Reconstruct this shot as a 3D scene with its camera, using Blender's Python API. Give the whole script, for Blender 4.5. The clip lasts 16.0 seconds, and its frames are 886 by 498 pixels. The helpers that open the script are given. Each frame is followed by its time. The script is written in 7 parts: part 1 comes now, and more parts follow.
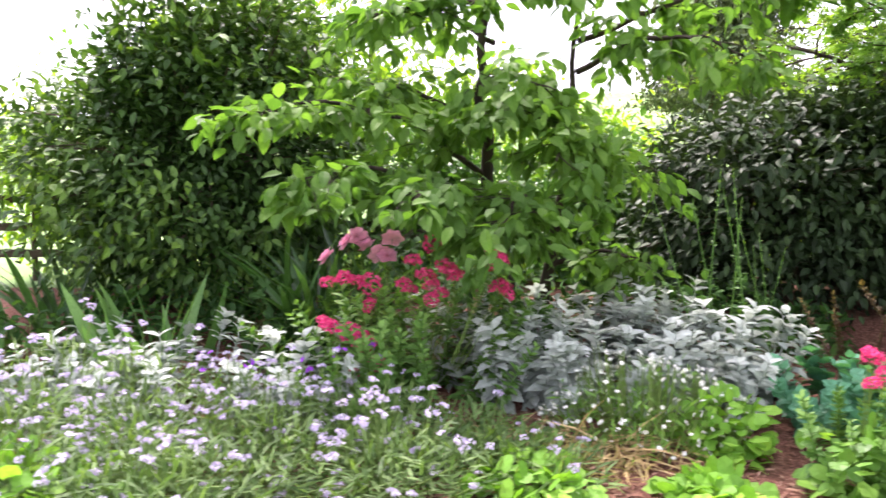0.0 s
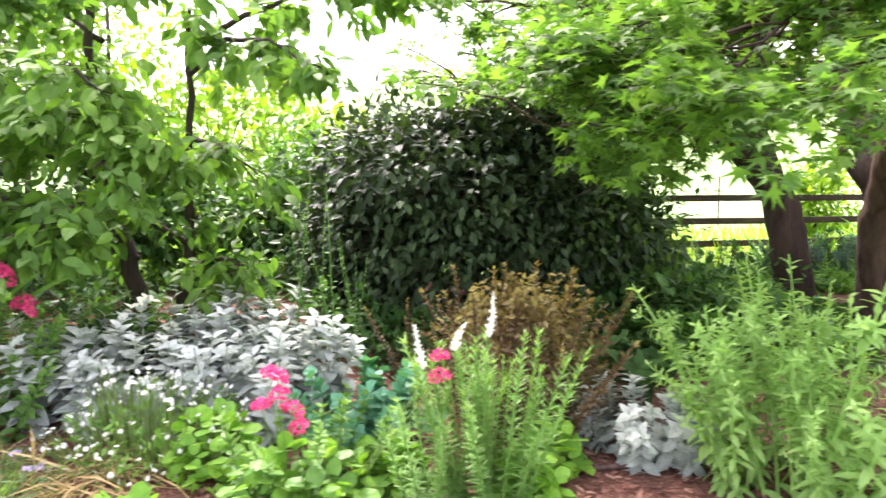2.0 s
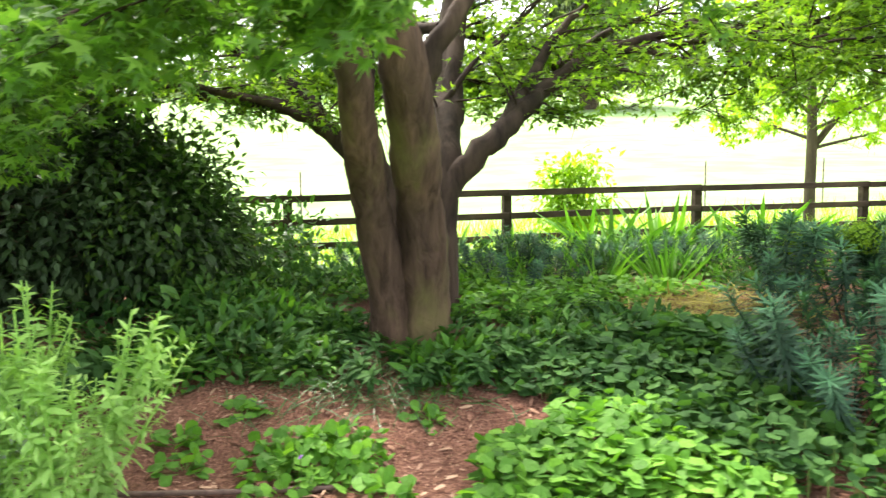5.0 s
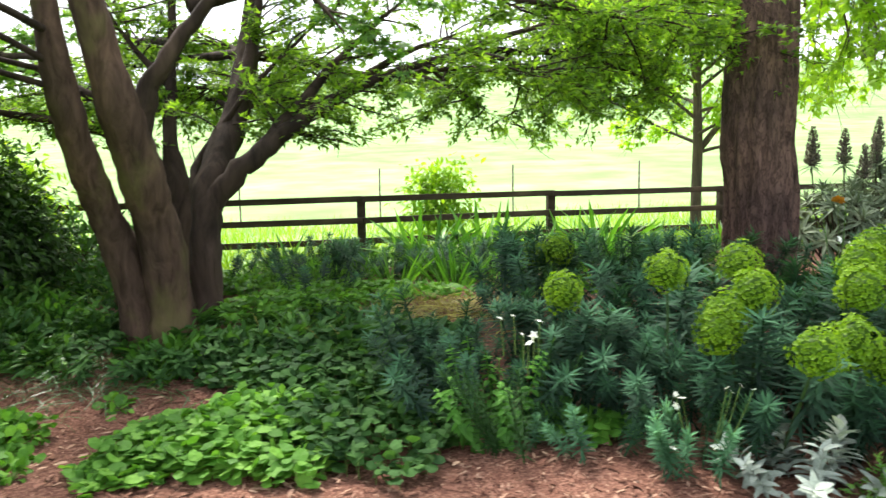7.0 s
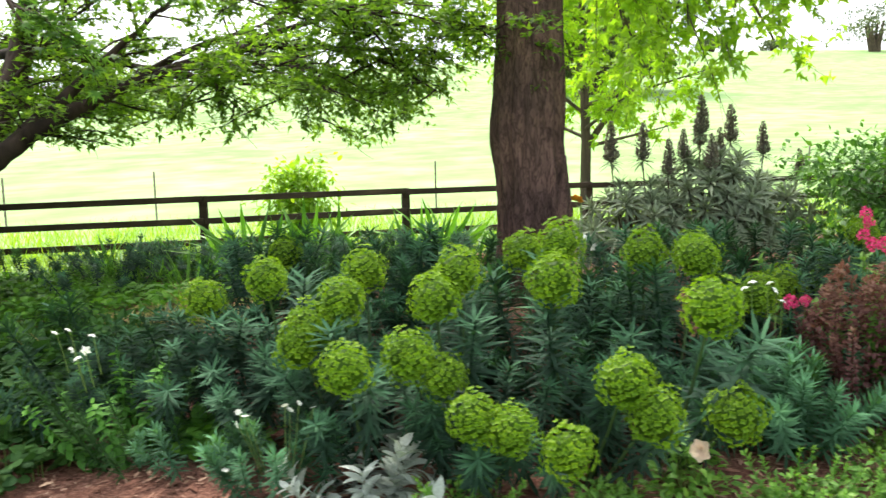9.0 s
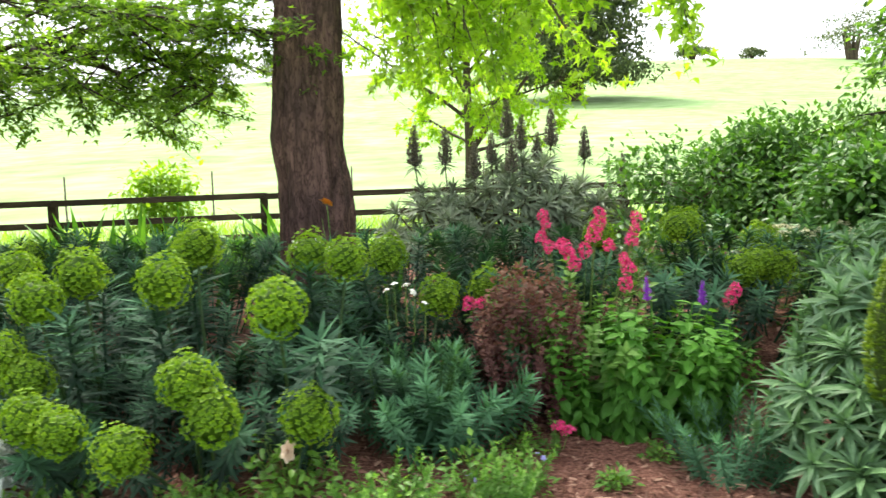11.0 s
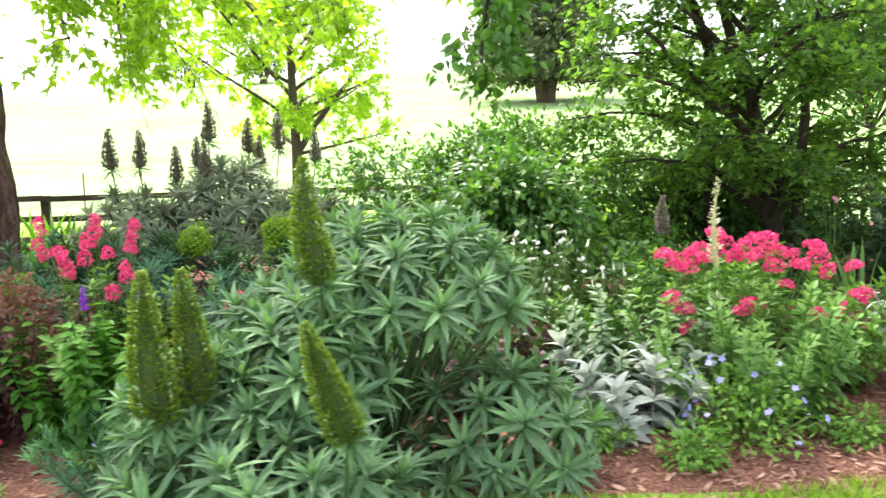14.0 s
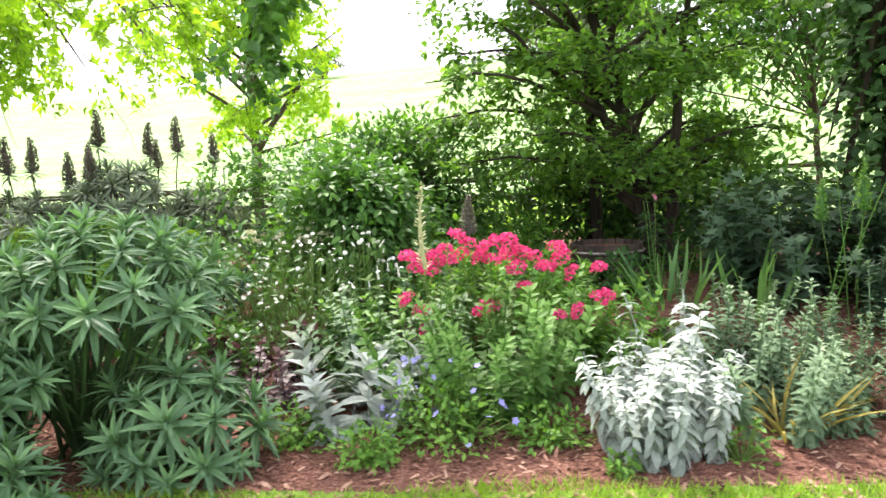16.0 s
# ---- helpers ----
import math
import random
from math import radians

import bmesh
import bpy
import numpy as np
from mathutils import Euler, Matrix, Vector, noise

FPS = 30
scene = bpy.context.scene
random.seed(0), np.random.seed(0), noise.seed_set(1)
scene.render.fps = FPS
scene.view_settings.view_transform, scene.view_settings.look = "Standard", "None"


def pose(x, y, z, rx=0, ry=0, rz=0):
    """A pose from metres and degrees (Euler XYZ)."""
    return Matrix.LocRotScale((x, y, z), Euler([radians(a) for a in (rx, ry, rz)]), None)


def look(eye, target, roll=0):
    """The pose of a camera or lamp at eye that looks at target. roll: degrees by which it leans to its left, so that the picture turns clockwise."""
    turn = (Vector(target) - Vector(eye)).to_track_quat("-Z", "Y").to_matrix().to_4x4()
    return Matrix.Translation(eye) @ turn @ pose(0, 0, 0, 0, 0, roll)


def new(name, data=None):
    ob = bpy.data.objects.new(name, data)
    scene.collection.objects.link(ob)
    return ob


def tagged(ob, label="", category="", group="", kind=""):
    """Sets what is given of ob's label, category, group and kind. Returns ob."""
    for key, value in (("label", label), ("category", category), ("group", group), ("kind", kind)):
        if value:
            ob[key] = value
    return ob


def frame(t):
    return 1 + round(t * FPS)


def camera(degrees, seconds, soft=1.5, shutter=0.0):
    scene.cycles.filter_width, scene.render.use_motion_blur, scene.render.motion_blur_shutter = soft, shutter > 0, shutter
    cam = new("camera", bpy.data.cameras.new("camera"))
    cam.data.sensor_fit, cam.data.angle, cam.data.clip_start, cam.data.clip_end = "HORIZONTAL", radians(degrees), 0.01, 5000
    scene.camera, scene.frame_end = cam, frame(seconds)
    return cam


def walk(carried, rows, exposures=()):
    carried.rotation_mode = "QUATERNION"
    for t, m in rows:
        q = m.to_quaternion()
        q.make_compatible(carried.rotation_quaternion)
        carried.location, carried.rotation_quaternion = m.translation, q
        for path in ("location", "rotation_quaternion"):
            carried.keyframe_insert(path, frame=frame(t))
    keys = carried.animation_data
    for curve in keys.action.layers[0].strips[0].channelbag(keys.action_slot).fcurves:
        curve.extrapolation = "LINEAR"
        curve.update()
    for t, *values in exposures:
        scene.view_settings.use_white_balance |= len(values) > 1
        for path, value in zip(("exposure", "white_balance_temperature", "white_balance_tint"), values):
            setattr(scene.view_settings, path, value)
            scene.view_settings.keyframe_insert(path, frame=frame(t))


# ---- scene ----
cam = camera(63.0, 16.0, shutter=0.35)
PATH = [
    (0, (0.141, -0.437, 1.15), (-0.055, 1.549, 1.015), -0.0),
    (0.5, (0.597, -0.368, 1.167), (0.468, 1.623, 1.026), 0.1),
    (1, (1.118, -0.305, 1.186), (1.051, 1.688, 1.041), -0.3),
    (1.5, (1.579, -0.236, 1.193), (1.56, 1.759, 1.05), -0.3),
    (2, (2.062, -0.213, 1.218), (2.101, 1.781, 1.069), -0.2),
    (2.5, (2.573, -0.217, 1.248), (2.621, 1.776, 1.088), -0.5),
    (3, (3.185, -0.193, 1.238), (3.229, 1.801, 1.088), -0.8),
    (3.5, (3.714, -0.167, 1.263), (3.754, 1.826, 1.104), -1.2),
    (4, (4.303, -0.108, 1.257), (4.351, 1.885, 1.096), -1.2),
    (4.5, (4.798, -0.049, 1.252), (4.85, 1.944, 1.09), -1.1),
    (4.7, (5.005, -0.04, 1.273), (5.053, 1.952, 1.102), -1.2),
    (6.8, (7.174, -0.694, 1.466), (7.149, 1.294, 1.256), -1.2),
    (7, (7.392, -0.675, 1.463), (7.36, 1.314, 1.255), -1.4),
    (7.5, (7.914, -0.609, 1.452), (7.866, 1.38, 1.247), -1.5),
    (8, (8.434, -0.567, 1.441), (8.38, 1.422, 1.237), -1.6),
    (8.2, (8.647, -0.509, 1.463), (8.582, 1.477, 1.239), -2.0),
    (10.3, (10.444, -0.394, 1.379), (10.411, 1.595, 1.174), -1.6),
    (10.5, (10.61, -0.4, 1.374), (10.583, 1.59, 1.171), -1.7),
    (11, (11.061, -0.404, 1.367), (11.039, 1.585, 1.162), -1.9),
    (11.5, (11.493, -0.387, 1.364), (11.47, 1.602, 1.158), -2.0),
    (12, (11.946, -0.369, 1.357), (11.93, 1.621, 1.151), -1.9),
    (12.5, (12.373, -0.34, 1.348), (12.363, 1.65, 1.142), -1.7),
    (13, (12.819, -0.314, 1.332), (12.817, 1.676, 1.129), -1.8),
    (13.5, (13.239, -0.297, 1.315), (13.243, 1.693, 1.114), -1.8),
    (14, (13.689, -0.314, 1.313), (13.692, 1.675, 1.109), -1.8),
    (14.5, (14.127, -0.316, 1.312), (14.116, 1.674, 1.105), -2.0),
    (15, (14.574, -0.33, 1.302), (14.536, 1.659, 1.095), -2.0),
    (15.5, (14.992, -0.372, 1.316), (14.903, 1.614, 1.102), -2.5),
    (16, (15.447, -0.34, 1.316), (15.272, 1.64, 1.096), -2.7),
]
EXPOSURES = [(0.0, 1.99, 6400, 30), (1.0, 2.34, 6400, 38), (2.0, 2.45, 6450, 30), (3.0, 2.4, 6600, 16), (4.7, 2.42, 6900, 8), (6.8, 1.65, 6500, 8), (10.5, 1.57, 6600, 10), (13.0, 2.1, 6600, 12), (16.0, 1.93, 6500, 18)]
walk(cam, [(t, look(eye, target, roll)) for t, eye, target, roll in PATH], EXPOSURES)
# ---- light ----
SUN_ELEV, SUN_AZ = 58.0, 335.0  # degrees; azimuth clockwise from +y
world = bpy.data.worlds.new("hazy_sky")
scene.world = world
world.use_nodes = True
wn, wl = world.node_tree.nodes, world.node_tree.links
sky = wn.new("ShaderNodeTexSky")
sky.sky_type = "NISHITA"
sky.sun_disc = False
sky.sun_elevation, sky.sun_rotation = radians(SUN_ELEV), radians(SUN_AZ)
sky.dust_density, sky.air_density = 4.0, 1.0
haze = wn.new("ShaderNodeMix")
haze.data_type = "RGBA"
haze.inputs[0].default_value = 0.6
haze.inputs[7].default_value = (9.0, 9.2, 9.4, 1)
wl.new(sky.outputs[0], haze.inputs[6])
wl.new(haze.outputs[2], wn["Background"].inputs[0])
wn["Background"].inputs[1].default_value = 0.105

sun = new("sun", bpy.data.lights.new("sun", "SUN"))
sun.data.energy, sun.data.angle, sun.data.color = 3.0, radians(12), (1.0, 0.95, 0.86)
az, el = radians(SUN_AZ), radians(SUN_ELEV)
sun.matrix_world = look((math.sin(az) * math.cos(el) * 50, math.cos(az) * math.cos(el) * 50, math.sin(el) * 50), (0, 0, 0))


# ---- materials ----
def base_mat(name, rough=0.6, spec=0.4):
    m = bpy.data.materials.new(name)
    m.use_nodes = True
    b = m.node_tree.nodes["Principled BSDF"]
    b.inputs["Roughness"].default_value = rough
    b.inputs["Specular IOR Level"].default_value = spec
    return m, m.node_tree.nodes, m.node_tree.links, b


def ramp(nodes, stops):
    r = nodes.new("ShaderNodeValToRGB")
    while len(r.color_ramp.elements) < len(stops):
        r.color_ramp.elements.new(0.5)
    for e, (p, c) in zip(r.color_ramp.elements, stops):
        e.position, e.color = p, (*c, 1)
    return r


def texture(nodes, links, scale, detail=4, kind="ShaderNodeTexNoise", coords="Object", stretch=(1, 1, 1), rough=0.55):
    tc = nodes.new("ShaderNodeTexCoord")
    mp = nodes.new("ShaderNodeMapping")
    mp.inputs["Scale"].default_value = stretch
    links.new(tc.outputs[coords], mp.inputs[0])
    t = nodes.new(kind)
    t.inputs["Scale"].default_value = scale
    if kind == "ShaderNodeTexNoise":
        t.inputs["Detail"].default_value = detail
        t.inputs["Roughness"].default_value = rough
    links.new(mp.outputs[0], t.inputs["Vector"])
    return t


def leaf_mat(name, dark, mid, light, rough=0.5, through_light=0.3, spec=0.35, glow=(1.5, 1.6, 0.6)):
    """A leaf: colour by leaf and by clump, light passing through the blade."""
    m, nd, lk, b = base_mat(name, rough, spec)
    geo = nd.new("ShaderNodeAttribute")
    geo.attribute_name = "tone"
    dark, mid, light = ((c[0] * 1.05, c[1], c[2] * 0.88) if c[1] > c[0] and c[1] > c[2] * 1.15 else c for c in (dark, mid, light))
    r = ramp(nd, ((0.0, dark), (0.5, mid), (1.0, light)))
    t = texture(nd, lk, 2.2, 2)
    mix = nd.new("ShaderNodeMath")
    mix.operation = "MULTIPLY_ADD"
    mix.inputs[1].default_value = 0.75
    lk.new(geo.outputs["Fac"], mix.inputs[0])
    sub = nd.new("ShaderNodeMath")
    sub.operation = "MULTIPLY_ADD"
    sub.inputs[1].default_value, sub.inputs[2].default_value = 0.9, -0.32
    lk.new(t.outputs["Fac"], sub.inputs[0])
    lk.new(sub.outputs[0], mix.inputs[2])
    lk.new(mix.outputs[0], r.inputs[0])
    fine = texture(nd, lk, 60, 3)
    blot = nd.new("ShaderNodeMix")
    blot.data_type, blot.blend_type = "RGBA", "MULTIPLY"
    fr = ramp(nd, ((0.3, (0.72, 0.74, 0.7)), (0.7, (1.1, 1.1, 1.1))))
    lk.new(fine.outputs["Fac"], fr.inputs[0])
    blot.inputs[0].default_value = 1.0
    lk.new(r.outputs[0], blot.inputs[6])
    lk.new(fr.outputs[0], blot.inputs[7])
    lk.new(blot.outputs[2], b.inputs["Base Color"])
    tr = nd.new("ShaderNodeBsdfTranslucent")
    tint = nd.new("ShaderNodeMix")
    tint.data_type, tint.blend_type = "RGBA", "MULTIPLY"
    tint.inputs[0].default_value = 1.0
    tint.inputs[7].default_value = (*glow, 1)
    lk.new(r.outputs[0], tint.inputs[6])
    lk.new(tint.outputs[2], tr.inputs[0])
    ms = nd.new("ShaderNodeMixShader")
    ms.inputs[0].default_value = through_light
    lk.new(b.outputs[0], ms.inputs[1])
    lk.new(tr.outputs[0], ms.inputs[2])
    lk.new(ms.outputs[0], nd["Material Output"].inputs[0])
    return m


def bark_mat(name, dark, light, scale=9, stretch=(1, 1, 0.16), bump=0.6, moss=None, plates=0):
    m, nd, lk, b = base_mat(name, 0.9, 0.15)
    t = texture(nd, lk, scale, 7, stretch=stretch, rough=0.65)
    t.inputs["Distortion"].default_value = 0.7
    big = texture(nd, lk, 1.7, 3)
    r = ramp(nd, ((0.3, dark), (0.7, light)))
    lk.new(t.outputs["Fac"], r.inputs[0])
    r2 = ramp(nd, ((0.35, (0.6, 0.6, 0.62)), (0.7, (1.15, 1.1, 1.05))))
    lk.new(big.outputs["Fac"], r2.inputs[0])
    mx = nd.new("ShaderNodeMix")
    mx.data_type, mx.blend_type = "RGBA", "MULTIPLY"
    mx.inputs[0].default_value = 1.0
    lk.new(r.outputs[0], mx.inputs[6])
    lk.new(r2.outputs[0], mx.inputs[7])
    out = mx.outputs[2]
    if moss:
        mo = texture(nd, lk, 3.1, 5, stretch=(1, 1, 0.5))
        mr = ramp(nd, ((0.5, (0, 0, 0)), (0.68, (0.8, 0.8, 0.8))))
        lk.new(mo.outputs["Fac"], mr.inputs[0])
        m2 = nd.new("ShaderNodeMix")
        m2.data_type = "RGBA"
        m2.inputs[7].default_value = (*moss, 1)
        lk.new(mr.outputs[0], m2.inputs[0])
        lk.new(out, m2.inputs[6])
        out = m2.outputs[2]
    height = t.outputs["Fac"]
    if plates:  # long scales of bark with dark cracks between
        v = texture(nd, lk, plates, kind="ShaderNodeTexVoronoi", stretch=(1, 1, 0.24))
        v.feature = "DISTANCE_TO_EDGE"
        warp = nd.new("ShaderNodeVectorMath")
        warp.operation = "MULTIPLY_ADD"
        warp.inputs[1].default_value = (0.25, 0.25, 0.12)
        lk.new(t.outputs["Color"], warp.inputs[0])
        lk.new(v.inputs["Vector"].links[0].from_socket, warp.inputs[2])
        lk.new(warp.outputs[0], v.inputs["Vector"])
        crack = ramp(nd, ((0.0, (0.3, 0.28, 0.28)), (0.13, (1, 1, 1))))
        lk.new(v.outputs["Distance"], crack.inputs[0])
        m3 = nd.new("ShaderNodeMix")
        m3.data_type, m3.blend_type = "RGBA", "MULTIPLY"
        m3.inputs[0].default_value = 1.0
        lk.new(out, m3.inputs[6])
        lk.new(crack.outputs[0], m3.inputs[7])
        out = m3.outputs[2]
        height = out
    lk.new(out, b.inputs["Base Color"])
    bp = nd.new("ShaderNodeBump")
    bp.inputs["Strength"].default_value, bp.inputs["Distance"].default_value = bump, 0.03
    lk.new(height, bp.inputs["Height"])
    lk.new(bp.outputs[0], b.inputs["Normal"])
    return m


def soil_mat(name, stops, scale, big_scale, bump=0.5, rough=0.95):
    m, nd, lk, b = base_mat(name, rough, 0.15)
    t = texture(nd, lk, scale, 6)
    g = texture(nd, lk, big_scale, 3)
    r = ramp(nd, stops)
    lk.new(t.outputs["Fac"], r.inputs[0])
    r2 = ramp(nd, ((0.3, (0.75, 0.75, 0.75)), (0.7, (1.2, 1.2, 1.2))))
    lk.new(g.outputs["Fac"], r2.inputs[0])
    mx = nd.new("ShaderNodeMix")
    mx.data_type, mx.blend_type = "RGBA", "MULTIPLY"
    mx.inputs[0].default_value = 1.0
    lk.new(r.outputs[0], mx.inputs[6])
    lk.new(r2.outputs[0], mx.inputs[7])
    lk.new(mx.outputs[2], b.inputs["Base Color"])
    bp = nd.new("ShaderNodeBump")
    bp.inputs["Strength"].default_value, bp.inputs["Distance"].default_value = bump, 0.02
    lk.new(t.outputs["Fac"], bp.inputs["Height"])
    lk.new(bp.outputs[0], b.inputs["Normal"])
    return m


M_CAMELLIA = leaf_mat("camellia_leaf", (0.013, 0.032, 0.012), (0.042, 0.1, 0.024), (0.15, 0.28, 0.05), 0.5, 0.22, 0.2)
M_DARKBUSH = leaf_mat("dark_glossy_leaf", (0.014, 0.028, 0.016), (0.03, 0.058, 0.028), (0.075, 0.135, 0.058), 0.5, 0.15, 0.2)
M_CHERRY = leaf_mat("cherry_leaf", (0.034, 0.088, 0.022), (0.076, 0.172, 0.036), (0.15, 0.285, 0.058), 0.6, 0.4, 0.2, (1.35, 1.55, 0.6))
M_MAPLE = leaf_mat("maple_leaf", (0.036, 0.09, 0.024), (0.085, 0.19, 0.042), (0.19, 0.34, 0.075), 0.55, 0.46, 0.25, (1.4, 1.55, 0.6))
M_MAPLEFAR = leaf_mat("backlit_maple_leaf", (0.042, 0.09, 0.016), (0.1, 0.195, 0.03), (0.22, 0.36, 0.05), 0.55, 0.6, 0.2)
M_LIME_TREE = leaf_mat("young_tree_leaf", (0.14, 0.27, 0.02), (0.26, 0.43, 0.03), (0.38, 0.52, 0.06), 0.5, 0.52, 0.2)
M_OAK = leaf_mat("big_tree_leaf", (0.12, 0.23, 0.02), (0.22, 0.38, 0.03), (0.34, 0.5, 0.06), 0.5, 0.55, 0.25)
M_SHRUB = leaf_mat("shrub_leaf", (0.03, 0.09, 0.025), (0.065, 0.17, 0.04), (0.13, 0.28, 0.06), 0.42, 0.32)
M_LSHRUB = leaf_mat("light_shrub_leaf", (0.022, 0.07, 0.017), (0.056, 0.148, 0.032), (0.14, 0.295, 0.056), 0.5, 0.36, 0.25)
M_DARKTREE = leaf_mat("dense_tree_leaf", (0.036, 0.09, 0.025), (0.085, 0.19, 0.045), (0.19, 0.35, 0.07), 0.5, 0.5, 0.25)
M_YGREEN = leaf_mat("yellow_green_leaf", (0.11, 0.21, 0.018), (0.2, 0.35, 0.03), (0.32, 0.46, 0.045), 0.5, 0.48, 0.3)
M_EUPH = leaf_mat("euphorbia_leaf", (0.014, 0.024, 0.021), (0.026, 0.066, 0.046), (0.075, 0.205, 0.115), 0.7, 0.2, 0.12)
M_EUPHG = leaf_mat("blue_euphorbia_leaf", (0.024, 0.07, 0.045), (0.062, 0.165, 0.098), (0.14, 0.34, 0.19), 0.7, 0.22, 0.15)
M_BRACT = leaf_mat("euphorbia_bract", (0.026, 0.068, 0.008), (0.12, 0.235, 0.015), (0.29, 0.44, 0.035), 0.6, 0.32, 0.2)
M_ECHIUM = leaf_mat("echium_leaf", (0.034, 0.08, 0.05), (0.09, 0.18, 0.108), (0.19, 0.36, 0.165), 0.55, 0.26, 0.3, (1.2, 1.4, 0.7))
M_ECHFAR = leaf_mat("grey_echium_leaf", (0.08, 0.11, 0.085), (0.15, 0.2, 0.155), (0.27, 0.33, 0.26), 0.6, 0.2, glow=(1.1, 1.2, 0.8))
M_SPIKE = leaf_mat("green_echium_spike", (0.028, 0.05, 0.01), (0.095, 0.165, 0.022), (0.24, 0.35, 0.055), 0.6, 0.25)
M_OLDSPIKE = leaf_mat("brown_echium_spike", (0.075, 0.063, 0.055), (0.185, 0.16, 0.13), (0.35, 0.31, 0.245), 0.8, 0.15, glow=(1, 1, 1))
M_SILVER = leaf_mat("silver_felt_leaf", (0.27, 0.32, 0.285), (0.44, 0.49, 0.45), (0.62, 0.66, 0.62), 0.9, 0.3, 0.05, (1, 1.05, 0.92))
M_MAROON = leaf_mat("maroon_leaf", (0.04, 0.018, 0.02), (0.125, 0.056, 0.05), (0.27, 0.155, 0.1), 0.6, 0.3, 0.2, (1.4, 1.0, 0.85))
# darkest bronze stop deepened to paint the purple shadows within the bush
M_BRONZE = leaf_mat("bronze_leaf", (0.032, 0.018, 0.018), (0.125, 0.085, 0.036), (0.33, 0.29, 0.075), 0.55, 0.3, 0.25, (1.3, 1.2, 0.7))
M_HERB = leaf_mat("fresh_green_leaf", (0.06, 0.16, 0.03), (0.12, 0.28, 0.05), (0.22, 0.42, 0.08), 0.5, 0.33)
M_SALVIA = leaf_mat("mid_green_leaf", (0.038, 0.125, 0.024), (0.085, 0.25, 0.042), (0.17, 0.4, 0.07), 0.55, 0.36, 0.2)
M_VALER = leaf_mat("valerian_leaf", (0.05, 0.135, 0.036), (0.108, 0.24, 0.058), (0.195, 0.36, 0.09), 0.55, 0.3, 0.25)
M_TALL = leaf_mat("pale_green_leaf", (0.17, 0.32, 0.11), (0.29, 0.49, 0.17), (0.43, 0.64, 0.26), 0.55, 0.36, 0.25)
M_LUPIN = leaf_mat("feathery_leaf", (0.09, 0.21, 0.06), (0.17, 0.34, 0.1), (0.28, 0.48, 0.15), 0.55, 0.35, 0.2)
M_LIMEMOUND = leaf_mat("lime_leaf", (0.085, 0.22, 0.03), (0.155, 0.36, 0.05), (0.26, 0.49, 0.08), 0.55, 0.35, 0.2)
M_COVERM = leaf_mat("mid_cover_leaf", (0.028, 0.09, 0.016), (0.06, 0.17, 0.028), (0.13, 0.29, 0.05), 0.6, 0.33, 0.18)
M_IVY = leaf_mat("ivy_leaf", (0.02, 0.055, 0.02), (0.045, 0.11, 0.036), (0.1, 0.2, 0.06), 0.5, 0.25, 0.25)
M_ACANTH = leaf_mat("dark_lobed_leaf", (0.016, 0.04, 0.022), (0.035, 0.08, 0.043), (0.075, 0.145, 0.078), 0.5, 0.2, 0.3)
M_GREYG = leaf_mat("grey_green_leaf", (0.08, 0.14, 0.09), (0.15, 0.245, 0.155), (0.27, 0.37, 0.26), 0.7, 0.22, 0.2, (1.2, 1.3, 0.8))
M_BLUEG = leaf_mat("blue_green_leaf", (0.045, 0.18, 0.115), (0.08, 0.28, 0.18), (0.14, 0.38, 0.25), 0.5, 0.28)
M_COVER = leaf_mat("ground_cover_leaf", (0.04, 0.12, 0.02), (0.088, 0.23, 0.036), (0.18, 0.38, 0.065), 0.6, 0.33, 0.18)
M_HAZE = leaf_mat("dusty_green_leaf", (0.042, 0.09, 0.03), (0.09, 0.17, 0.056), (0.165, 0.27, 0.095), 0.6, 0.3, 0.25)
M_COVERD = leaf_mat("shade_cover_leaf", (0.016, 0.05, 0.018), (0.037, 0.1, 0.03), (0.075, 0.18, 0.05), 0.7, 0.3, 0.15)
M_BLADE = leaf_mat("iris_blade", (0.05, 0.13, 0.045), (0.09, 0.21, 0.07), (0.17, 0.33, 0.11), 0.5, 0.33, 0.25)
M_STRAP = leaf_mat("strap_blade", (0.028, 0.09, 0.016), (0.062, 0.18, 0.026), (0.13, 0.3, 0.042), 0.45, 0.33, 0.25)
M_STRAPD = leaf_mat("dark_strap_blade", (0.015, 0.05, 0.015), (0.035, 0.1, 0.03), (0.07, 0.17, 0.05), 0.38, 0.25)
M_STRAW = leaf_mat("dry_straw", (0.3, 0.2, 0.08), (0.45, 0.33, 0.15), (0.6, 0.48, 0.26), 0.7, 0.2, glow=(1, 1, 0.9))
M_SEDGE = leaf_mat("golden_sedge", (0.2, 0.17, 0.04), (0.35, 0.3, 0.07), (0.5, 0.43, 0.12), 0.6, 0.3, glow=(1, 1, 0.8))
M_GRASS = leaf_mat("lawn_blade", (0.1, 0.2, 0.025), (0.19, 0.33, 0.04), (0.3, 0.45, 0.07), 0.5, 0.35)
M_HEUCH = leaf_mat("purple_leaf", (0.04, 0.02, 0.025), (0.09, 0.045, 0.05), (0.16, 0.09, 0.08), 0.5, 0.2, glow=(1.3, 1, 1))
M_PINK = leaf_mat("valerian_flower", (0.52, 0.03, 0.14), (0.74, 0.055, 0.22), (0.86, 0.14, 0.34), 0.6, 0.3, 0.2, glow=(1.1, 1, 1))
M_ROSE = leaf_mat("pink_rose_petal", (0.85, 0.36, 0.55), (0.9, 0.5, 0.66), (0.95, 0.66, 0.78), 0.6, 0.3, 0.2, glow=(1, 1, 1))
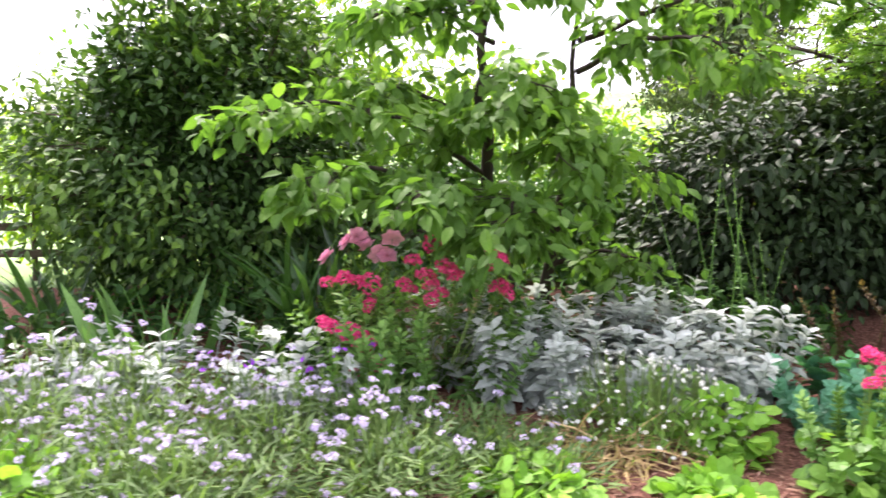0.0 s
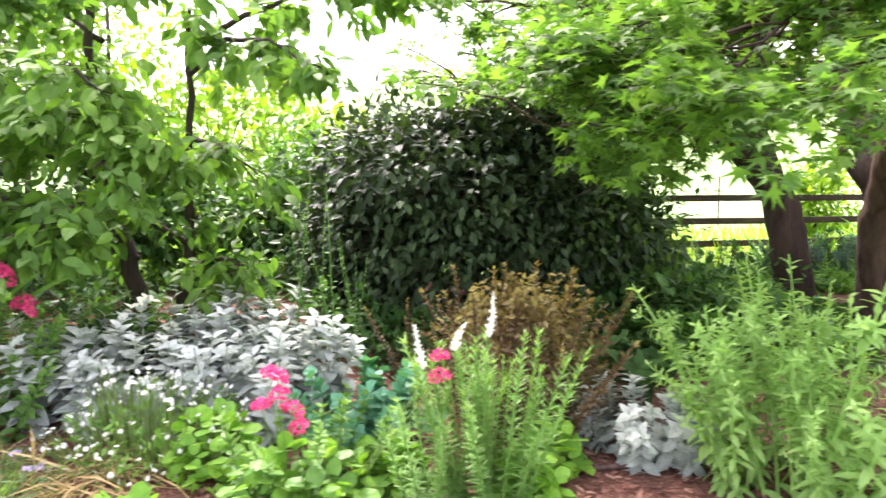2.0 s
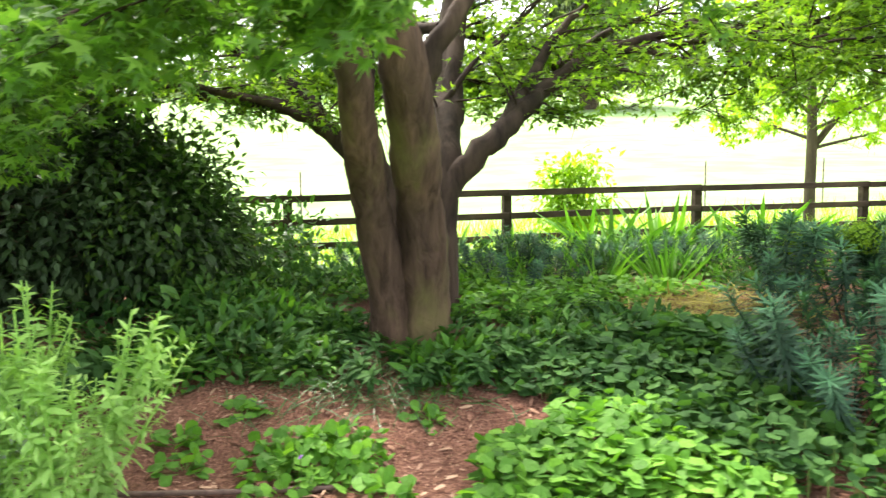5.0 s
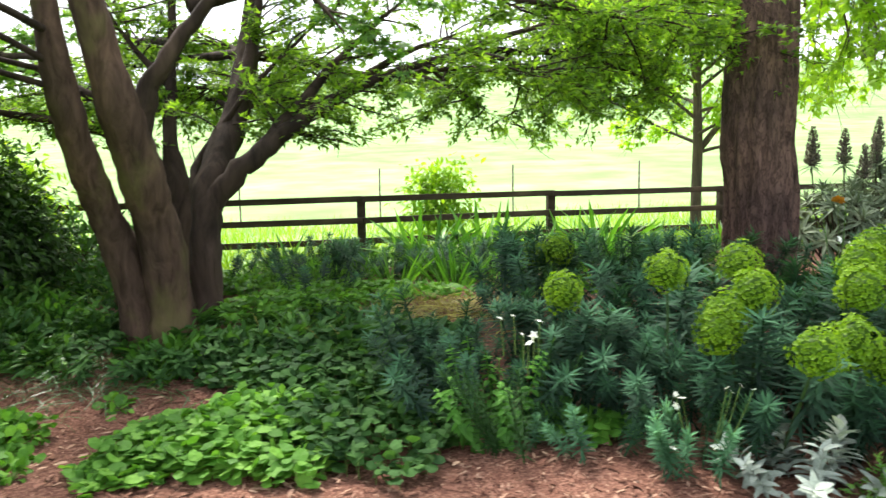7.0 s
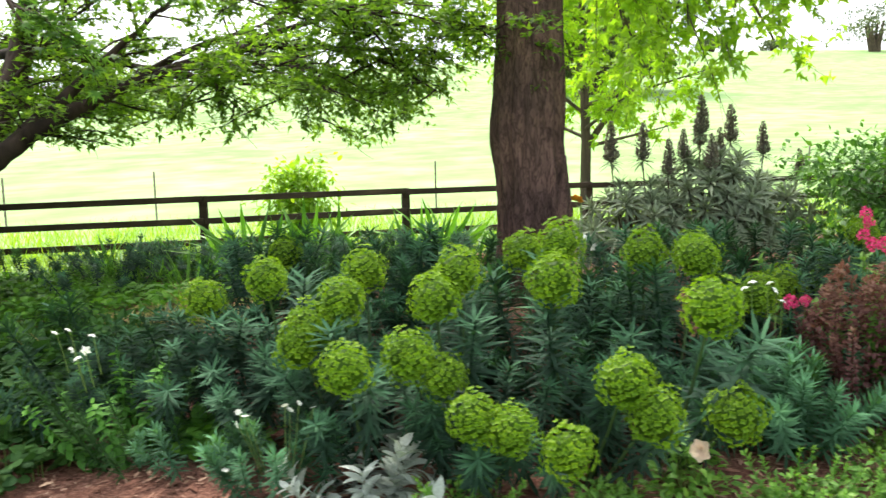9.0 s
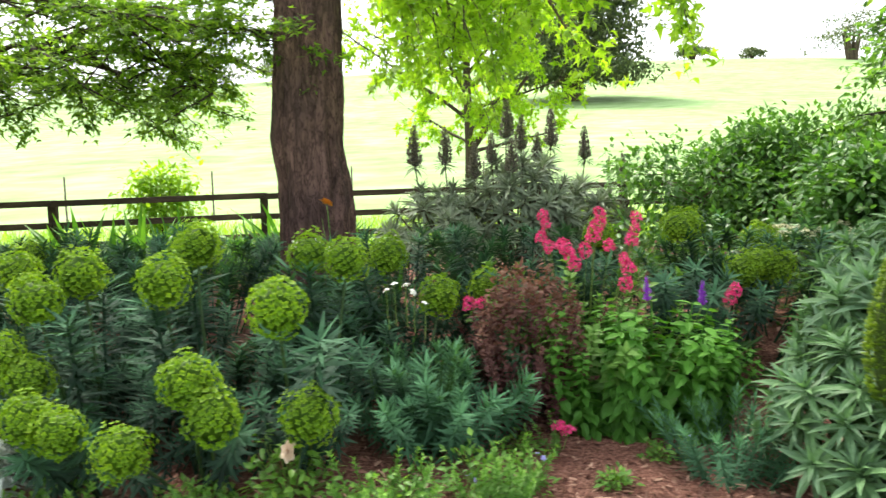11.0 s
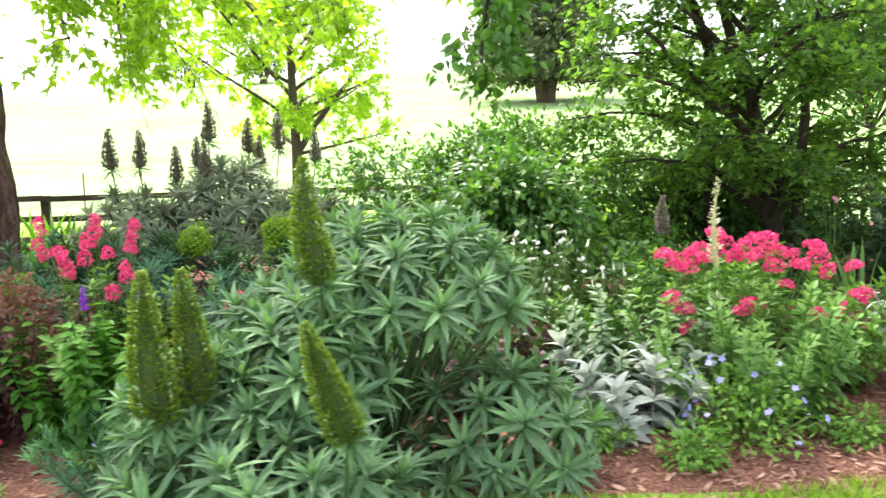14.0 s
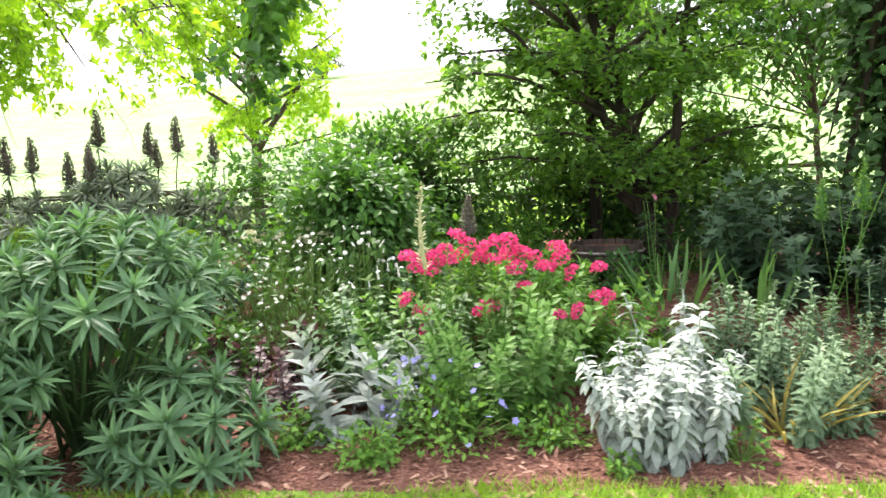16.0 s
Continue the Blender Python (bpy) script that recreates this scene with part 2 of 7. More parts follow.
M_CREAM = leaf_mat("pale_rose_petal", (0.8, 0.62, 0.5), (0.85, 0.72, 0.62), (0.9, 0.8, 0.72), 0.6, 0.3, 0.2, glow=(1, 1, 1))
M_WHITE = leaf_mat("white_petal", (0.72, 0.72, 0.66), (0.82, 0.82, 0.78), (0.88, 0.88, 0.85), 0.6, 0.25, 0.2, glow=(1, 1, 1))
M_FOX = leaf_mat("cream_foxglove_bell", (0.42, 0.42, 0.22), (0.66, 0.64, 0.42), (0.8, 0.78, 0.6), 0.6, 0.25, 0.2, glow=(1, 1, 1))
M_LILAC = leaf_mat("lilac_petal", (0.43, 0.35, 0.57), (0.59, 0.51, 0.71), (0.77, 0.72, 0.85), 0.6, 0.3, 0.2, (1, 1, 1))
M_BLUE = leaf_mat("blue_viola_petal", (0.25, 0.25, 0.7), (0.42, 0.4, 0.85), (0.65, 0.62, 0.9), 0.6, 0.25, 0.2, glow=(1, 1, 1))
M_PURPLE = leaf_mat("purple_petal", (0.2, 0.03, 0.42), (0.33, 0.06, 0.6), (0.48, 0.15, 0.72), 0.6, 0.25, 0.2, glow=(1, 1, 1))
M_ORANGE = leaf_mat("orange_petal", (0.7, 0.25, 0.02), (0.8, 0.35, 0.03), (0.85, 0.45, 0.05), 0.6, 0.2, 0.2, glow=(1, 1, 1))
M_FARTREE = leaf_mat("far_conifer_needles", (0.04, 0.065, 0.042), (0.09, 0.125, 0.075), (0.17, 0.21, 0.1), 0.85, 0.15)
M_STEMD = leaf_mat("dark_green_stem", (0.02, 0.05, 0.018), (0.04, 0.085, 0.03), (0.07, 0.13, 0.045), 0.6, 0.05)
M_STEM = leaf_mat("green_stem", (0.08, 0.15, 0.04), (0.14, 0.23, 0.06), (0.2, 0.3, 0.1), 0.6, 0.05)
M_MAPLEBARK = bark_mat("maple_bark", (0.028, 0.017, 0.013), (0.135, 0.086, 0.066), 11, (1, 1, 0.3), 0.8, (0.1, 0.09, 0.035))
M_BIGBARK = bark_mat("furrowed_bark", (0.045, 0.028, 0.024), (0.21, 0.13, 0.11), 16, (1, 1, 0.22), 1.0, plates=21)
M_TWIG = bark_mat("twig_bark", (0.05, 0.04, 0.03), (0.14, 0.11, 0.08), 14)
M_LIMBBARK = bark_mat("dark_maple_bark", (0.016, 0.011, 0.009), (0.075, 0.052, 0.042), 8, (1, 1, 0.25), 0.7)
M_DARKBARK = bark_mat("dark_tree_bark", (0.02, 0.016, 0.013), (0.07, 0.055, 0.042), 12)
M_FENCE = bark_mat("dark_fence_wood", (0.035, 0.026, 0.02), (0.1, 0.075, 0.055), 12, (0.15, 1, 1), 0.4)
M_BARREL = bark_mat("barrel_oak", (0.04, 0.03, 0.024), (0.11, 0.085, 0.068), 14, (1, 1, 0.1), 0.4)
M_METAL, _n, _l, _b = base_mat("dull_steel", 0.55, 0.5)
_b.inputs["Metallic"].default_value = 0.8
_t = texture(_n, _l, 20, 5)
_r = ramp(_n, ((0.35, (0.12, 0.08, 0.06)), (0.65, (0.3, 0.28, 0.26))))
_l.new(_t.outputs["Fac"], _r.inputs[0])
_l.new(_r.outputs[0], _b.inputs["Base Color"])
M_PIPE = soil_mat("brown_pipe", ((0.3, (0.06, 0.04, 0.035)), (0.7, (0.13, 0.085, 0.07))), 40, 5, 0.1, 0.6)
M_MULCH = soil_mat("bark_mulch", ((0.25, (0.05, 0.022, 0.016)), (0.5, (0.15, 0.068, 0.048)), (0.75, (0.3, 0.17, 0.125))), 55, 1.3, 1.0)
M_LAWN = soil_mat("lawn_turf", ((0.3, (0.08, 0.15, 0.02)), (0.7, (0.2, 0.31, 0.05))), 40, 0.8, 0.8)
M_FIELD = soil_mat("paddock_grass", ((0.3, (0.15, 0.255, 0.08)), (0.5, (0.205, 0.325, 0.12)), (0.72, (0.29, 0.39, 0.19))), 0.45, 0.05, 0.3)
M_CHIP = leaf_mat("mulch_chip", (0.085, 0.033, 0.024), (0.22, 0.11, 0.08), (0.46, 0.3, 0.22), 0.9, 0.0, 0.1, glow=(1, 1, 1))


# ---- mesh tools ----
UP = np.array((0.0, 0.0, 1.0))


def unit(v):
    v = np.asarray(v, float)
    return v / np.maximum(np.linalg.norm(v, axis=-1, keepdims=True), 1e-9)


def strip(stations, droop=0.0, fold=0.0):
    """A leaf along +y with its face to +z: stations of (y, half width); the ends may be points."""
    vs, tris, prev = [], [], None
    for y, w in stations:
        z = -droop * y * y
        if w == 0:
            row = [len(vs)]
            vs.append((0, y, z))
        elif fold:
            row = [len(vs), len(vs) + 1, len(vs) + 2]
            vs += [(-w, y, z + fold * w), (0, y, z), (w, y, z + fold * w)]
        else:
            row = [len(vs), len(vs) + 1]
            vs += [(-w, y, z), (w, y, z)]
        if prev:
            if len(prev) == 1:
                tris += [(prev[0], row[i + 1], row[i]) for i in range(len(row) - 1)]
            elif len(row) == 1:
                tris += [(prev[i], prev[i + 1], row[0]) for i in range(len(prev) - 1)]
            else:
                for i in range(len(row) - 1):
                    tris += [(prev[i], prev[i + 1], row[i + 1]), (prev[i], row[i + 1], row[i])]
        prev = row
    return np.array(vs, float), np.array(tris, int)


def lobed(lobes, inner=0.4, outer=1.0, spread=250, cup=0.12):
    """A palmate leaf along +y, its stalk at the origin."""
    vs, tris = [(0, 0, 0), (0, 0.32, 0.0)], []
    for i in range(2 * lobes + 1):
        a = radians(-spread / 2 + spread * i / (2 * lobes))
        tip = i % 2 == 1
        r = (outer * (1 - 0.38 * abs(a) / radians(spread / 2)) if tip else inner) * 0.68
        vs.append((math.sin(a) * r, 0.32 + math.cos(a) * r, -cup * r * r + (0 if tip else 0.05)))
    tris = [(1, 2 + i + 1, 2 + i) for i in range(2 * lobes)]
    tris += [(0, 1, 2), (0, 2 + 2 * lobes, 1)]
    return np.array(vs, float), np.array(tris, int)


def star_leaf():
    """A five-pointed maple leaf along +y, its stalk at the origin."""
    vs, tris = [], []
    for i in range(6):
        a = radians(-125 + 50 * i)
        r = 0.24 if 0 < i < 5 else 0.2
        vs.append((math.sin(a) * r, 0.3 + math.cos(a) * r, 0.02))
    for i, r in enumerate((0.5, 0.68, 0.78, 0.68, 0.5)):
        a = radians(-100 + 50 * i)
        vs.append((math.sin(a) * r, 0.3 + math.cos(a) * r, -0.1 * r))
        tris.append((i, i + 1, 6 + i))
    tris += [(0, 5, 1), (1, 5, 4), (1, 4, 2), (2, 4, 3)]
    return np.array(vs, float), np.array(tris, int)


def disc(k, cup=0.15):
    """A small round flower of k petals facing +z, centred."""
    vs, tris = [(0, 0, 0)], []
    for i in range(2 * k):
        a = math.pi * i / k
        r = 0.5 if i % 2 == 0 else 0.3
        vs.append((math.cos(a) * r, math.sin(a) * r, cup * r))
    tris = [(0, 1 + i, 1 + (i + 1) % (2 * k)) for i in range(2 * k)]
    return np.array(vs, float), np.array(tris, int)


L_OVAL = strip(((0, 0), (0.3, 0.24), (0.65, 0.2), (1, 0)), 0.18, 0.25)
L_SMALL = strip(((0, 0), (0.45, 0.27), (1, 0)), 0.1, 0.3)
L_ROUND = strip(((0, 0.05), (0.25, 0.4), (0.65, 0.42), (1, 0.1)), 0.1, 0.12)
L_LANCE = strip(((0, 0.03), (0.35, 0.105), (0.7, 0.075), (1, 0)), 0.3, 0.3)
L_ECHIUM = strip(((0, 0.03), (0.28, 0.115), (0.6, 0.098), (0.85, 0.04), (1, 0)), 0.38, 0.32)
L_NEEDLE = strip(((0, 0.035), (0.5, 0.055), (1, 0)), 0.12, 0.0)
L_FELT = strip(((0, 0.06), (0.22, 0.2), (0.5, 0.26), (0.8, 0.16), (1, 0)), 0.55, 0.22)
L_BLADE = strip(((0, 0.035), (0.3, 0.04), (0.6, 0.034), (0.85, 0.018), (1, 0)), 0.16, 0.25)
L_STRAP = strip(((0, 0.02), (0.25, 0.03), (0.5, 0.03), (0.75, 0.024), (1, 0)), 0.5, 0.3)
L_GRASS = strip(((0, 0.02), (0.5, 0.018), (1, 0)), 0.35, 0.0)
L_CHERRY = strip(((0, 0.02), (0.18, 0.2), (0.45, 0.27), (0.75, 0.18), (1, 0)), 0.22, 0.22)
L_MAPLE = star_leaf()
L_LOBE = lobed(3, 0.62, 0.95, 230)
L_HEART = lobed(3, 0.8, 0.92, 270, 0.2)
L_STAR = (np.array(((0, 0.05, 0), (-0.18, 0.3, 0.02), (0.18, 0.3, 0.02), (-0.56, 0.42, -0.05), (0.56, 0.42, -0.05), (0, 1.0, -0.08)), float), np.array(((0, 2, 1), (1, 2, 5), (0, 1, 3), (0, 4, 2)), int))
L_DISC = disc(3)


def lay(leaf, pos, along, face, size, wide=1.0):
    """Copies of a leaf: at pos, along a direction, with its face turned towards face."""
    v, t = leaf
    pos, size = np.asarray(pos, float), np.asarray(size, float)
    k = len(pos)
    size = np.broadcast_to(size, (k,))
    d = unit(along)
    n = unit(face - (np.asarray(face) * d).sum(-1, keepdims=True) * d)
    s = np.cross(d, n)
    out = pos[:, None, :] + size[:, None, None] * (
        v[None, :, 0:1] * wide * s[:, None, :] + v[None, :, 1:2] * d[:, None, :] + v[None, :, 2:3] * n[:, None, :])
    tris = t[None] + (np.arange(k) * len(v))[:, None, None]
    return out.reshape(-1, 3), tris.reshape(-1, 3)


class Bag:
    """Collects triangles for one mesh."""

    def __init__(self):
        self.v, self.t, self.n, self.tone = [], [], 0, []

    def add(self, v, t, tone=None):
        self.v.append(np.asarray(v, float))
        self.tone.append(np.full(len(v), 0.4) if tone is None else tone)
        self.t.append(np.asarray(t, int) + self.n)
        self.n += len(v)
        return self

    def leaves(self, leaf, pos, along, face, size, wide=1.0, age_light=None, tip=None):
        """age, with shade put into it: 0 for old or shaded dark leaves to 1 for fresh or lit ones; tip: lightness from
        the leaf's base to its end.
        """
        if not len(pos):
            return self
        v, t = lay(leaf, pos, along, face, size, wide)
        h = np.abs(np.sin(np.asarray(pos) @ (127.1, 311.7, 74.7)) * 43758.5453) % 1.0
        if age_light is not None:
            h = np.clip(0.75 * np.asarray(age_light) + 0.35 * h, 0, 1)
        tone = np.repeat(h, len(leaf[0]))
        if tip is not None:
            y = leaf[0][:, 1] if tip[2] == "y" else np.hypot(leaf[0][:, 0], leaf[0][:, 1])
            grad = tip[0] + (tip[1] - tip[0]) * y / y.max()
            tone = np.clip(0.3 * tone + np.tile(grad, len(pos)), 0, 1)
        return self.add(v, t, tone)

    def tube(self, pts, radii, sides=6, cap=True, rough=0.0, rng=None):
        pts = np.asarray(pts, float)
        k = len(pts)
        tang = unit(np.gradient(pts, axis=0))
        ref = np.array((0.31, 0.95, 0.05)) if abs(tang[0][2]) > 0.6 else UP
        a = unit(np.cross(tang, ref))
        if sides >= 8:  # carry the first ring along without twist
            for i in range(1, k):
                a[i] = unit(a[i - 1] - (a[i - 1] @ tang[i]) * tang[i])
        b = np.cross(tang, a)
        ang = np.linspace(0, 2 * math.pi, sides, endpoint=False)
        rad = np.broadcast_to(np.asarray(radii, float), (k,))[:, None] * np.ones((1, sides))
        if rough and rng is not None:
            rad = rad * (1 + rough * rng.normal(0, 1, (k, sides)))
        ring = pts[:, None] + rad[..., None] * (np.cos(ang)[None, :, None] * a[:, None] + np.sin(ang)[None, :, None] * b[:, None])
        i, j = np.meshgrid(np.arange(k - 1), np.arange(sides), indexing="ij")
        p, q = i * sides + j, i * sides + (j + 1) % sides
        t = np.concatenate([np.stack([p, p + sides, q + sides], -1).reshape(-1, 3), np.stack([p, q + sides, q], -1).reshape(-1, 3)])
        v = ring.reshape(-1, 3)
        if cap:
            v = np.vstack([v, pts[-1] + tang[-1] * rad[-1].mean() * 0.4])
            top = (k - 1) * sides
            t = np.vstack([t, [(top + j, len(v) - 1, top + (j + 1) % sides) for j in range(sides)]])
        return self.add(v, t)

    def box(self, size, m):
        sx, sy, sz = (c / 2 for c in size)
        c = 0.08 * min(size)
        bm = bmesh.new()
        bmesh.ops.create_cube(bm, size=1, matrix=m @ Matrix.Diagonal((*size, 1)))
        bmesh.ops.bevel(bm, geom=bm.edges[:], offset=c, segments=1, affect="EDGES")
        bmesh.ops.triangulate(bm, faces=bm.faces[:])
        bm.verts.index_update()
        self.add([tuple(v.co) for v in bm.verts], [[v.index for v in f.verts] for f in bm.faces])
        bm.free()
        return self

    def mesh(self, name, material, smooth=False):
        v = np.concatenate(self.v) if self.v else np.zeros((0, 3))
        t = np.concatenate(self.t) if self.t else np.zeros((0, 3), int)
        me = bpy.data.meshes.new(name)
        me.vertices.add(len(v))
        me.vertices.foreach_set("co", v.astype(np.float32).ravel())
        me.loops.add(len(t) * 3)
        me.loops.foreach_set("vertex_index", t.astype(np.int32).ravel())
        me.polygons.add(len(t))
        me.polygons.foreach_set("loop_start", np.arange(0, len(t) * 3, 3, dtype=np.int32))
        me.update(calc_edges=True)
        if self.tone:
            me.attributes.new("tone", "FLOAT", "POINT").data.foreach_set("value", np.concatenate(self.tone).astype(np.float32))
        me.polygons.foreach_set("use_smooth", np.full(len(t), smooth))
        me.materials.append(material)
        return me


def thing(name, label, category, at=(0, 0, 0), group=""):
    ob = new(name)
    ob.empty_display_size = 0.1
    ob.location = at
    return tagged(ob, label, category, group)


def part(name, bag, material, parent, label="", m=None, smooth=False):
    """One mesh object under a thing or a part; bag: a Bag or a ready mesh."""
    me = bag if isinstance(bag, bpy.types.Mesh) else bag.mesh(name, material, smooth)
    ob = new(name, me)
    ob.parent = parent
    if m is not None:
        ob.matrix_basis = m
    return tagged(ob, label, kind="stuff" if name in ("foliage", "crown", "stalk_tangle", "limb", "branchwork") else "")


def stuff(name, bag, material, label, category):
    return tagged(new(name, bag.mesh(name, material)), label, category, kind="stuff")


def rand_dir(rng, k):
    return unit(rng.normal(0, 1, (k, 3)))


def lumpy(rng, k, radii, fill=0.5, lump=0.18, flat=0.0):
    """Points in an uneven ellipsoid round the origin, and the ways out from its middle."""
    d = rand_dir(rng, k)
    d[:, 2] = np.where(d[:, 2] < -flat, -d[:, 2], d[:, 2]) if flat < 1 else d[:, 2]
    ph = rng.uniform(0, 6.3, 6)
    bumps = (np.sin(d[:, 0] * 4.1 + ph[0]) * np.sin(d[:, 1] * 3.7 + ph[1]) + np.sin(d[:, 2] * 5.3 + d[:, 0] * 3 + ph[2]) + 0.7 * np.sin(d[:, 1] * 8.3 + d[:, 2] * 6 + ph[3]))
    r = (1 + lump * bumps * 0.6) * (1 - fill * rng.random(k) ** 1.8)
    return d * r[:, None] * np.asarray(radii), unit(d / np.asarray(radii))


def clumped(rng, tips, outs, per, reach):
    """per leaves round each tip: their places, and the ways out."""
    p = np.repeat(tips, per, 0)
    o = np.repeat(outs, per, 0)
    j = rng.normal(0, 1, p.shape)
    return p + j * reach, unit(o + 0.9 * unit(j))


def ground_z(x, y):
    """The lie of the land: a level front, a low bank, then the paddock that climbs to a ridge."""
    x, y = np.asarray(x, float), np.asarray(y, float)
    s = np.clip((y - 3.0) / 2.2, 0, 1)
    z = 0.38 * s * s * (3 - 2 * s) + 0.012 * np.sin(x * 2.3 + 1) * np.sin(y * 2.9)
    f = np.clip(np.minimum(y, 260) - 14.0, 0, None)
    return z + 0.0275 * f ** 1.3 * (1 + 0.1 * np.sin(x * 0.011 + 0.8)) - 0.1 * np.clip(y - 265, 0, None)


def gz(x, y):
    return float(ground_z(x, y))
# ---- ground, field and fence ----
def bed_edge(x):
    """Where the lawn ends and the mulched bed begins."""
    return 2.46 + 0.05 * math.sin(x * 1.7) + 0.04 * math.sin(x * 4.1 + 1)


def build_ground():
    xs = np.unique(np.concatenate([np.arange(-6, 21.01, 0.25), np.array((-500, -380, -280, -200, -140, -100, -70, -50, -36, -26, -18, -12, -9, 24, 28, 34, 42, 54, 70, 95, 130, 180, 250, 340, 500))]))
    ys = np.unique(np.concatenate([np.arange(-2, 12.01, 0.25), np.array((-400, -200, -100, -50, -25, -12, -6, 13, 14, 15, 16.5, 18.5, 21, 24, 28, 33, 40, 50, 62, 76, 92, 110, 130, 155, 180, 205, 230, 250, 262, 275, 300, 350, 420, 500))]))
    gx, gy = np.meshgrid(xs, ys, indexing="ij")
    co = np.stack([gx, gy, ground_z(gx, gy)], -1).reshape(-1, 3)
    ny = len(ys)
    i, j = np.meshgrid(np.arange(len(xs) - 1), np.arange(ny - 1), indexing="ij")
    p = (i * ny + j).ravel()
    quads = np.stack([p, p + ny, p + ny + 1, p + 1], -1)
    me = bpy.data.meshes.new("ground")
    me.from_pydata(co.tolist(), [], quads.tolist())
    for m in (M_MULCH, M_LAWN, M_FIELD):
        me.materials.append(m)
    mid = co[quads].mean(1)
    idx = np.where(mid[:, 1] > 7.7 + 0.22 * (mid[:, 0] - 6.2), 2, np.where(mid[:, 1] < np.where(mid[:, 0] > 13.1, 2.4, 1.9), 1, 0))
    idx = np.where((np.abs(mid[:, 0] - 7) > 14) & (mid[:, 1] > -2), 2, idx)
    me.polygons.foreach_set("material_index", idx.astype(np.int32))
    me.polygons.foreach_set("use_smooth", np.full(len(quads), True))
    tagged(new("ground", me), "mulched garden bed, lawn edge and pale green hillside paddock", "ground", kind="structure")


build_ground()


def build_mulch():
    rng = np.random.default_rng(11)
    k = 26000
    x, y = rng.uniform(-3.5, 18, k), 2.3 + 3.0 * rng.random(k) ** 1.4
    d = rand_dir(rng, k) * (1, 1, 0.22)
    up = unit(rand_dir(rng, k) * 0.45 + UP)
    size = rng.uniform(0.02, 0.06, k) * rng.uniform(0.6, 1.3, k)
    v, t = strip(((0, 0.12), (0.45, 0.2), (1, 0.08)), 0.18, 0.0)
    bag = Bag().leaves((v, t), np.stack([x, y, ground_z(x, y) + rng.uniform(0.004, 0.02, k)], -1), d, up, size, 0.85)
    stuff("wood_chips", bag, M_CHIP, "loose reddish-brown bark and wood chips over the bed", "wood chips")


build_mulch()


def build_lawn_edge():
    rng = np.random.default_rng(12)
    k = 17000
    x = rng.uniform(13.2, 19, k)
    y = np.array([bed_edge(a) for a in x]) - 0.9 * rng.random(k) ** 1.3 + rng.normal(0, 0.02, k)
    d = rand_dir(rng, k) * (0.7, 0.7, 0.1) + UP
    bag = Bag().leaves(L_GRASS, np.stack([x, y, ground_z(x, y)], -1), d, rand_dir(rng, k), rng.uniform(0.025, 0.075, k), 2.2)
    stuff("lawn_grass", bag, M_GRASS, "short light-green lawn grass along the bed", "grass")


build_lawn_edge()


def build_paddock_grass():
    rng = np.random.default_rng(13)
    k = 16000
    x = rng.uniform(-4, 20, k)
    y = 7.9 + 0.22 * (x - 6.2) + 7 * rng.random(k) ** 1.6
    d = rand_dir(rng, k) * (0.6, 0.6, 0.1) + UP
    bag = Bag().leaves(L_GRASS, np.stack([x, y, ground_z(x, y)], -1), d, rand_dir(rng, k), rng.uniform(0.12, 0.4, k), 0.9)
    stuff("paddock_grass", bag, M_YGREEN, "long yellow-green grass behind the fence", "grass")


build_paddock_grass()

FENCE_AT, FENCE_WAY = Vector((6.23, 8.36, 0)), Vector((2.441, 0.546, 0))
POST_TOP = 1.21


def build_fence():
    rng = np.random.default_rng(14)
    rail_turn = math.atan2(FENCE_WAY.y, FENCE_WAY.x)
    root = thing("post_and_rail_fence", "dark weathered wooden post-and-rail fence with three rails", "fence", (0, 0, 0))
    for i in range(-5, 7):
        p = FENCE_AT + FENCE_WAY * i
        g = gz(p.x, p.y)
        top = POST_TOP - 0.012 * max(i - 1, 0)
        b = Bag().box((0.1, 0.1, top - g + 0.25), pose(0, 0, (top + g - 0.25) / 2, 0, rng.normal(0, 0.6), math.degrees(rail_turn)))
        part("post", b, M_FENCE, root, m=Matrix.Translation((p.x, p.y, 0)))
        q = FENCE_AT + FENCE_WAY * (i + 1)
        for h in (0.04, 0.3, 0.56):
            a = Vector((p.x, p.y, top - h + rng.normal(0, 0.006)))
            c = Vector((q.x, q.y, POST_TOP - 0.012 * max(i, 0) - h + rng.normal(0, 0.006)))
            mid, way = (a + c) / 2, c - a
            m = Matrix.Translation(mid + Vector((0.03, -0.07, 0))) @ way.to_track_quat("X", "Z").to_matrix().to_4x4()
            part("rail", Bag().box((way.length - 0.012, 0.045, 0.075), Matrix()), M_FENCE, root, m=m)
    return root


build_fence()


def build_pickets():
    """Thin posts of a wire fence further out."""
    for i in range(-3, 8):
        x, y = 2.6 + i * 3.1, 15.5 + 0.5 * i
        g = gz(x, y)
        root = thing("wire_fence_post", "thin weathered steel post standing in the paddock", "fence post", (x, y, g), "paddock wire posts")
        part("shaft", Bag().tube([(0, 0, -0.1), (0, 0, 0.6), (0.01, 0, 1.15)], 0.022, 6), M_METAL, root)


build_pickets()


# ---- trees ----
def sway(rng, a, b, n, wob):
    """A slightly crooked line from a to b."""
    a, b = np.asarray(a, float), np.asarray(b, float)
    t = np.linspace(0, 1, n)[:, None]
    w = np.cumsum(rng.normal(0, 1, (n, 3)), 0)
    w = w - w[:1] - t * (w[-1:] - w[:1])
    return a + (b - a) * t + w * wob * np.linalg.norm(b - a) / n


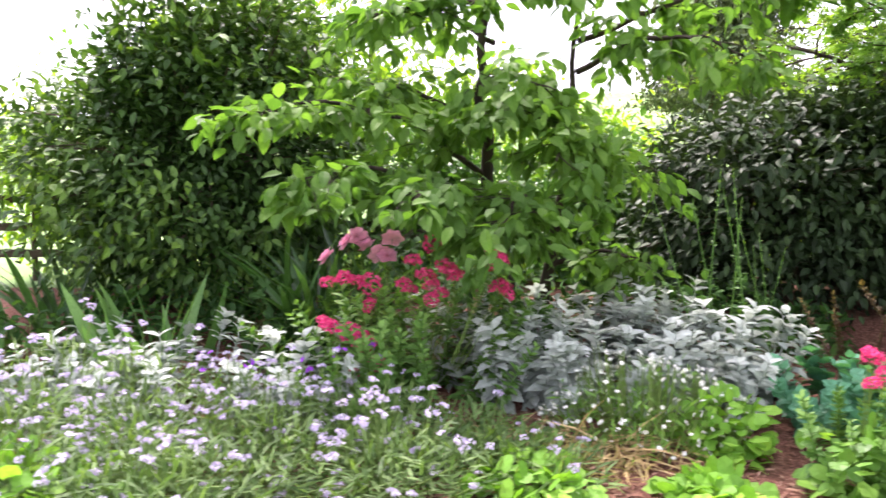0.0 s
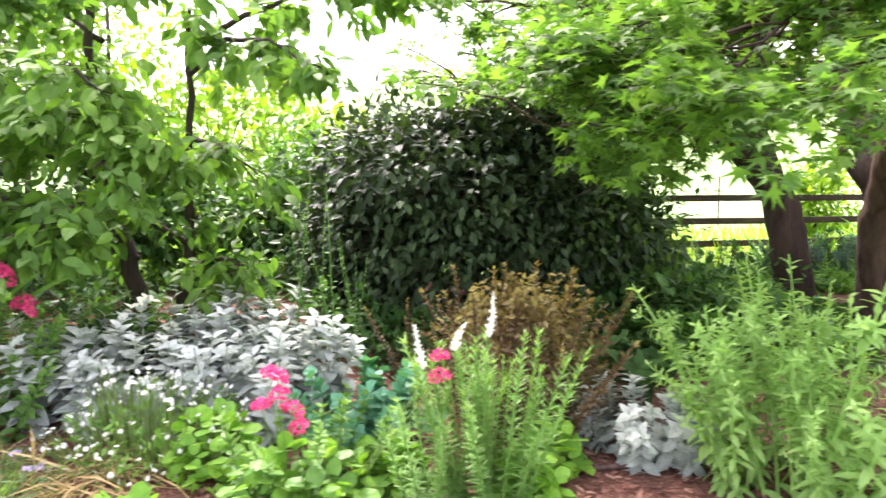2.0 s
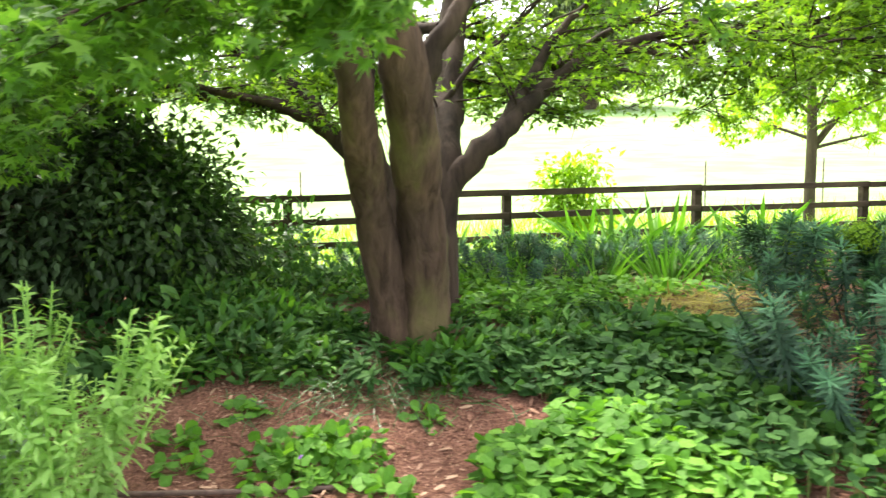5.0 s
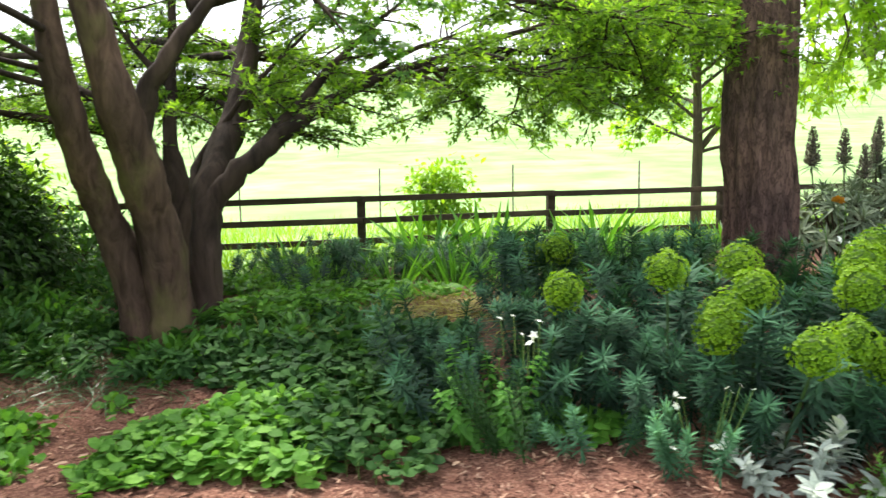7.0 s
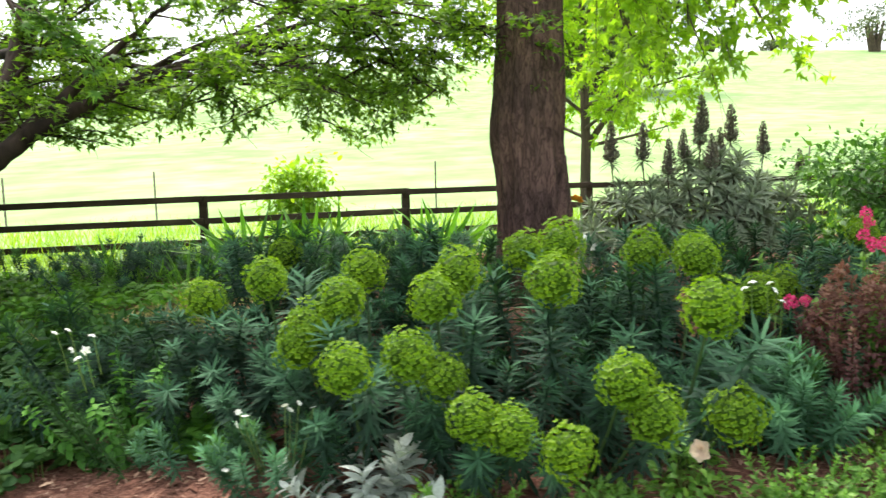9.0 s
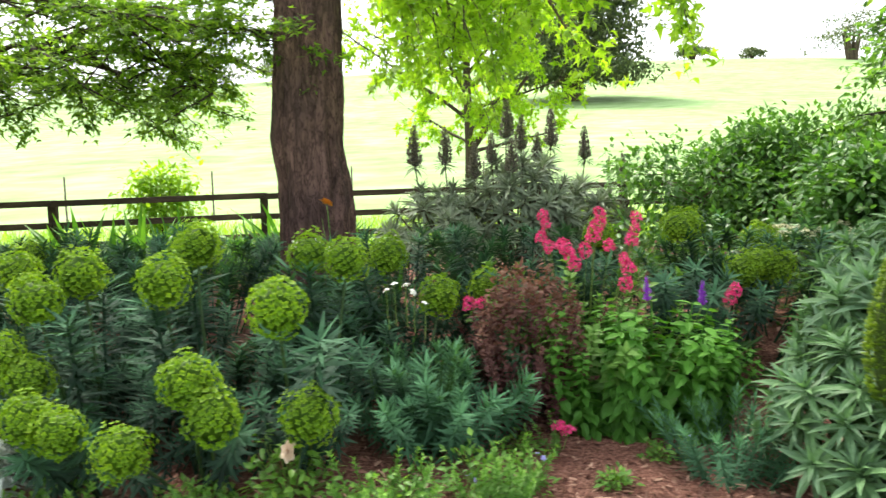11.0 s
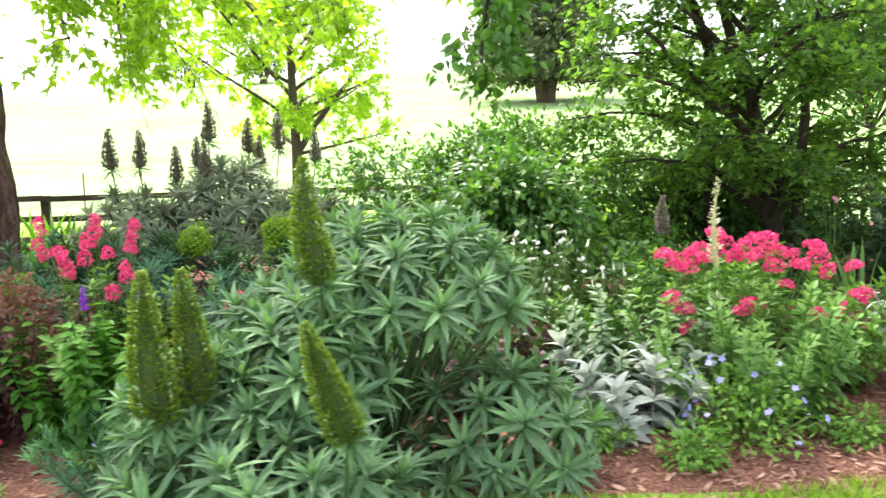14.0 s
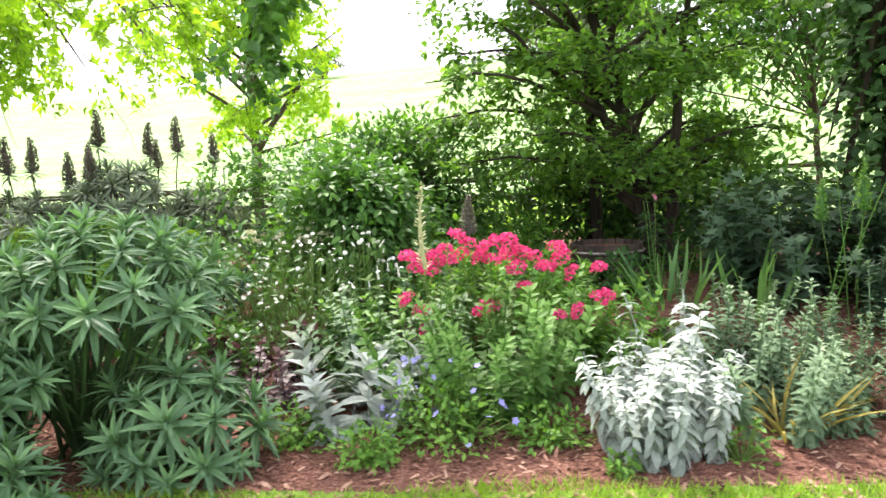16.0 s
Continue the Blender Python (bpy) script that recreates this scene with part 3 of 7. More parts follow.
def spray(rng, wood, acc, p, d, length, radius, flat=0.5, droop=0.25, twigs=6, per=9):
    """A side branch with twigs; the leaves' places go to acc."""
    d = unit(d)
    n = 6
    t = np.linspace(0, 1, n)[:, None]
    line = p + d * length * t + np.array((0, 0, -droop)) * length * t ** 2 + np.cumsum(rng.normal(0, 0.02 * length, (n, 3)), 0)
    wood.tube(line, radius * np.linspace(1, 0.25, n), 4)
    for i in range(twigs):
        u = 0.25 + 0.75 * (i + rng.random()) / twigs
        q = line[0] + (line[-1] - line[0]) * u
        k = min(int(u * (n - 1)), n - 2)
        q = line[k] + (line[k + 1] - line[k]) * (u * (n - 1) - k)
        td = unit(d + rng.normal(0, 0.75, 3) * (1, 1, 1 - flat) + (0, 0, -0.1))
        tl = length * rng.uniform(0.2, 0.42)
        end = q + td * tl + np.array((0, 0, -droop * tl * 0.5))
        wood.tube(np.stack([q, (q + end) / 2 + rng.normal(0, 0.02 * tl, 3), end]), radius * np.array((0.35, 0.25, 0.12)), 3, cap=False)
        s = rng.random(per)
        pos = q + (end - q) * s[:, None] + rng.normal(0, 0.035, (per, 3))
        along = td + rng.normal(0, 0.9, (per, 3)) * (1, 1, 1 - 0.6 * flat)
        along[:, 2] -= droop
        acc.append((pos, along))


def crown(rng, leaf, acc, size, tilt=0.55, wide=1.0):
    pos, along = np.concatenate([a for a, _ in acc]), np.concatenate([b for _, b in acc])
    k = len(pos)
    face = UP + rng.normal(0, tilt, (k, 3))
    return Bag().leaves(leaf, pos, along, face, rng.uniform(size[0], size[1], k), wide)


def build_maple():
    rng = np.random.default_rng(21)
    root = thing("maple_tree", "multi-stemmed spreading maple with low green lobed foliage", "tree", (5.2, 4.6, 0.3))
    o = np.array((5.2, 4.6, 0.3))
    trunk, back, wood, acc = Bag(), Bag(), Bag(), []
    stems = [
        ([(5.29, 4.62, 0.1), (5.28, 4.58, 0.5), (5.27, 4.5, 1.05), (5.25, 4.33, 1.43), (5.23, 4.2, 1.75), (5.18, 4.08, 2.1), (5.1, 4.0, 2.6), (5.1, 3.85, 3.5), (5.1, 3.6, 4.5)], (0.215, 0.172, 0.152, 0.148, 0.148, 0.125, 0.1, 0.08, 0.05)),
        ([(5.08, 4.6, 0.1), (5.06, 4.52, 0.6), (4.99, 4.42, 1.07), (4.94, 4.22, 1.43), (4.93, 4.05, 1.77), (4.9, 3.92, 2.3), (4.85, 3.9, 2.8), (4.75, 3.9, 3.4)], (0.16, 0.135, 0.12, 0.11, 0.105, 0.09, 0.07, 0.05)),
        ([(5.42, 5.0, 0.1), (5.41, 5.02, 0.5), (5.4, 5.04, 1.0), (5.42, 5.14, 1.35), (5.46, 5.38, 1.68), (5.5, 5.72, 2.0), (5.56, 6.05, 2.6), (5.6, 6.3, 3.6)], (0.155, 0.12, 0.115, 0.13, 0.125, 0.115, 0.1, 0.05)),
        ([(5.1, 5.68, 0.1), (5.08, 5.72, 0.6), (5.03, 5.8, 1.1), (4.9, 5.85, 1.4), (4.84, 5.9, 1.8), (4.86, 5.95, 2.3), (4.9, 6.0, 3.2)], (0.19, 0.155, 0.14, 0.12, 0.065, 0.05, 0.03)),
    ]
    for i, (line, rad) in enumerate(stems):
        fine = np.concatenate([np.linspace(a, b, 5, endpoint=False) for a, b in zip(line[:-1], line[1:])] + [[line[-1]]])
        for _ in range(2):
            fine[1:-1] = (fine[:-2] + fine[1:-1] * 2 + fine[2:]) / 4
        fr = np.interp(np.linspace(0, 1, len(fine)), np.linspace(0, 1, len(rad)), rad)
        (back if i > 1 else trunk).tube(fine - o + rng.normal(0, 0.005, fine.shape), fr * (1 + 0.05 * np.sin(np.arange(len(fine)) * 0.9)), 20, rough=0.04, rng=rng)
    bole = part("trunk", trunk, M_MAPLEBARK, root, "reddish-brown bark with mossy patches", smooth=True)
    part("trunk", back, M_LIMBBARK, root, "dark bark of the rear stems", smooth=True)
    limbs = [  # way points, thickness, sprays
        (((5.4, 5.04, 1.0), (5.46, 5.08, 1.3), (5.75, 5.08, 1.58), (6.03, 5.25, 1.82), (6.3, 5.6, 2.06), (6.6, 5.9, 2.28), (7.48, 6.0, 2.57), (8.4, 5.9, 2.51), (9.25, 5.8, 2.4)), 0.108, 46),
        (((5.48, 5.58, 1.85), (5.6, 5.95, 2.6), (5.7, 6.0, 3.1), (5.9, 6.0, 4.0)), 0.08, 22),
        (((5.38, 5.06, 1.15), (5.22, 5.3, 1.5), (5.32, 5.5, 1.76), (5.65, 5.5, 2.17), (6.22, 5.5, 2.69), (6.6, 5.6, 3.0)), 0.045, 14),
        (((5.9, 5.18, 1.71), (6.1, 5.5, 2.08), (6.47, 6.0, 2.6), (7.2, 6.0, 3.2)), 0.075, 16),
        (((6.4, 6.0, 2.22), (6.9, 6.3, 2.6), (7.8, 6.5, 2.9)), 0.05, 14),
        (((6.6, 6.0, 2.3), (7.3, 5.5, 2.35), (8.2, 5.1, 2.25)), 0.035, 14),
        (((7.48, 6.0, 2.57), (8.1, 6.5, 2.4), (8.7, 6.7, 2.1)), 0.03, 10),
        (((5.06, 5.76, 0.85), (5.0, 5.8, 1.12), (4.82, 5.87, 1.45), (4.56, 5.95, 1.72), (4.3, 5.92, 1.93), (3.85, 5.95, 2.02), (3.58, 6.0, 2.06), (3.15, 5.9, 2.17), (2.3, 5.6, 2.35)), 0.12, 34),
        (((4.58, 5.94, 1.68), (4.32, 5.95, 2.1), (3.9, 5.9, 2.4), (2.9, 5.7, 2.65)), 0.08, 20),
        (((4.86, 5.95, 2.3), (4.5, 5.9, 2.7), (4.2, 5.8, 3.3)), 0.04, 14),
        (((3.58, 6.0, 2.06), (3.0, 6.5, 2.2), (2.1, 6.7, 2.3)), 0.04, 14),
        (((4.15, 5.9, 1.96), (3.4, 5.2, 2.1), (2.6, 4.6, 2.1)), 0.04, 14),
        (((8.2, 5.9, 2.53), (8.8, 5.6, 2.35), (9.3, 5.3, 2.0)), 0.03, 10),
        (((7.48, 6.0, 2.57), (8.0, 5.4, 2.35), (8.5, 5.0, 2.0)), 0.03, 10),
        (((6.9, 6.0, 2.4), (7.4, 5.5, 2.2), (7.7, 5.2, 1.95)), 0.03, 8),
        (((7.9, 6.0, 2.55), (8.1, 6.6, 2.3), (8.0, 7.0, 1.95)), 0.03, 8),
        (((7.48, 6.0, 2.57), (8.6, 5.9, 2.85), (9.5, 5.6, 2.85)), 0.03, 26),
        (((8.4, 5.9, 2.51), (9.1, 5.6, 2.7), (9.7, 5.4, 2.5)), 0.025, 22),
        (((5.5, 5.72, 2.0), (5.0, 6.8, 2.3), (4.3, 7.6, 2.4)), 0.04, 24),
        (((5.53, 5.9, 2.3), (5.3, 7.0, 2.5), (5.2, 8.0, 2.5)), 0.04, 22),
        (((4.88, 6.0, 2.7), (4.2, 6.8, 2.9), (3.4, 7.4, 2.8)), 0.04, 22),
        (((5.52, 5.8, 2.1), (5.2, 6.3, 2.35), (4.6, 6.6, 2.35), (3.8, 6.7, 2.2)), 0.035, 34),
        (((5.54, 5.95, 2.4), (5.3, 6.6, 2.75), (4.9, 7.1, 2.9), (4.2, 7.3, 2.85)), 0.035, 30),
        (((5.5, 5.75, 2.05), (5.7, 6.5, 2.25), (5.9, 7.2, 2.3)), 0.03, 26),
        (((5.45, 6.1, 2.6), (4.4, 7.0, 2.7), (3.2, 7.3, 2.6)), 0.05, 16),
        (((5.45, 6.1, 2.6), (6.0, 6.8, 2.6), (7.4, 7.1, 2.35)), 0.05, 18),
        (((5.24, 4.26, 1.6), (5.3, 4.22, 1.95), (5.45, 4.22, 2.2), (5.7, 4.3, 2.6), (6.2, 4.4, 2.95), (6.7, 4.2, 2.4)), 0.095, 18),
        (((5.6, 4.4, 2.65), (6.4, 4.8, 2.95), (7.8, 5.0, 2.8), (8.9, 5.0, 2.55)), 0.06, 30),
        (((4.92, 3.95, 2.05), (4.2, 3.6, 2.3), (3.5, 2.9, 1.9), (3.0, 2.5, 1.45)), 0.022, 30),
        (((3.9, 3.3, 2.15), (3.2, 3.2, 1.85), (2.6, 3.1, 1.5)), 0.018, 20),
        (((4.9, 3.93, 2.2), (4.6, 3.2, 2.5), (4.3, 2.5, 2.0), (4.0, 2.2, 1.75)), 0.022, 26),
        (((4.89, 3.92, 2.4), (4.9, 3.0, 2.5), (5.0, 2.4, 2.1), (5.25, 2.15, 1.9)), 0.028, 24),
        (((4.9, 3.1, 2.45), (4.7, 2.5, 2.15), (4.7, 2.15, 1.85)), 0.025, 14),
        (((5.0, 2.5, 2.15), (5.2, 2.25, 2.1), (5.5, 2.1, 1.95)), 0.02, 14),
        (((4.91, 3.94, 2.15), (4.0, 3.8, 2.4), (3.2, 3.6, 2.15), (2.8, 3.3, 1.8)), 0.02, 28),
        (((4.9, 3.95, 2.25), (4.2, 4.7, 2.4), (3.0, 4.8, 2.45), (2.2, 4.5, 2.5)), 0.03, 26),
        (((4.7, 4.0, 3.2), (3.9, 3.4, 3.1), (3.2, 2.8, 2.5)), 0.04, 16),
        (((5.1, 3.8, 3.4), (5.0, 3.0, 3.1), (4.7, 2.5, 2.6)), 0.04, 14),
    ]

    def clear(p):
        """Nothing hangs over the path, or low across the open view of the stems."""
        x, y, z = (p + o).T
        low = np.interp(x, (3.2, 3.8, 4.5), (1.22, 1.45, 1.66)) + 0.09 * np.clip(y - 2.2, 0, 3)
        near = y < 4.45
        left = (x < 2.46 + 0.39 * (y - 2.8)) & (z < 1.2 + 0.125 * (y + 0.4))
        return (y > 1.95) & ~left & ~(near & (z < low)) & ~(near & (x > 5.5 - 0.62 * (y - 2.2)) & (x < 6.4)) & ~((y > 4.6) & (x > 5.6) & (z < 1.72)) & ~((y > 5) & (x < 5.6) & (z < 1.75))

    far = []
    for pts, r, sprays in limbs:
        pts = np.array(pts, float) - o
        steps = np.concatenate([np.linspace(a, b, 5, endpoint=False) for a, b in zip(pts[:-1], pts[1:])] + [pts[-1:]])
        n = len(steps)
        soft = steps.copy()
        for _ in range(6):
            soft[1:-1] = (soft[:-2] + soft[1:-1] * 2 + soft[2:]) / 4
        soft[4:-1] += rng.normal(0, min(0.012, 0.12 * r), (n - 5, 3))
        wood.tube(soft, r * np.linspace(1, 0.05, n) ** 0.9, 10, rough=0.03, rng=rng)
        for i in range(int(sprays * (1.25 if pts[-1][1] + o[1] < 4.9 else 1.1))):
            u = 0.3 + 0.7 * rng.random()
            k = min(int(u * (n - 1)), n - 2)
            p = soft[k] + (soft[k + 1] - soft[k]) * (u * (n - 1) - k)
            d = unit(soft[k + 1] - soft[k]) * 0.55 + rng.normal(0, 0.8, 3) * (1, 1, 0.3)
            length = rng.uniform(0.35, 0.8)
            if not clear(p + unit(d) * length * np.array((0.5, 1))[:, None]).all():
                continue
            spray(rng, wood, acc if (p + o)[1] < 4.9 else far, p, d, length, min(r * 0.2, 0.008) + 0.003, 0.75, 0.14, 7, 11)
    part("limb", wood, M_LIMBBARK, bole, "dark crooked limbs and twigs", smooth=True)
    acc, far = ([(p[k], a[k]) for p, a in got for k in [clear(p)]] for got in (acc, far))
    part("crown", crown(rng, L_MAPLE, acc, (0.055, 0.1), 0.38, 1.1), M_MAPLE, root, "layered sprays of lobed green leaves")
    part("crown", crown(rng, L_STAR, far, (0.05, 0.085), 0.35, 1.1), M_MAPLEFAR, root, "layered sprays of lobed green leaves")


build_maple()


def build_big_tree():
    """The furrowed trunk with its crown high up and sprays hanging into view."""
    rng = np.random.default_rng(22)
    o = np.array((9.97, 5.47, 0.35))
    root = thing("large_tree", "tall tree with thick furrowed reddish-brown trunk", "tree", o)
    zs = np.linspace(-0.2, 5.2, 60)
    sides = 72
    ang = np.linspace(0, 2 * math.pi, sides, endpoint=False)
    rad = np.interp(zs, (-0.2, 0.05, 0.35, 0.9, 1.6, 2.6, 5.2), (0.4, 0.315, 0.285, 0.285, 0.275, 0.235, 0.2))
    lean = np.interp(zs, (0, 1.0, 1.6, 2.6, 5.2), (0, -0.01, -0.02, 0.03, 0.15))
    a, z = np.meshgrid(ang, zs)
    ridge = 0.016 * np.sin(a * 11 + np.sin(z * 2.1) * 1.2) * np.sin(z * 3 + a * 2) + 0.011 * np.sin(a * 17 + 2.2 * np.sin(z * 1.3 + 2)) + 0.007 * np.sin(a * 29 + 3 * np.sin(z * 2.3)) + 0.03 * np.exp(-((z - 1.3) / 0.16) ** 2) * np.cos(a - 3.4) + 0.03 * np.exp(-((z - 0.75) / 0.3) ** 2) * np.cos(a + 0.2)
    r = rad[:, None] + ridge + rng.normal(0, 0.003, a.shape)
    v = np.stack([r * np.cos(a) + lean[:, None], r * np.sin(a), z], -1).reshape(-1, 3)
    i, j = np.meshgrid(np.arange(len(zs) - 1), np.arange(sides), indexing="ij")
    p, q = i * sides + j, i * sides + (j + 1) % sides
    t = np.concatenate([np.stack([p, q, q + sides], -1).reshape(-1, 3), np.stack([p, q + sides, p + sides], -1).reshape(-1, 3)])
    bole = part("trunk", Bag().add(v, t), M_BIGBARK, root, "furrowed reddish-brown bark", smooth=True)
    wood, acc = Bag(), []
    limbs = []
    for i in range(6):
        h = rng.uniform(3.4, 4.7)
        az = i * 2.4 + rng.normal(0, 0.3)
        reach = rng.uniform(1.8, 3.2)
        limbs.append(((0.1, 0, h), (math.cos(az) * reach * 0.5, math.sin(az) * reach * 0.5, h + 0.5), (math.cos(az) * reach, math.sin(az) * reach, h - rng.uniform(0.0, 0.9)), 0.07))
    limbs += [((0.1, 0, 3.0), (1.2, 0.6, 3.3), (2.3, 0.9, 2.15), 0.05), ((0.1, 0.1, 2.9), (1.0, -0.3, 3.1), (1.8, -0.5, 2.55), 0.045), ((0.1, 0, 3.2), (1.9, 0.2, 3.2), (3.0, -0.3, 2.3), 0.045),
              ((0.1, 0, 2.9), (0.5, 0.1, 2.9), (0.8, 0.15, 2.1), 0.03), ((0.1, 0, 2.8), (0.8, 0.3, 2.9), (1.25, 0.5, 2.1), 0.03), ((0.1, 0, 2.8), (1.0, 0.1, 2.9), (1.25, 0.0, 2.15), 0.03),
              ((0.1, 0, 3.4), (2.2, -0.9, 3.4), (3.6, -1.6, 2.5), 0.04), ((0.1, 0, 3.1), (0.6, 0.9, 3.2), (1.2, 1.5, 2.2), 0.04)]
    for a, b, c, r in limbs:
        a, b, c = (np.array(q, float) for q in (a, b, c))
        t = np.linspace(0, 1, 11)[:, None]
        line = (1 - t) ** 2 * a + 2 * t * (1 - t) * (2 * b - (a + c) / 2) + t ** 2 * c
        wood.tube(line, r * np.linspace(1, 0.2, 11), 6)
        for k in range(10):
            u = 0.3 + 0.7 * rng.random()
            k = min(int(u * 10), 9)
            p = line[k] + (line[k + 1] - line[k]) * (u * 10 - k)
            d = unit(line[k + 1] - line[k]) * 0.5 + rng.normal(0, 0.8, 3) * (1, 1, 0.5) + (0, 0, -0.25)
            spray(rng, wood, acc, p, d, rng.uniform(0.4, 0.8), 0.007, 0.2, 0.4, 6, 8)
    acc = [(p[k], a[k]) for p, a in acc for k in [p[:, 2] > 1.72]]
    part("limb", wood, M_TWIG, bole)
    part("crown", crown(rng, L_STAR, acc, (0.075, 0.125), 0.7, 1.2), M_OAK, root, "bright green hanging leaves")


build_big_tree()


def build_young_tree():
    rng = np.random.default_rng(23)
    o = np.array((11.4, 11.35, 0.35))
    root = thing("young_tree", "slender young tree with bright yellow-green leaves", "tree", o)
    trunk, wood, acc = Bag(), Bag(), []
    trunk.tube(np.array([(0, 0, -0.1), (0, 0, 0.7), (0.02, 0, 1.4), (0, 0, 2.4), (-0.02, 0, 3.6), (0, 0, 5.2)]), (0.095, 0.085, 0.08, 0.065, 0.045, 0.015), 10)
    bole = part("trunk", trunk, M_TWIG, root, smooth=True)
    for i in range(34):
        h = 1.35 + 3.6 * (i / 33) ** 0.9
        az = i * 2.4 + rng.normal(0, 0.2)
        reach = np.interp(h, (1.3, 2.4, 3.6, 5.2), (1.5, 2.1, 1.7, 0.6)) * rng.uniform(0.8, 1.1)
        a, c = np.array((0, 0, h)), np.array((math.cos(az) * reach, math.sin(az) * reach, h + reach * rng.uniform(0.15, 0.75)))
        line = sway(rng, a, c, 8, 0.03)
        wood.tube(line, np.linspace(0.034, 0.008, 8), 5)
        for k in range(11):
            k = rng.integers(2, 7)
            d = unit(c - a) * 0.5 + rng.normal(0, 0.8, 3)
            spray(rng, wood, acc, line[k], d, rng.uniform(0.3, 0.65), 0.006, 0.1, 0.35, 5, 7)
    wood.tube(sway(rng, (0.02, 0, 1.38), (0.95, -0.2, 2.5), 9, 0.05), np.linspace(0.06, 0.03, 9), 7)
    part("limb", wood, M_TWIG, bole)
    acc = [(p[k], a[k]) for p, a in acc for k in [p[:, 2] > 1.85 - 0.3 * np.hypot(p[:, 0], p[:, 1])]]
    part("crown", crown(rng, L_STAR, acc, (0.08, 0.135), 0.8, 1.25), M_LIME_TREE, root, "sunlit yellow-green leaves")


build_young_tree()


def bushy_tree(name, label, cat, at, stems, tips, radii, middle, leaf, leaf_size, mat, seed, per=12, reach=0.11, droop=0.35, bark=None, fill=0.55, lump=0.25, wide=1.0, gaps=()):
    """A shrub or bushy tree: stems from the base into an uneven crown of leaf clumps."""
    rng = np.random.default_rng(seed)
    root = thing(name, label, cat, (at[0], at[1], gz(at[0], at[1]) - 0.02))
    wood = Bag()
    pts, outs = lumpy(rng, tips, radii, fill, lump, 0.75)
    pts = pts + np.asarray(middle)
    pts[:, 2] = np.maximum(pts[:, 2], 0.06)
    for x, y, z, r in gaps:  # bare holes in the crown
        keep = np.hypot(pts[:, 0] - x, pts[:, 2] - z) > r * (1 + 0.3 * np.sin(pts[:, 1] * 9))
        pts, outs = pts[keep], outs[keep]
    tips = len(pts)
    for b, c, r in stems:
        line = sway(rng, b, c, 9, 0.08)
        stem = Bag().tube(line, np.linspace(r, r * 0.35, 9), 8, rough=0.04, rng=rng)
        part("trunk" if cat == "tree" else "stem", stem, bark or M_TWIG, root, smooth=True)
        for k in rng.choice(tips, max(8, tips // (14 * len(stems))), replace=False):
            q = line[rng.integers(4, 9)]
            wood.tube(sway(rng, q, pts[k], 5, 0.06), np.linspace(r * 0.28, 0.004, 5), 4, cap=False)
    part("branchwork", wood, bark or M_TWIG, root)
    pos, out = clumped(rng, pts, outs, per, reach)
    k = len(pos)
    along = out * 0.9 + rng.normal(0, 0.55, (k, 3)) + (0, 0, -droop)
    face = UP * 1.0 + out * 0.4 + rng.normal(0, 0.35, (k, 3))
    pos[:, 2] = np.maximum(pos[:, 2], 0.03)
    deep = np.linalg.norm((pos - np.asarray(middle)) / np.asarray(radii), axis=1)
    # crown's inner shade painted into the tone by depth; clumps also vary at random
    age_light = np.clip((deep - 0.6) * 2.0, 0, 1) * (0.15 + 0.85 * np.repeat(rng.random(tips) ** 1.6, per))
    part("crown" if cat == "tree" else "foliage", Bag().leaves(leaf, pos, along, face, rng.uniform(leaf_size[0], leaf_size[1], k), wide, age_light), mat, root)
    return root


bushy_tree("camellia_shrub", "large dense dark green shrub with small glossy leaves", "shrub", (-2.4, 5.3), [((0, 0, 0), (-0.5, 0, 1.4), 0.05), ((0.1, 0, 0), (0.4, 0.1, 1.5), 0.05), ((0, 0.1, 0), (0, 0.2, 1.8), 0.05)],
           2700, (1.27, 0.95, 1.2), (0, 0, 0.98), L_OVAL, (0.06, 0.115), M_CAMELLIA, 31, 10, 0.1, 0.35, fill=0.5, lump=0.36)


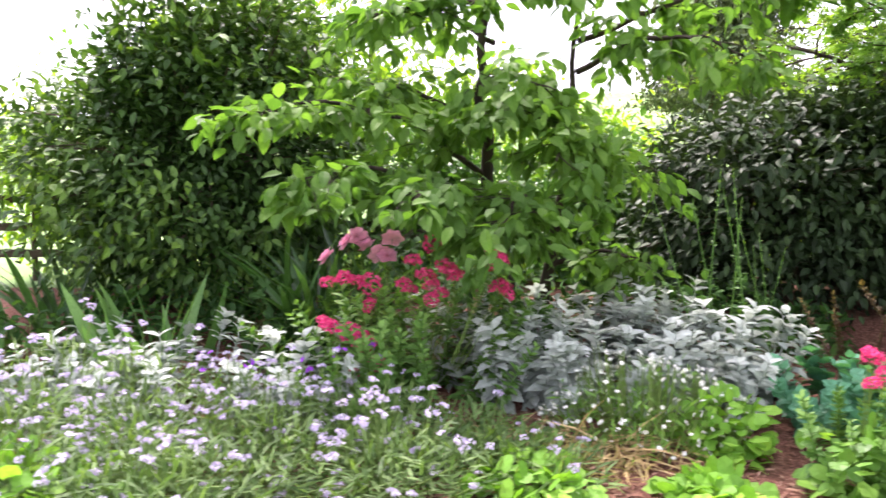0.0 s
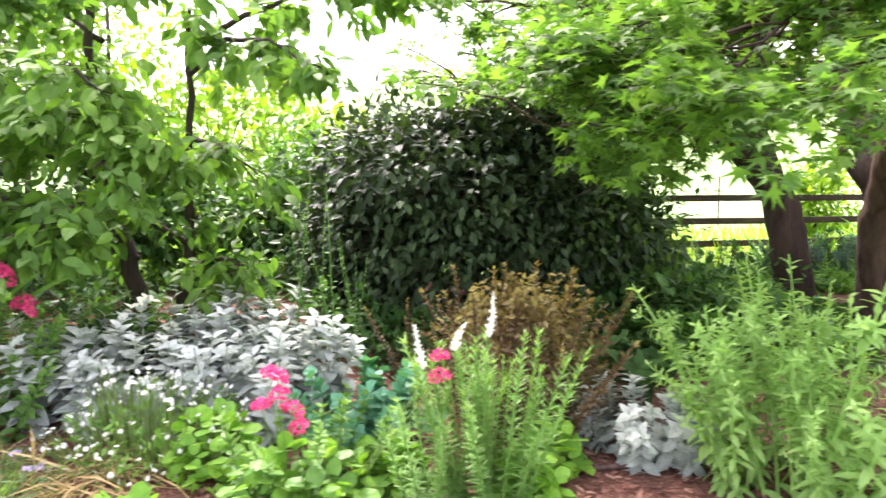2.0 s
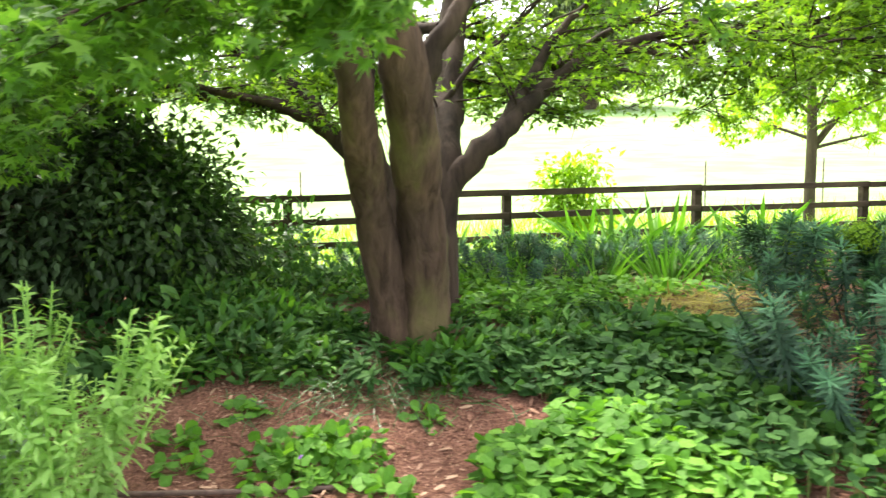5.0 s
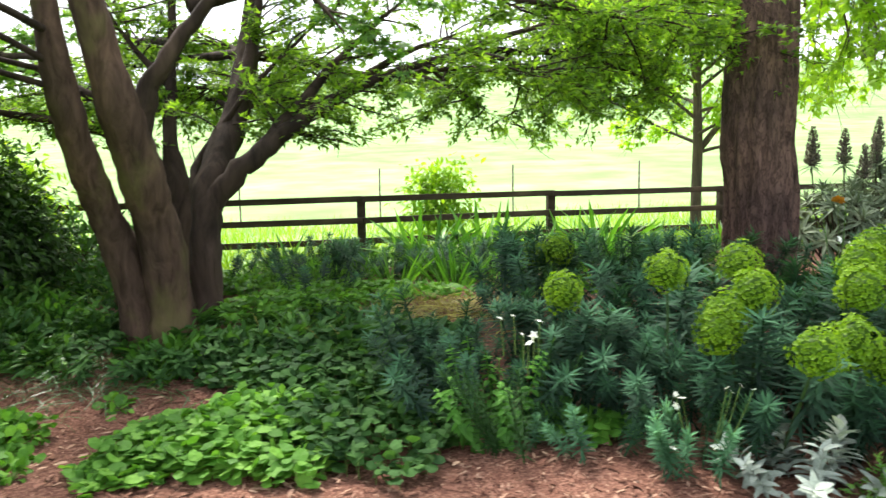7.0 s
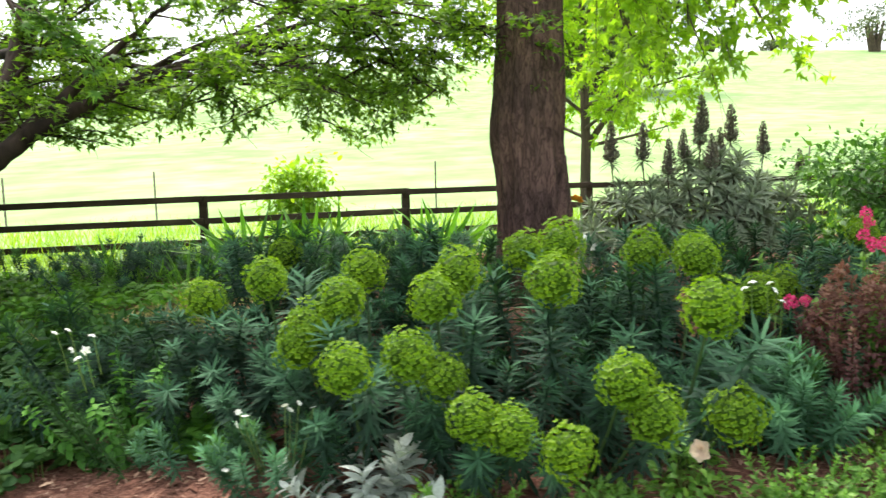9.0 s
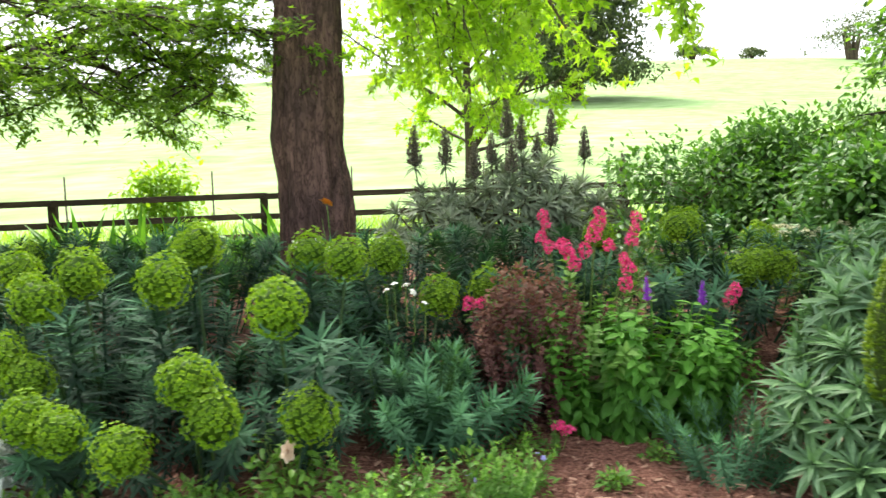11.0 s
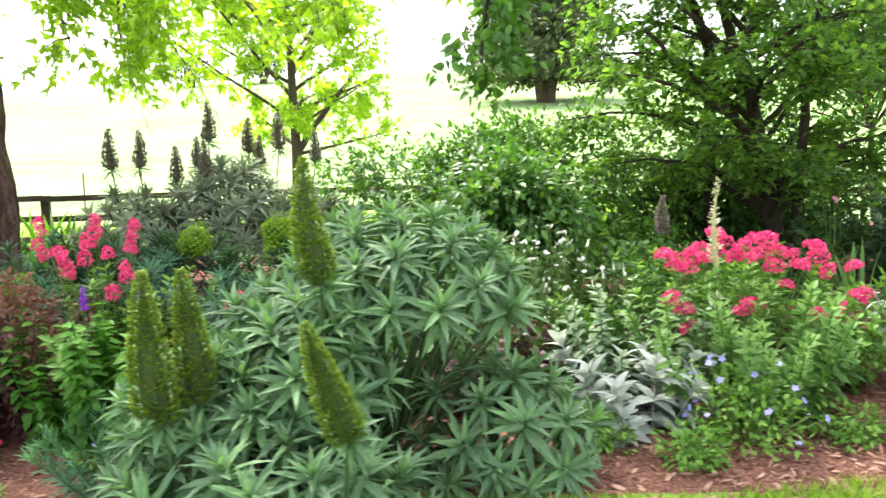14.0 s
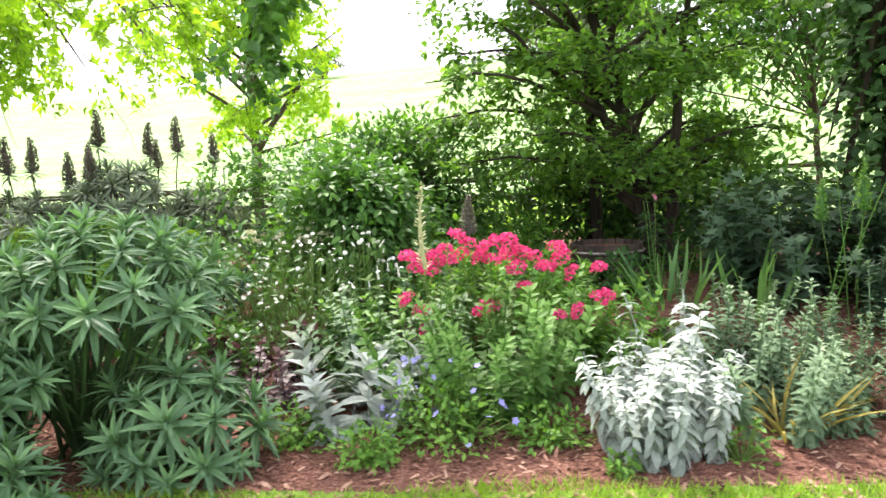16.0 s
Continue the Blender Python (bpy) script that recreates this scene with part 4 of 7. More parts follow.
def build_cherry():
    """Dark forked stems, limbs reaching forward and layered sprays of broad hanging leaves."""
    rng = np.random.default_rng(32)
    o = np.array((0.15, 4.75, gz(0.15, 4.75)))
    root = thing("cherry_tree", "small cherry tree with broad drooping green leaves", "tree", o)
    stems = [(((0.15, 4.75, 0.2), (0.05, 4.7, 0.7), (-0.05, 4.6, 1.3), (-0.1, 4.5, 2.0), (0.0, 4.4, 2.9)), 0.07),
             (((0.33, 4.8, 0.2), (0.42, 4.75, 0.8), (0.5, 4.6, 1.5), (0.55, 4.5, 2.4)), 0.05)]
    limbs = [(((0.02, 4.65, 1.0), (-0.4, 3.9, 1.25), (-0.75, 3.4, 1.35), (-1.0, 3.25, 1.25)), 20),
             (((-0.05, 4.6, 1.3), (-0.5, 4.0, 1.6), (-0.9, 3.6, 1.65), (-1.35, 3.4, 1.55)), 20),
             (((0.05, 4.7, 0.9), (-0.1, 3.9, 1.2), (-0.3, 3.4, 1.2), (-0.42, 3.2, 1.1)), 17),
             (((0.42, 4.7, 0.9), (0.3, 3.9, 1.2), (0.15, 3.5, 1.15), (0.08, 3.35, 1.0)), 18),
             (((0.5, 4.6, 1.4), (0.45, 3.9, 1.5), (0.35, 3.5, 1.35)), 14),
             (((-0.08, 4.5, 1.9), (0.1, 4.0, 1.95), (0.4, 3.7, 1.75)), 13),
             (((0.55, 4.5, 2.0), (0.9, 4.1, 2.15), (1.2, 3.8, 2.1), (1.55, 3.7, 1.9)), 15),
             (((0.5, 4.6, 1.6), (0.75, 4.4, 1.5), (0.98, 4.3, 1.3)), 10),
             (((0.0, 4.4, 2.4), (-0.4, 4.1, 2.4), (-0.8, 3.9, 2.25)), 14),
             (((0.0, 4.4, 2.6), (0.3, 4.2, 2.55), (0.7, 4.0, 2.4)), 12),
             (((0.0, 4.5, 2.2), (-0.4, 4.6, 2.5), (-0.9, 4.6, 2.4)), 11),
             (((0.55, 4.5, 2.2), (1.3, 4.3, 2.45), (1.9, 4.1, 2.35)), 14),
             (((0.1, 4.7, 0.8), (-0.3, 4.3, 0.95), (-0.55, 4.1, 0.9)), 12),
             (((0.42, 4.75, 0.7), (0.75, 4.45, 0.85), (1.0, 4.3, 0.78)), 10),
             (((-0.1, 4.5, 1.7), (-0.6, 4.5, 1.9), (-1.1, 4.3, 1.95)), 13),
             (((-0.05, 4.5, 1.5), (0.0, 4.0, 1.7), (0.1, 3.7, 1.6)), 12)]
    wood, acc = Bag(), []
    for way, r in stems:
        way = np.array(way) - o
        line = np.concatenate([np.linspace(a, b, 5, endpoint=False) for a, b in zip(way[:-1], way[1:])] + [way[-1:]])
        line[2:] += rng.normal(0, 0.012, line[2:].shape)
        bole = part("trunk", Bag().tube(line, r * np.linspace(1, 0.3, len(line)), 9, rough=0.05, rng=rng), M_DARKBARK, root, smooth=True)
    for way, sprays in limbs:
        way = np.array(way) - o
        line = np.concatenate([np.linspace(a, b, 6, endpoint=False) for a, b in zip(way[:-1], way[1:])] + [way[-1:]])
        line[1:] += np.cumsum(rng.normal(0, 0.008, line[1:].shape), 0)
        n = len(line)
        wood.tube(line, np.linspace(0.022, 0.005, n), 6)
        for i in range(int(sprays * 1.3)):
            k = rng.integers(n // 5, n - 1)
            d = unit(line[k + 1] - line[k]) * 0.6 + rng.normal(0, 0.75, 3) * (1, 0.8, 0.25)
            spray(rng, wood, acc, line[k], d, rng.uniform(0.16, 0.42), 0.004, 0.7, 0.22, 5, 4)
    part("limb", wood, M_DARKBARK, bole, smooth=True)
    pos, along = np.concatenate([p for p, _ in acc]), np.concatenate([a for _, a in acc])
    keep = ~((pos[:, 0] + o[0] > 0.85) & (pos[:, 2] + o[2] > 1.35) & (pos[:, 2] + o[2] < 1.8)) & (pos[:, 1] + o[1] > 2.95) & ~((pos[:, 0] + o[0] < -0.3) & (pos[:, 2] + o[2] < 1.07))
    pos, along = pos[keep], along[keep]
    k = len(pos)
    along[:, 2] -= rng.uniform(0.1, 0.9, k)
    # leaf tone: random, one step lighter above a metre over the foot
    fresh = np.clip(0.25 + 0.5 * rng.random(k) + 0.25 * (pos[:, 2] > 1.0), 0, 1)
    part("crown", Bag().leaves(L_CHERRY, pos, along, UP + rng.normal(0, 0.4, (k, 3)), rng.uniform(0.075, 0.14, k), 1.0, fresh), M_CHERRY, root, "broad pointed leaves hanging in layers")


build_cherry()
bushy_tree("field_edge_shrub", "light yellow-green shrub in front of the rails", "shrub", (-4.4, 6.0), [((0, 0, 0), (0, 0, 1.1), 0.03)],
           220, (0.65, 0.5, 0.85), (0, 0, 0.9), L_OVAL, (0.07, 0.11), M_YGREEN, 60, 8, fill=0.8, lump=0.4)
bushy_tree("background_shrub", "dim green leafy shrub between the larger bushes", "shrub", (-0.6, 6.3), [((0, 0, 0), (0, 0, 0.9), 0.04)],
           420, (1.0, 0.5, 0.85), (0, 0, 0.6), L_SMALL, (0.08, 0.13), M_SHRUB, 46, lump=0.4, fill=0.7)
bushy_tree("background_shrub", "dim green leafy shrub between the larger bushes", "shrub", (0.95, 6.5), [((0, 0, 0), (0, 0, 0.8), 0.04)],
           400, (0.9, 0.5, 0.7), (0, 0, 0.5), L_SMALL, (0.08, 0.13), M_SHRUB, 47, lump=0.4, fill=0.7)
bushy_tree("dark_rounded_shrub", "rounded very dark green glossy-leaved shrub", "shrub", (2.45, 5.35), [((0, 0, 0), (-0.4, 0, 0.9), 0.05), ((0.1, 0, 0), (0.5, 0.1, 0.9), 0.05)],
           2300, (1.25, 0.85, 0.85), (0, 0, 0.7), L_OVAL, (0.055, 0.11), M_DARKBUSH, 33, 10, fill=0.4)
bushy_tree("field_edge_shrub", "bright yellow-green backlit shrub behind the bed", "shrub", (-0.4, 8.2), [((0, 0, 0), (0, 0, 1.4), 0.04)],
           300, (1.5, 0.7, 1.1), (0, 0, 1.25), L_OVAL, (0.1, 0.16), M_YGREEN, 34, 8)
bushy_tree("field_edge_shrub", "bright yellow-green backlit shrub behind the bed", "shrub", (2.0, 7.4), [((0, 0, 0), (0, 0, 0.8), 0.04)],
           200, (1.0, 0.5, 0.65), (0, 0, 0.8), L_OVAL, (0.09, 0.14), M_YGREEN, 35, 8)
bushy_tree("field_edge_shrub", "bright yellow-green backlit shrub behind the bed", "shrub", (-3.0, 7.3), [((0, 0, 0), (0, 0, 1.9), 0.04)],
           420, (1.6, 0.7, 0.9), (0, 0, 1.9), L_OVAL, (0.08, 0.13), M_LSHRUB, 49, 8, fill=0.8, lump=0.4)
bushy_tree("field_edge_shrub", "bright yellow-green backlit shrub behind the bed", "shrub", (1.0, 8.4), [((0, 0, 0), (0, 0, 1.2), 0.04)],
           260, (1.2, 0.6, 0.8), (0, 0, 1.2), L_OVAL, (0.08, 0.13), M_YGREEN, 59, 7, fill=0.8, lump=0.5)
bushy_tree("field_edge_sapling", "thin backlit sapling with light green leaves", "tree", (-2.6, 8.3), [((0, 0, 0), (0.1, 0, 2.6), 0.05), ((0.9, 0, 0), (1.0, 0, 3.0), 0.05)],
           200, (2.0, 0.8, 1.2), (0.3, 0, 2.6), L_OVAL, (0.1, 0.15), M_YGREEN, 36, fill=0.9)
bushy_tree("low_edge_shrub", "low mid-green shrub growing under the rails", "shrub", (3.6, 6.6), [((0, 0, 0), (0, 0, 0.4), 0.03)],
           180, (0.9, 0.5, 0.4), (0, 0, 0.3), L_OVAL, (0.07, 0.11), M_SHRUB, 37)
bushy_tree("evergreen_bush", "dark leafy evergreen bush at the maple's side", "shrub", (3.4, 5.4), [((0, 0, 0), (0, 0, 0.8), 0.04)],
           460, (0.55, 0.6, 0.75), (0, 0, 0.6), L_SMALL, (0.06, 0.1), M_CAMELLIA, 38)
bushy_tree("paddock_shrub", "small bright yellow-green shrub beyond the fence", "shrub", (7.2, 9.3), [((0, 0, 0), (0, 0, 0.6), 0.03)],
           150, (0.42, 0.35, 0.5), (0, 0, 0.68), L_OVAL, (0.08, 0.12), M_YGREEN, 39)
bushy_tree("leafy_shrub", "large light green leafy shrub in front of the fence", "shrub", (14.2, 6.9), [((0, 0, 0), (-0.5, 0, 0.9), 0.04), ((0, 0, 0), (0.5, 0, 0.9), 0.04)],
           1500, (1.2, 0.9, 0.7), (0, 0, 0.6), L_SMALL, (0.055, 0.1), M_LSHRUB, 40, reach=0.075, fill=0.45, lump=0.5)
bushy_tree("leafy_shrub", "mid-green leafy shrub with upright shoots", "shrub", (14.3, 5.2), [((0, 0, 0), (0, 0, 0.7), 0.03)],
           420, (0.5, 0.45, 0.55), (0, 0, 0.5), L_OVAL, (0.06, 0.1), M_SHRUB, 41)


def spray_tree(name, label, stems, limbs, leaf, size, mat, seed, bark, per=(24, 6, 8), length=(0.28, 0.6), keep=None, thick=0.03):
    """A tree of forked stems whose limbs carry flat layered sprays; way points in the world."""
    rng = np.random.default_rng(seed)
    o = np.array(stems[0][0][0], float)
    root = thing(name, label, "tree", o)
    for way, r in stems:
        way = np.array(way, float) - o
        line = np.concatenate([np.linspace(a, b, 5, endpoint=False) for a, b in zip(way[:-1], way[1:])] + [way[-1:]])
        line[2:] += rng.normal(0, 0.015, line[2:].shape)
        bole = part("trunk", Bag().tube(line, r * np.linspace(1, 0.3, len(line)), 9, rough=0.05, rng=rng), bark, root, smooth=True)
    wood, acc = Bag(), []
    for a, c in limbs:
        a, c = np.array(a, float) - o, np.array(c, float) - o
        line = sway(rng, a, c, 9, 0.09)
        line[:, 2] += 0.12 * np.sin(np.linspace(0, 3.14, 9)) * np.linalg.norm(c - a)
        wood.tube(line, np.linspace(thick, 0.005, 9), 6)
        for i in range(per[0]):
            k = rng.integers(2, 8)
            d = unit(line[k + 1] - line[k]) * 0.6 + rng.normal(0, 0.75, 3) * (1, 1, 0.25)
            spray(rng, wood, acc, line[k], d, rng.uniform(*length), 0.005, 0.75, 0.15, per[1], per[2])
    part("limb", wood, bark, bole, smooth=True)
    if keep:
        acc = [(p[k], q[k]) for p, q in acc for k in [keep(p + o)]]
    part("crown", crown(rng, leaf, acc, size, 0.4, 1.05), mat, root, "leaves in flat layered sprays")


def dense_limbs():
    rng = np.random.default_rng(420)
    out = []
    for i in range(36):
        h = 0.95 + 2.6 * (i / 35)
        az = i * 2.4 + rng.normal(0, 0.3)
        reach = np.interp(h, (0.9, 1.6, 2.6, 3.6), (0.9, 1.5, 1.7, 1.2)) * rng.uniform(0.8, 1.1)
        foot = np.array((np.interp(h, (0.9, 2.0, 3.6), (16.68, 16.5, 16.3)), 6.2, max(h - 0.3, 0.8)))
        out.append((foot, (16.35 + math.cos(az) * reach, 6.2 + 0.75 * math.sin(az) * reach, h + rng.uniform(0.05, 0.4))))
    return out


spray_tree("bushy_tree", "dense dark green tree with dark forked trunks",
           [(((16.72, 6.2, 0.3), (16.68, 6.2, 0.9), (16.55, 6.2, 1.6), (16.3, 6.2, 2.4), (16.1, 6.2, 3.4)), 0.095), (((16.88, 6.25, 0.3), (16.92, 6.25, 1.0), (17.0, 6.25, 1.9), (17.1, 6.2, 3.0)), 0.07), (((16.64, 6.2, 1.2), (16.3, 6.15, 1.75), (15.9, 6.1, 2.1), (15.5, 6.1, 2.5)), 0.05)],
           dense_limbs(), L_SMALL, (0.06, 0.1), M_DARKTREE, 42, M_DARKBARK, (13, 6, 7))
bushy_tree("background_shrub", "dark leafy shrub in the shade of the trees", "shrub", (16.3, 7.2), [((0, 0, 0), (0, 0, 0.8), 0.04)],
           460, (1.3, 0.5, 0.6), (0, 0, 0.45), L_SMALL, (0.07, 0.11), M_LSHRUB, 57, lump=0.4, fill=0.7)
bushy_tree("ivy_clad_tree", "tree trunk thickly wrapped in dark ivy leaves", "tree", (18.5, 5.4), [((0, 0, 0), (0, 0, 3.6), 0.28)],
           900, (0.62, 0.6, 2.3), (0.0, 0, 2.0), L_LOBE, (0.05, 0.095), M_IVY, 43, 11, 0.12, 0.6, bark=M_DARKBARK, fill=0.4, lump=0.45)
bushy_tree("overhanging_tree", "leafy tree with light green sprays", "tree", (19.6, 9.4), [((0, 0, 0), (-0.3, 0, 2.8), 0.05)],
           700, (2.2, 1.4, 1.7), (-0.4, 0, 2.7), L_SMALL, (0.1, 0.15), M_LSHRUB, 44, fill=0.8)


def build_overhang():
    """A limb of the dense tree that reaches over the bed and hangs down in front."""
    rng = np.random.default_rng(48)
    o = np.array((16.35, 6.8, 0.38))
    root = thing("leaning_tree", "slim leaning tree with drooping dark green leaves", "tree", o)
    wood, acc = Bag(), []
    ways = [((16.35, 6.8, 0.2), (16.25, 6.6, 2.4), (15.2, 5.3, 3.7), (14.1, 4.1, 3.0), (13.95, 3.95, 2.0)), ((15.2, 5.3, 3.7), (14.3, 4.3, 3.1), (14.15, 3.9, 2.4)), ((15.2, 5.3, 3.7), (14.5, 4.2, 3.3), (14.2, 3.7, 2.7))]
    for way, r in zip(ways, (0.06, 0.02, 0.02)):
        way = np.array(way) - o
        line = np.concatenate([np.linspace(a, b, 6, endpoint=False) for a, b in zip(way[:-1], way[1:])] + [way[-1:]])
        wood.tube(line, r * np.linspace(1, 0.15, len(line)), 6)
        for p in line[-8:]:
            for _ in range(3):
                spray(rng, wood, acc, p, rng.normal(0, 0.5, 3) + (0, 0, -0.5), rng.uniform(0.2, 0.32), 0.004, 0.1, 0.3, 5, 6)
    part("limb", wood, M_DARKBARK, root)
    part("crown", crown(rng, L_OVAL, acc, (0.06, 0.1), 0.7, 1.2), M_SHRUB, root)


build_overhang()
bushy_tree("boundary_shrub", "bright green shrub along the fence", "shrub", (17.6, 7.6), [((0, 0, 0), (0, 0, 0.6), 0.04)],
           320, (1.2, 0.5, 0.6), (0, 0, 0.45), L_SMALL, (0.09, 0.14), M_LSHRUB, 45)


def build_far_conifer(at, width, height, seed, label, boughs=60, low=0.25):
    """A broad dark conifer out in the paddock."""
    rng = np.random.default_rng(seed)
    x, y = at
    root = thing("conifer_tree", label, "tree", (x, y, gz(x, y)), "distant conifers")
    wood = Bag()
    for i in range(6):
        a = rng.uniform(-1, 1, 2) * width * 0.05
        wood.tube(sway(rng, (a[0] * 0.6, a[1] * 0.6, -0.3), (a[0] * 2.4, a[1] * 2, height * 0.6), 8, 0.1), np.linspace(width * 0.04, width * 0.008, 8), 9)
    part("trunk", wood, M_TWIG, root)
    bag = Bag()
    for i in range(boughs):
        h = height * (low + (1 - low) * rng.random())
        az = rng.uniform(0, 6.28)
        reach = width * 0.5 * (0.35 + 0.65 * rng.random()) * math.sqrt(max(0.05, 1 - (h / height) ** 2.2))
        c = np.array((math.cos(az) * reach, math.sin(az) * reach, h + rng.normal(0, 0.3)))
        k = 80 if boughs > 200 else 36
        p = c + rng.normal(0, 1, (k, 3)) * (width * 0.1, width * 0.1, height * 0.011)
        p[:, 2] -= 0.1 * np.hypot(p[:, 0] - c[0], p[:, 1] - c[1])
        bag.leaves(L_SMALL, p, rand_dir(rng, k) + (0, 0, 0.2), UP + rng.normal(0, 0.4, (k, 3)), rng.uniform(0.5, 1.25, k), 1.0)
    part("crown", bag, M_FARTREE, root)


build_far_conifer((30, 110), 22, 26, 51, "broad dark conifer standing alone on the hillside", 290, 0.13)
build_far_conifer((142, 238), 26, 15, 52, "dark pine on the far ridge")
build_far_conifer((-66, 240), 22, 9, 53, "dark pine on the far ridge")
build_far_conifer((-42, 236), 18, 9, 54, "dark pine on the far ridge")
build_far_conifer((98, 260), 15, 4, 55, "low clump of trees on the far ridge", 40)
build_far_conifer((118, 258), 10, 3, 56, "low clump of trees on the far ridge", 30)


# ---- plant pieces ----
def stem_bag(rng, height, n, leaf, lengths, rise=(0.1, 0.8), start=0.1, lean=0.06, wide=1.0, pairs=False, droop=0.0, bunch=1.0, thick=1.0):
    """A leafy stem: n leaves from low and long to high and short; rise: how steeply the lowest and highest point up."""
    top = np.array((rng.normal(0, lean), rng.normal(0, lean), 1.0)) * height
    line = sway(rng, (0, 0, 0), top, 5, 0.02)
    u = np.sort(start + (1 - start) * rng.random(n) ** bunch)
    az = np.arange(n) * (math.pi if pairs else 2.4) + (np.arange(n) // 2 * (math.pi / 2) if pairs else 0) + rng.normal(0, 0.25, n)
    if pairs:
        u = np.repeat(u[::2], 2)[:n]
    pos = np.stack([np.interp(u, np.linspace(0, 1, 5), line[:, i]) for i in range(3)], -1)
    up = np.interp(u, (start, 1), rise) + rng.normal(0, 0.12, n)
    out = np.stack([np.cos(az), np.sin(az), np.zeros(n)], -1)
    along = out * np.cos(up)[:, None] + UP * np.sin(up)[:, None] + (0, 0, -droop)
    face = UP * np.cos(up)[:, None] - out * np.sin(up)[:, None] + rng.normal(0, 0.18, (n, 3))
    size = np.interp(u, (start, 1), lengths) * rng.uniform(0.8, 1.15, n)
    # lower leaves darker: older growth, and the stem's self-shade put into their tone
    b = Bag().leaves(leaf, pos, along, face, size, wide, age_light=((u - start) / (1 - start)) ** 2.8)
    first = b.n
    b.tube(line, thick * height * np.array((0.009, 0.008, 0.007, 0.005, 0.003)) + 0.0012, 4)
    ring = first + 4 * np.clip(np.round(u * 4), 0, 4).astype(int)
    foot = np.arange(n) * len(leaf[0])
    b.t.append(np.stack([foot, ring, ring + 1], -1))  # leaf stalks joined to the stem
    return b


def variants(count, seed, make, name, mat):
    out = []
    for i in range(count):
        rng = np.random.default_rng(seed + i)
        b = make(rng)
        out.append(b.mesh(name, mat))
    return out


def turned(p, axis, spin, size):
    """A pose at p with local z along axis."""
    q = Vector(axis).to_track_quat("Z", "Y").to_matrix().to_4x4()
    return Matrix.Translation(p) @ q @ Matrix.Rotation(spin, 4, "Z") @ Matrix.Scale(size, 4)


def put_parts(rng, parent, name, meshes, places, axes, sizes, mat=None):
    for p, a, s in zip(places, axes, sizes):
        part(name, meshes[rng.integers(len(meshes))], mat, parent, m=turned(p, a, rng.uniform(0, 6.28), s))


def fan(rng, k, spread, lean=0.5):
    """Feet of k stems in a round clump and the ways they lean."""
    r, a = spread * np.sqrt(rng.random(k)), rng.uniform(0, 6.28, k)
    foot = np.stack([r * np.cos(a), r * np.sin(a), np.zeros(k)], -1)
    return foot, unit(foot / max(spread, 1e-3) * lean + UP + rng.normal(0, 0.1, (k, 3)))


def clump(name, label, cat, at, k, spread, meshes, sizes, seed, lean=0.5, group="", piece="leafy_stem", oval=(1, 1)):
    """A plant of k leafy stems."""
    rng = np.random.default_rng(seed)
    root = thing(name, label, cat, (at[0], at[1], gz(at[0], at[1]) - 0.01), group)
    foot, axes = fan(rng, k, spread, lean)
    foot = foot * (*oval, 1)
    foot[:, 2] = ground_z(at[0] + foot[:, 0], at[1] + foot[:, 1]) - gz(*at)
    put_parts(rng, root, piece, meshes, foot, axes, rng.uniform(sizes[0], sizes[1], k))
    return root


def mound(name, label, cat, at, k, radii, leaf, size, mat, seed, group="", droop=0.1, lump=0.2, fill=0.7, wide=1.0, stems=True, oval_face=0.7):
    """A low mound of leaves."""
    rng = np.random.default_rng(seed)
    root = thing(name, label, cat, (at[0], at[1], gz(at[0], at[1]) - 0.01), group)
    pts, outs = lumpy(rng, k, radii, fill, lump, 0.0)
    pts[:, 2] = np.abs(pts[:, 2]) + 0.015 + ground_z(at[0] + pts[:, 0], at[1] + pts[:, 1]) - gz(*at)
    along = outs * (1, 1, 0.4) + rng.normal(0, 0.5, (k, 3)) + (0, 0, -droop)
    face = UP * oval_face + outs * 0.5 + rng.normal(0, 0.3, (k, 3))
    part("foliage", Bag().leaves(leaf, pts, along, face, rng.uniform(size[0], size[1], k), wide), mat, root)
    if stems:
        b = Bag()
        for i in rng.choice(k, min(k, 40), replace=False):
            b.tube(sway(rng, pts[i] * (0.15, 0.15, 0), pts[i], 4, 0.05), (0.004, 0.003, 0.003, 0.002), 3, cap=False)
        part("stalk_tangle", b, M_STEM, root)
    return root


def twiggy(name, label, at, meshes, k, radii, n, size, mat, seed, sizes):
    """A dense upright bush: leafy stems and the mass of leaves between them."""
    rng = np.random.default_rng(seed)
    root = clump(name, label, "shrub", at, k, radii[0] * 0.7, meshes, sizes, seed, 0.5)
    u, a = rng.random(n) ** 0.8, rng.uniform(0, 6.28, n)
    edge = np.interp(u, (0, 0.3, 0.7, 1), (0.6, 1.0, 0.95, 0.45)) * (1 + 0.13 * np.sin(a * 3 + seed) + 0.1 * np.sin(a * 5 + u * 9))
    q = np.sqrt(rng.uniform(0.15, 1, n)) * edge
    top = radii[2] * (1 + 0.12 * np.sin(a * 4 + 1))
    pos = np.stack([radii[0] * q * np.cos(a), radii[1] * q * np.sin(a), 0.04 + u * top], -1)
    out = np.stack([np.cos(a), np.sin(a), 0 * a], -1)
    along = out * 0.7 + rng.normal(0, 0.6, (n, 3)) + (0, 0, 0.1)
    # top highlights and low shadows painted into the leaf tone by height
    part("foliage", Bag().leaves(L_SMALL, pos, along, UP + out * 0.4 + rng.normal(0, 0.5, (n, 3)), rng.uniform(size[0], size[1], n), 0.9, age_light=u ** 1.5), mat, root)
    return root


def flower_mesh(petals, mat, name="flower", cup=0.15):
    v, t = disc(petals, cup)
    return Bag().add(v, t).mesh(name, mat)


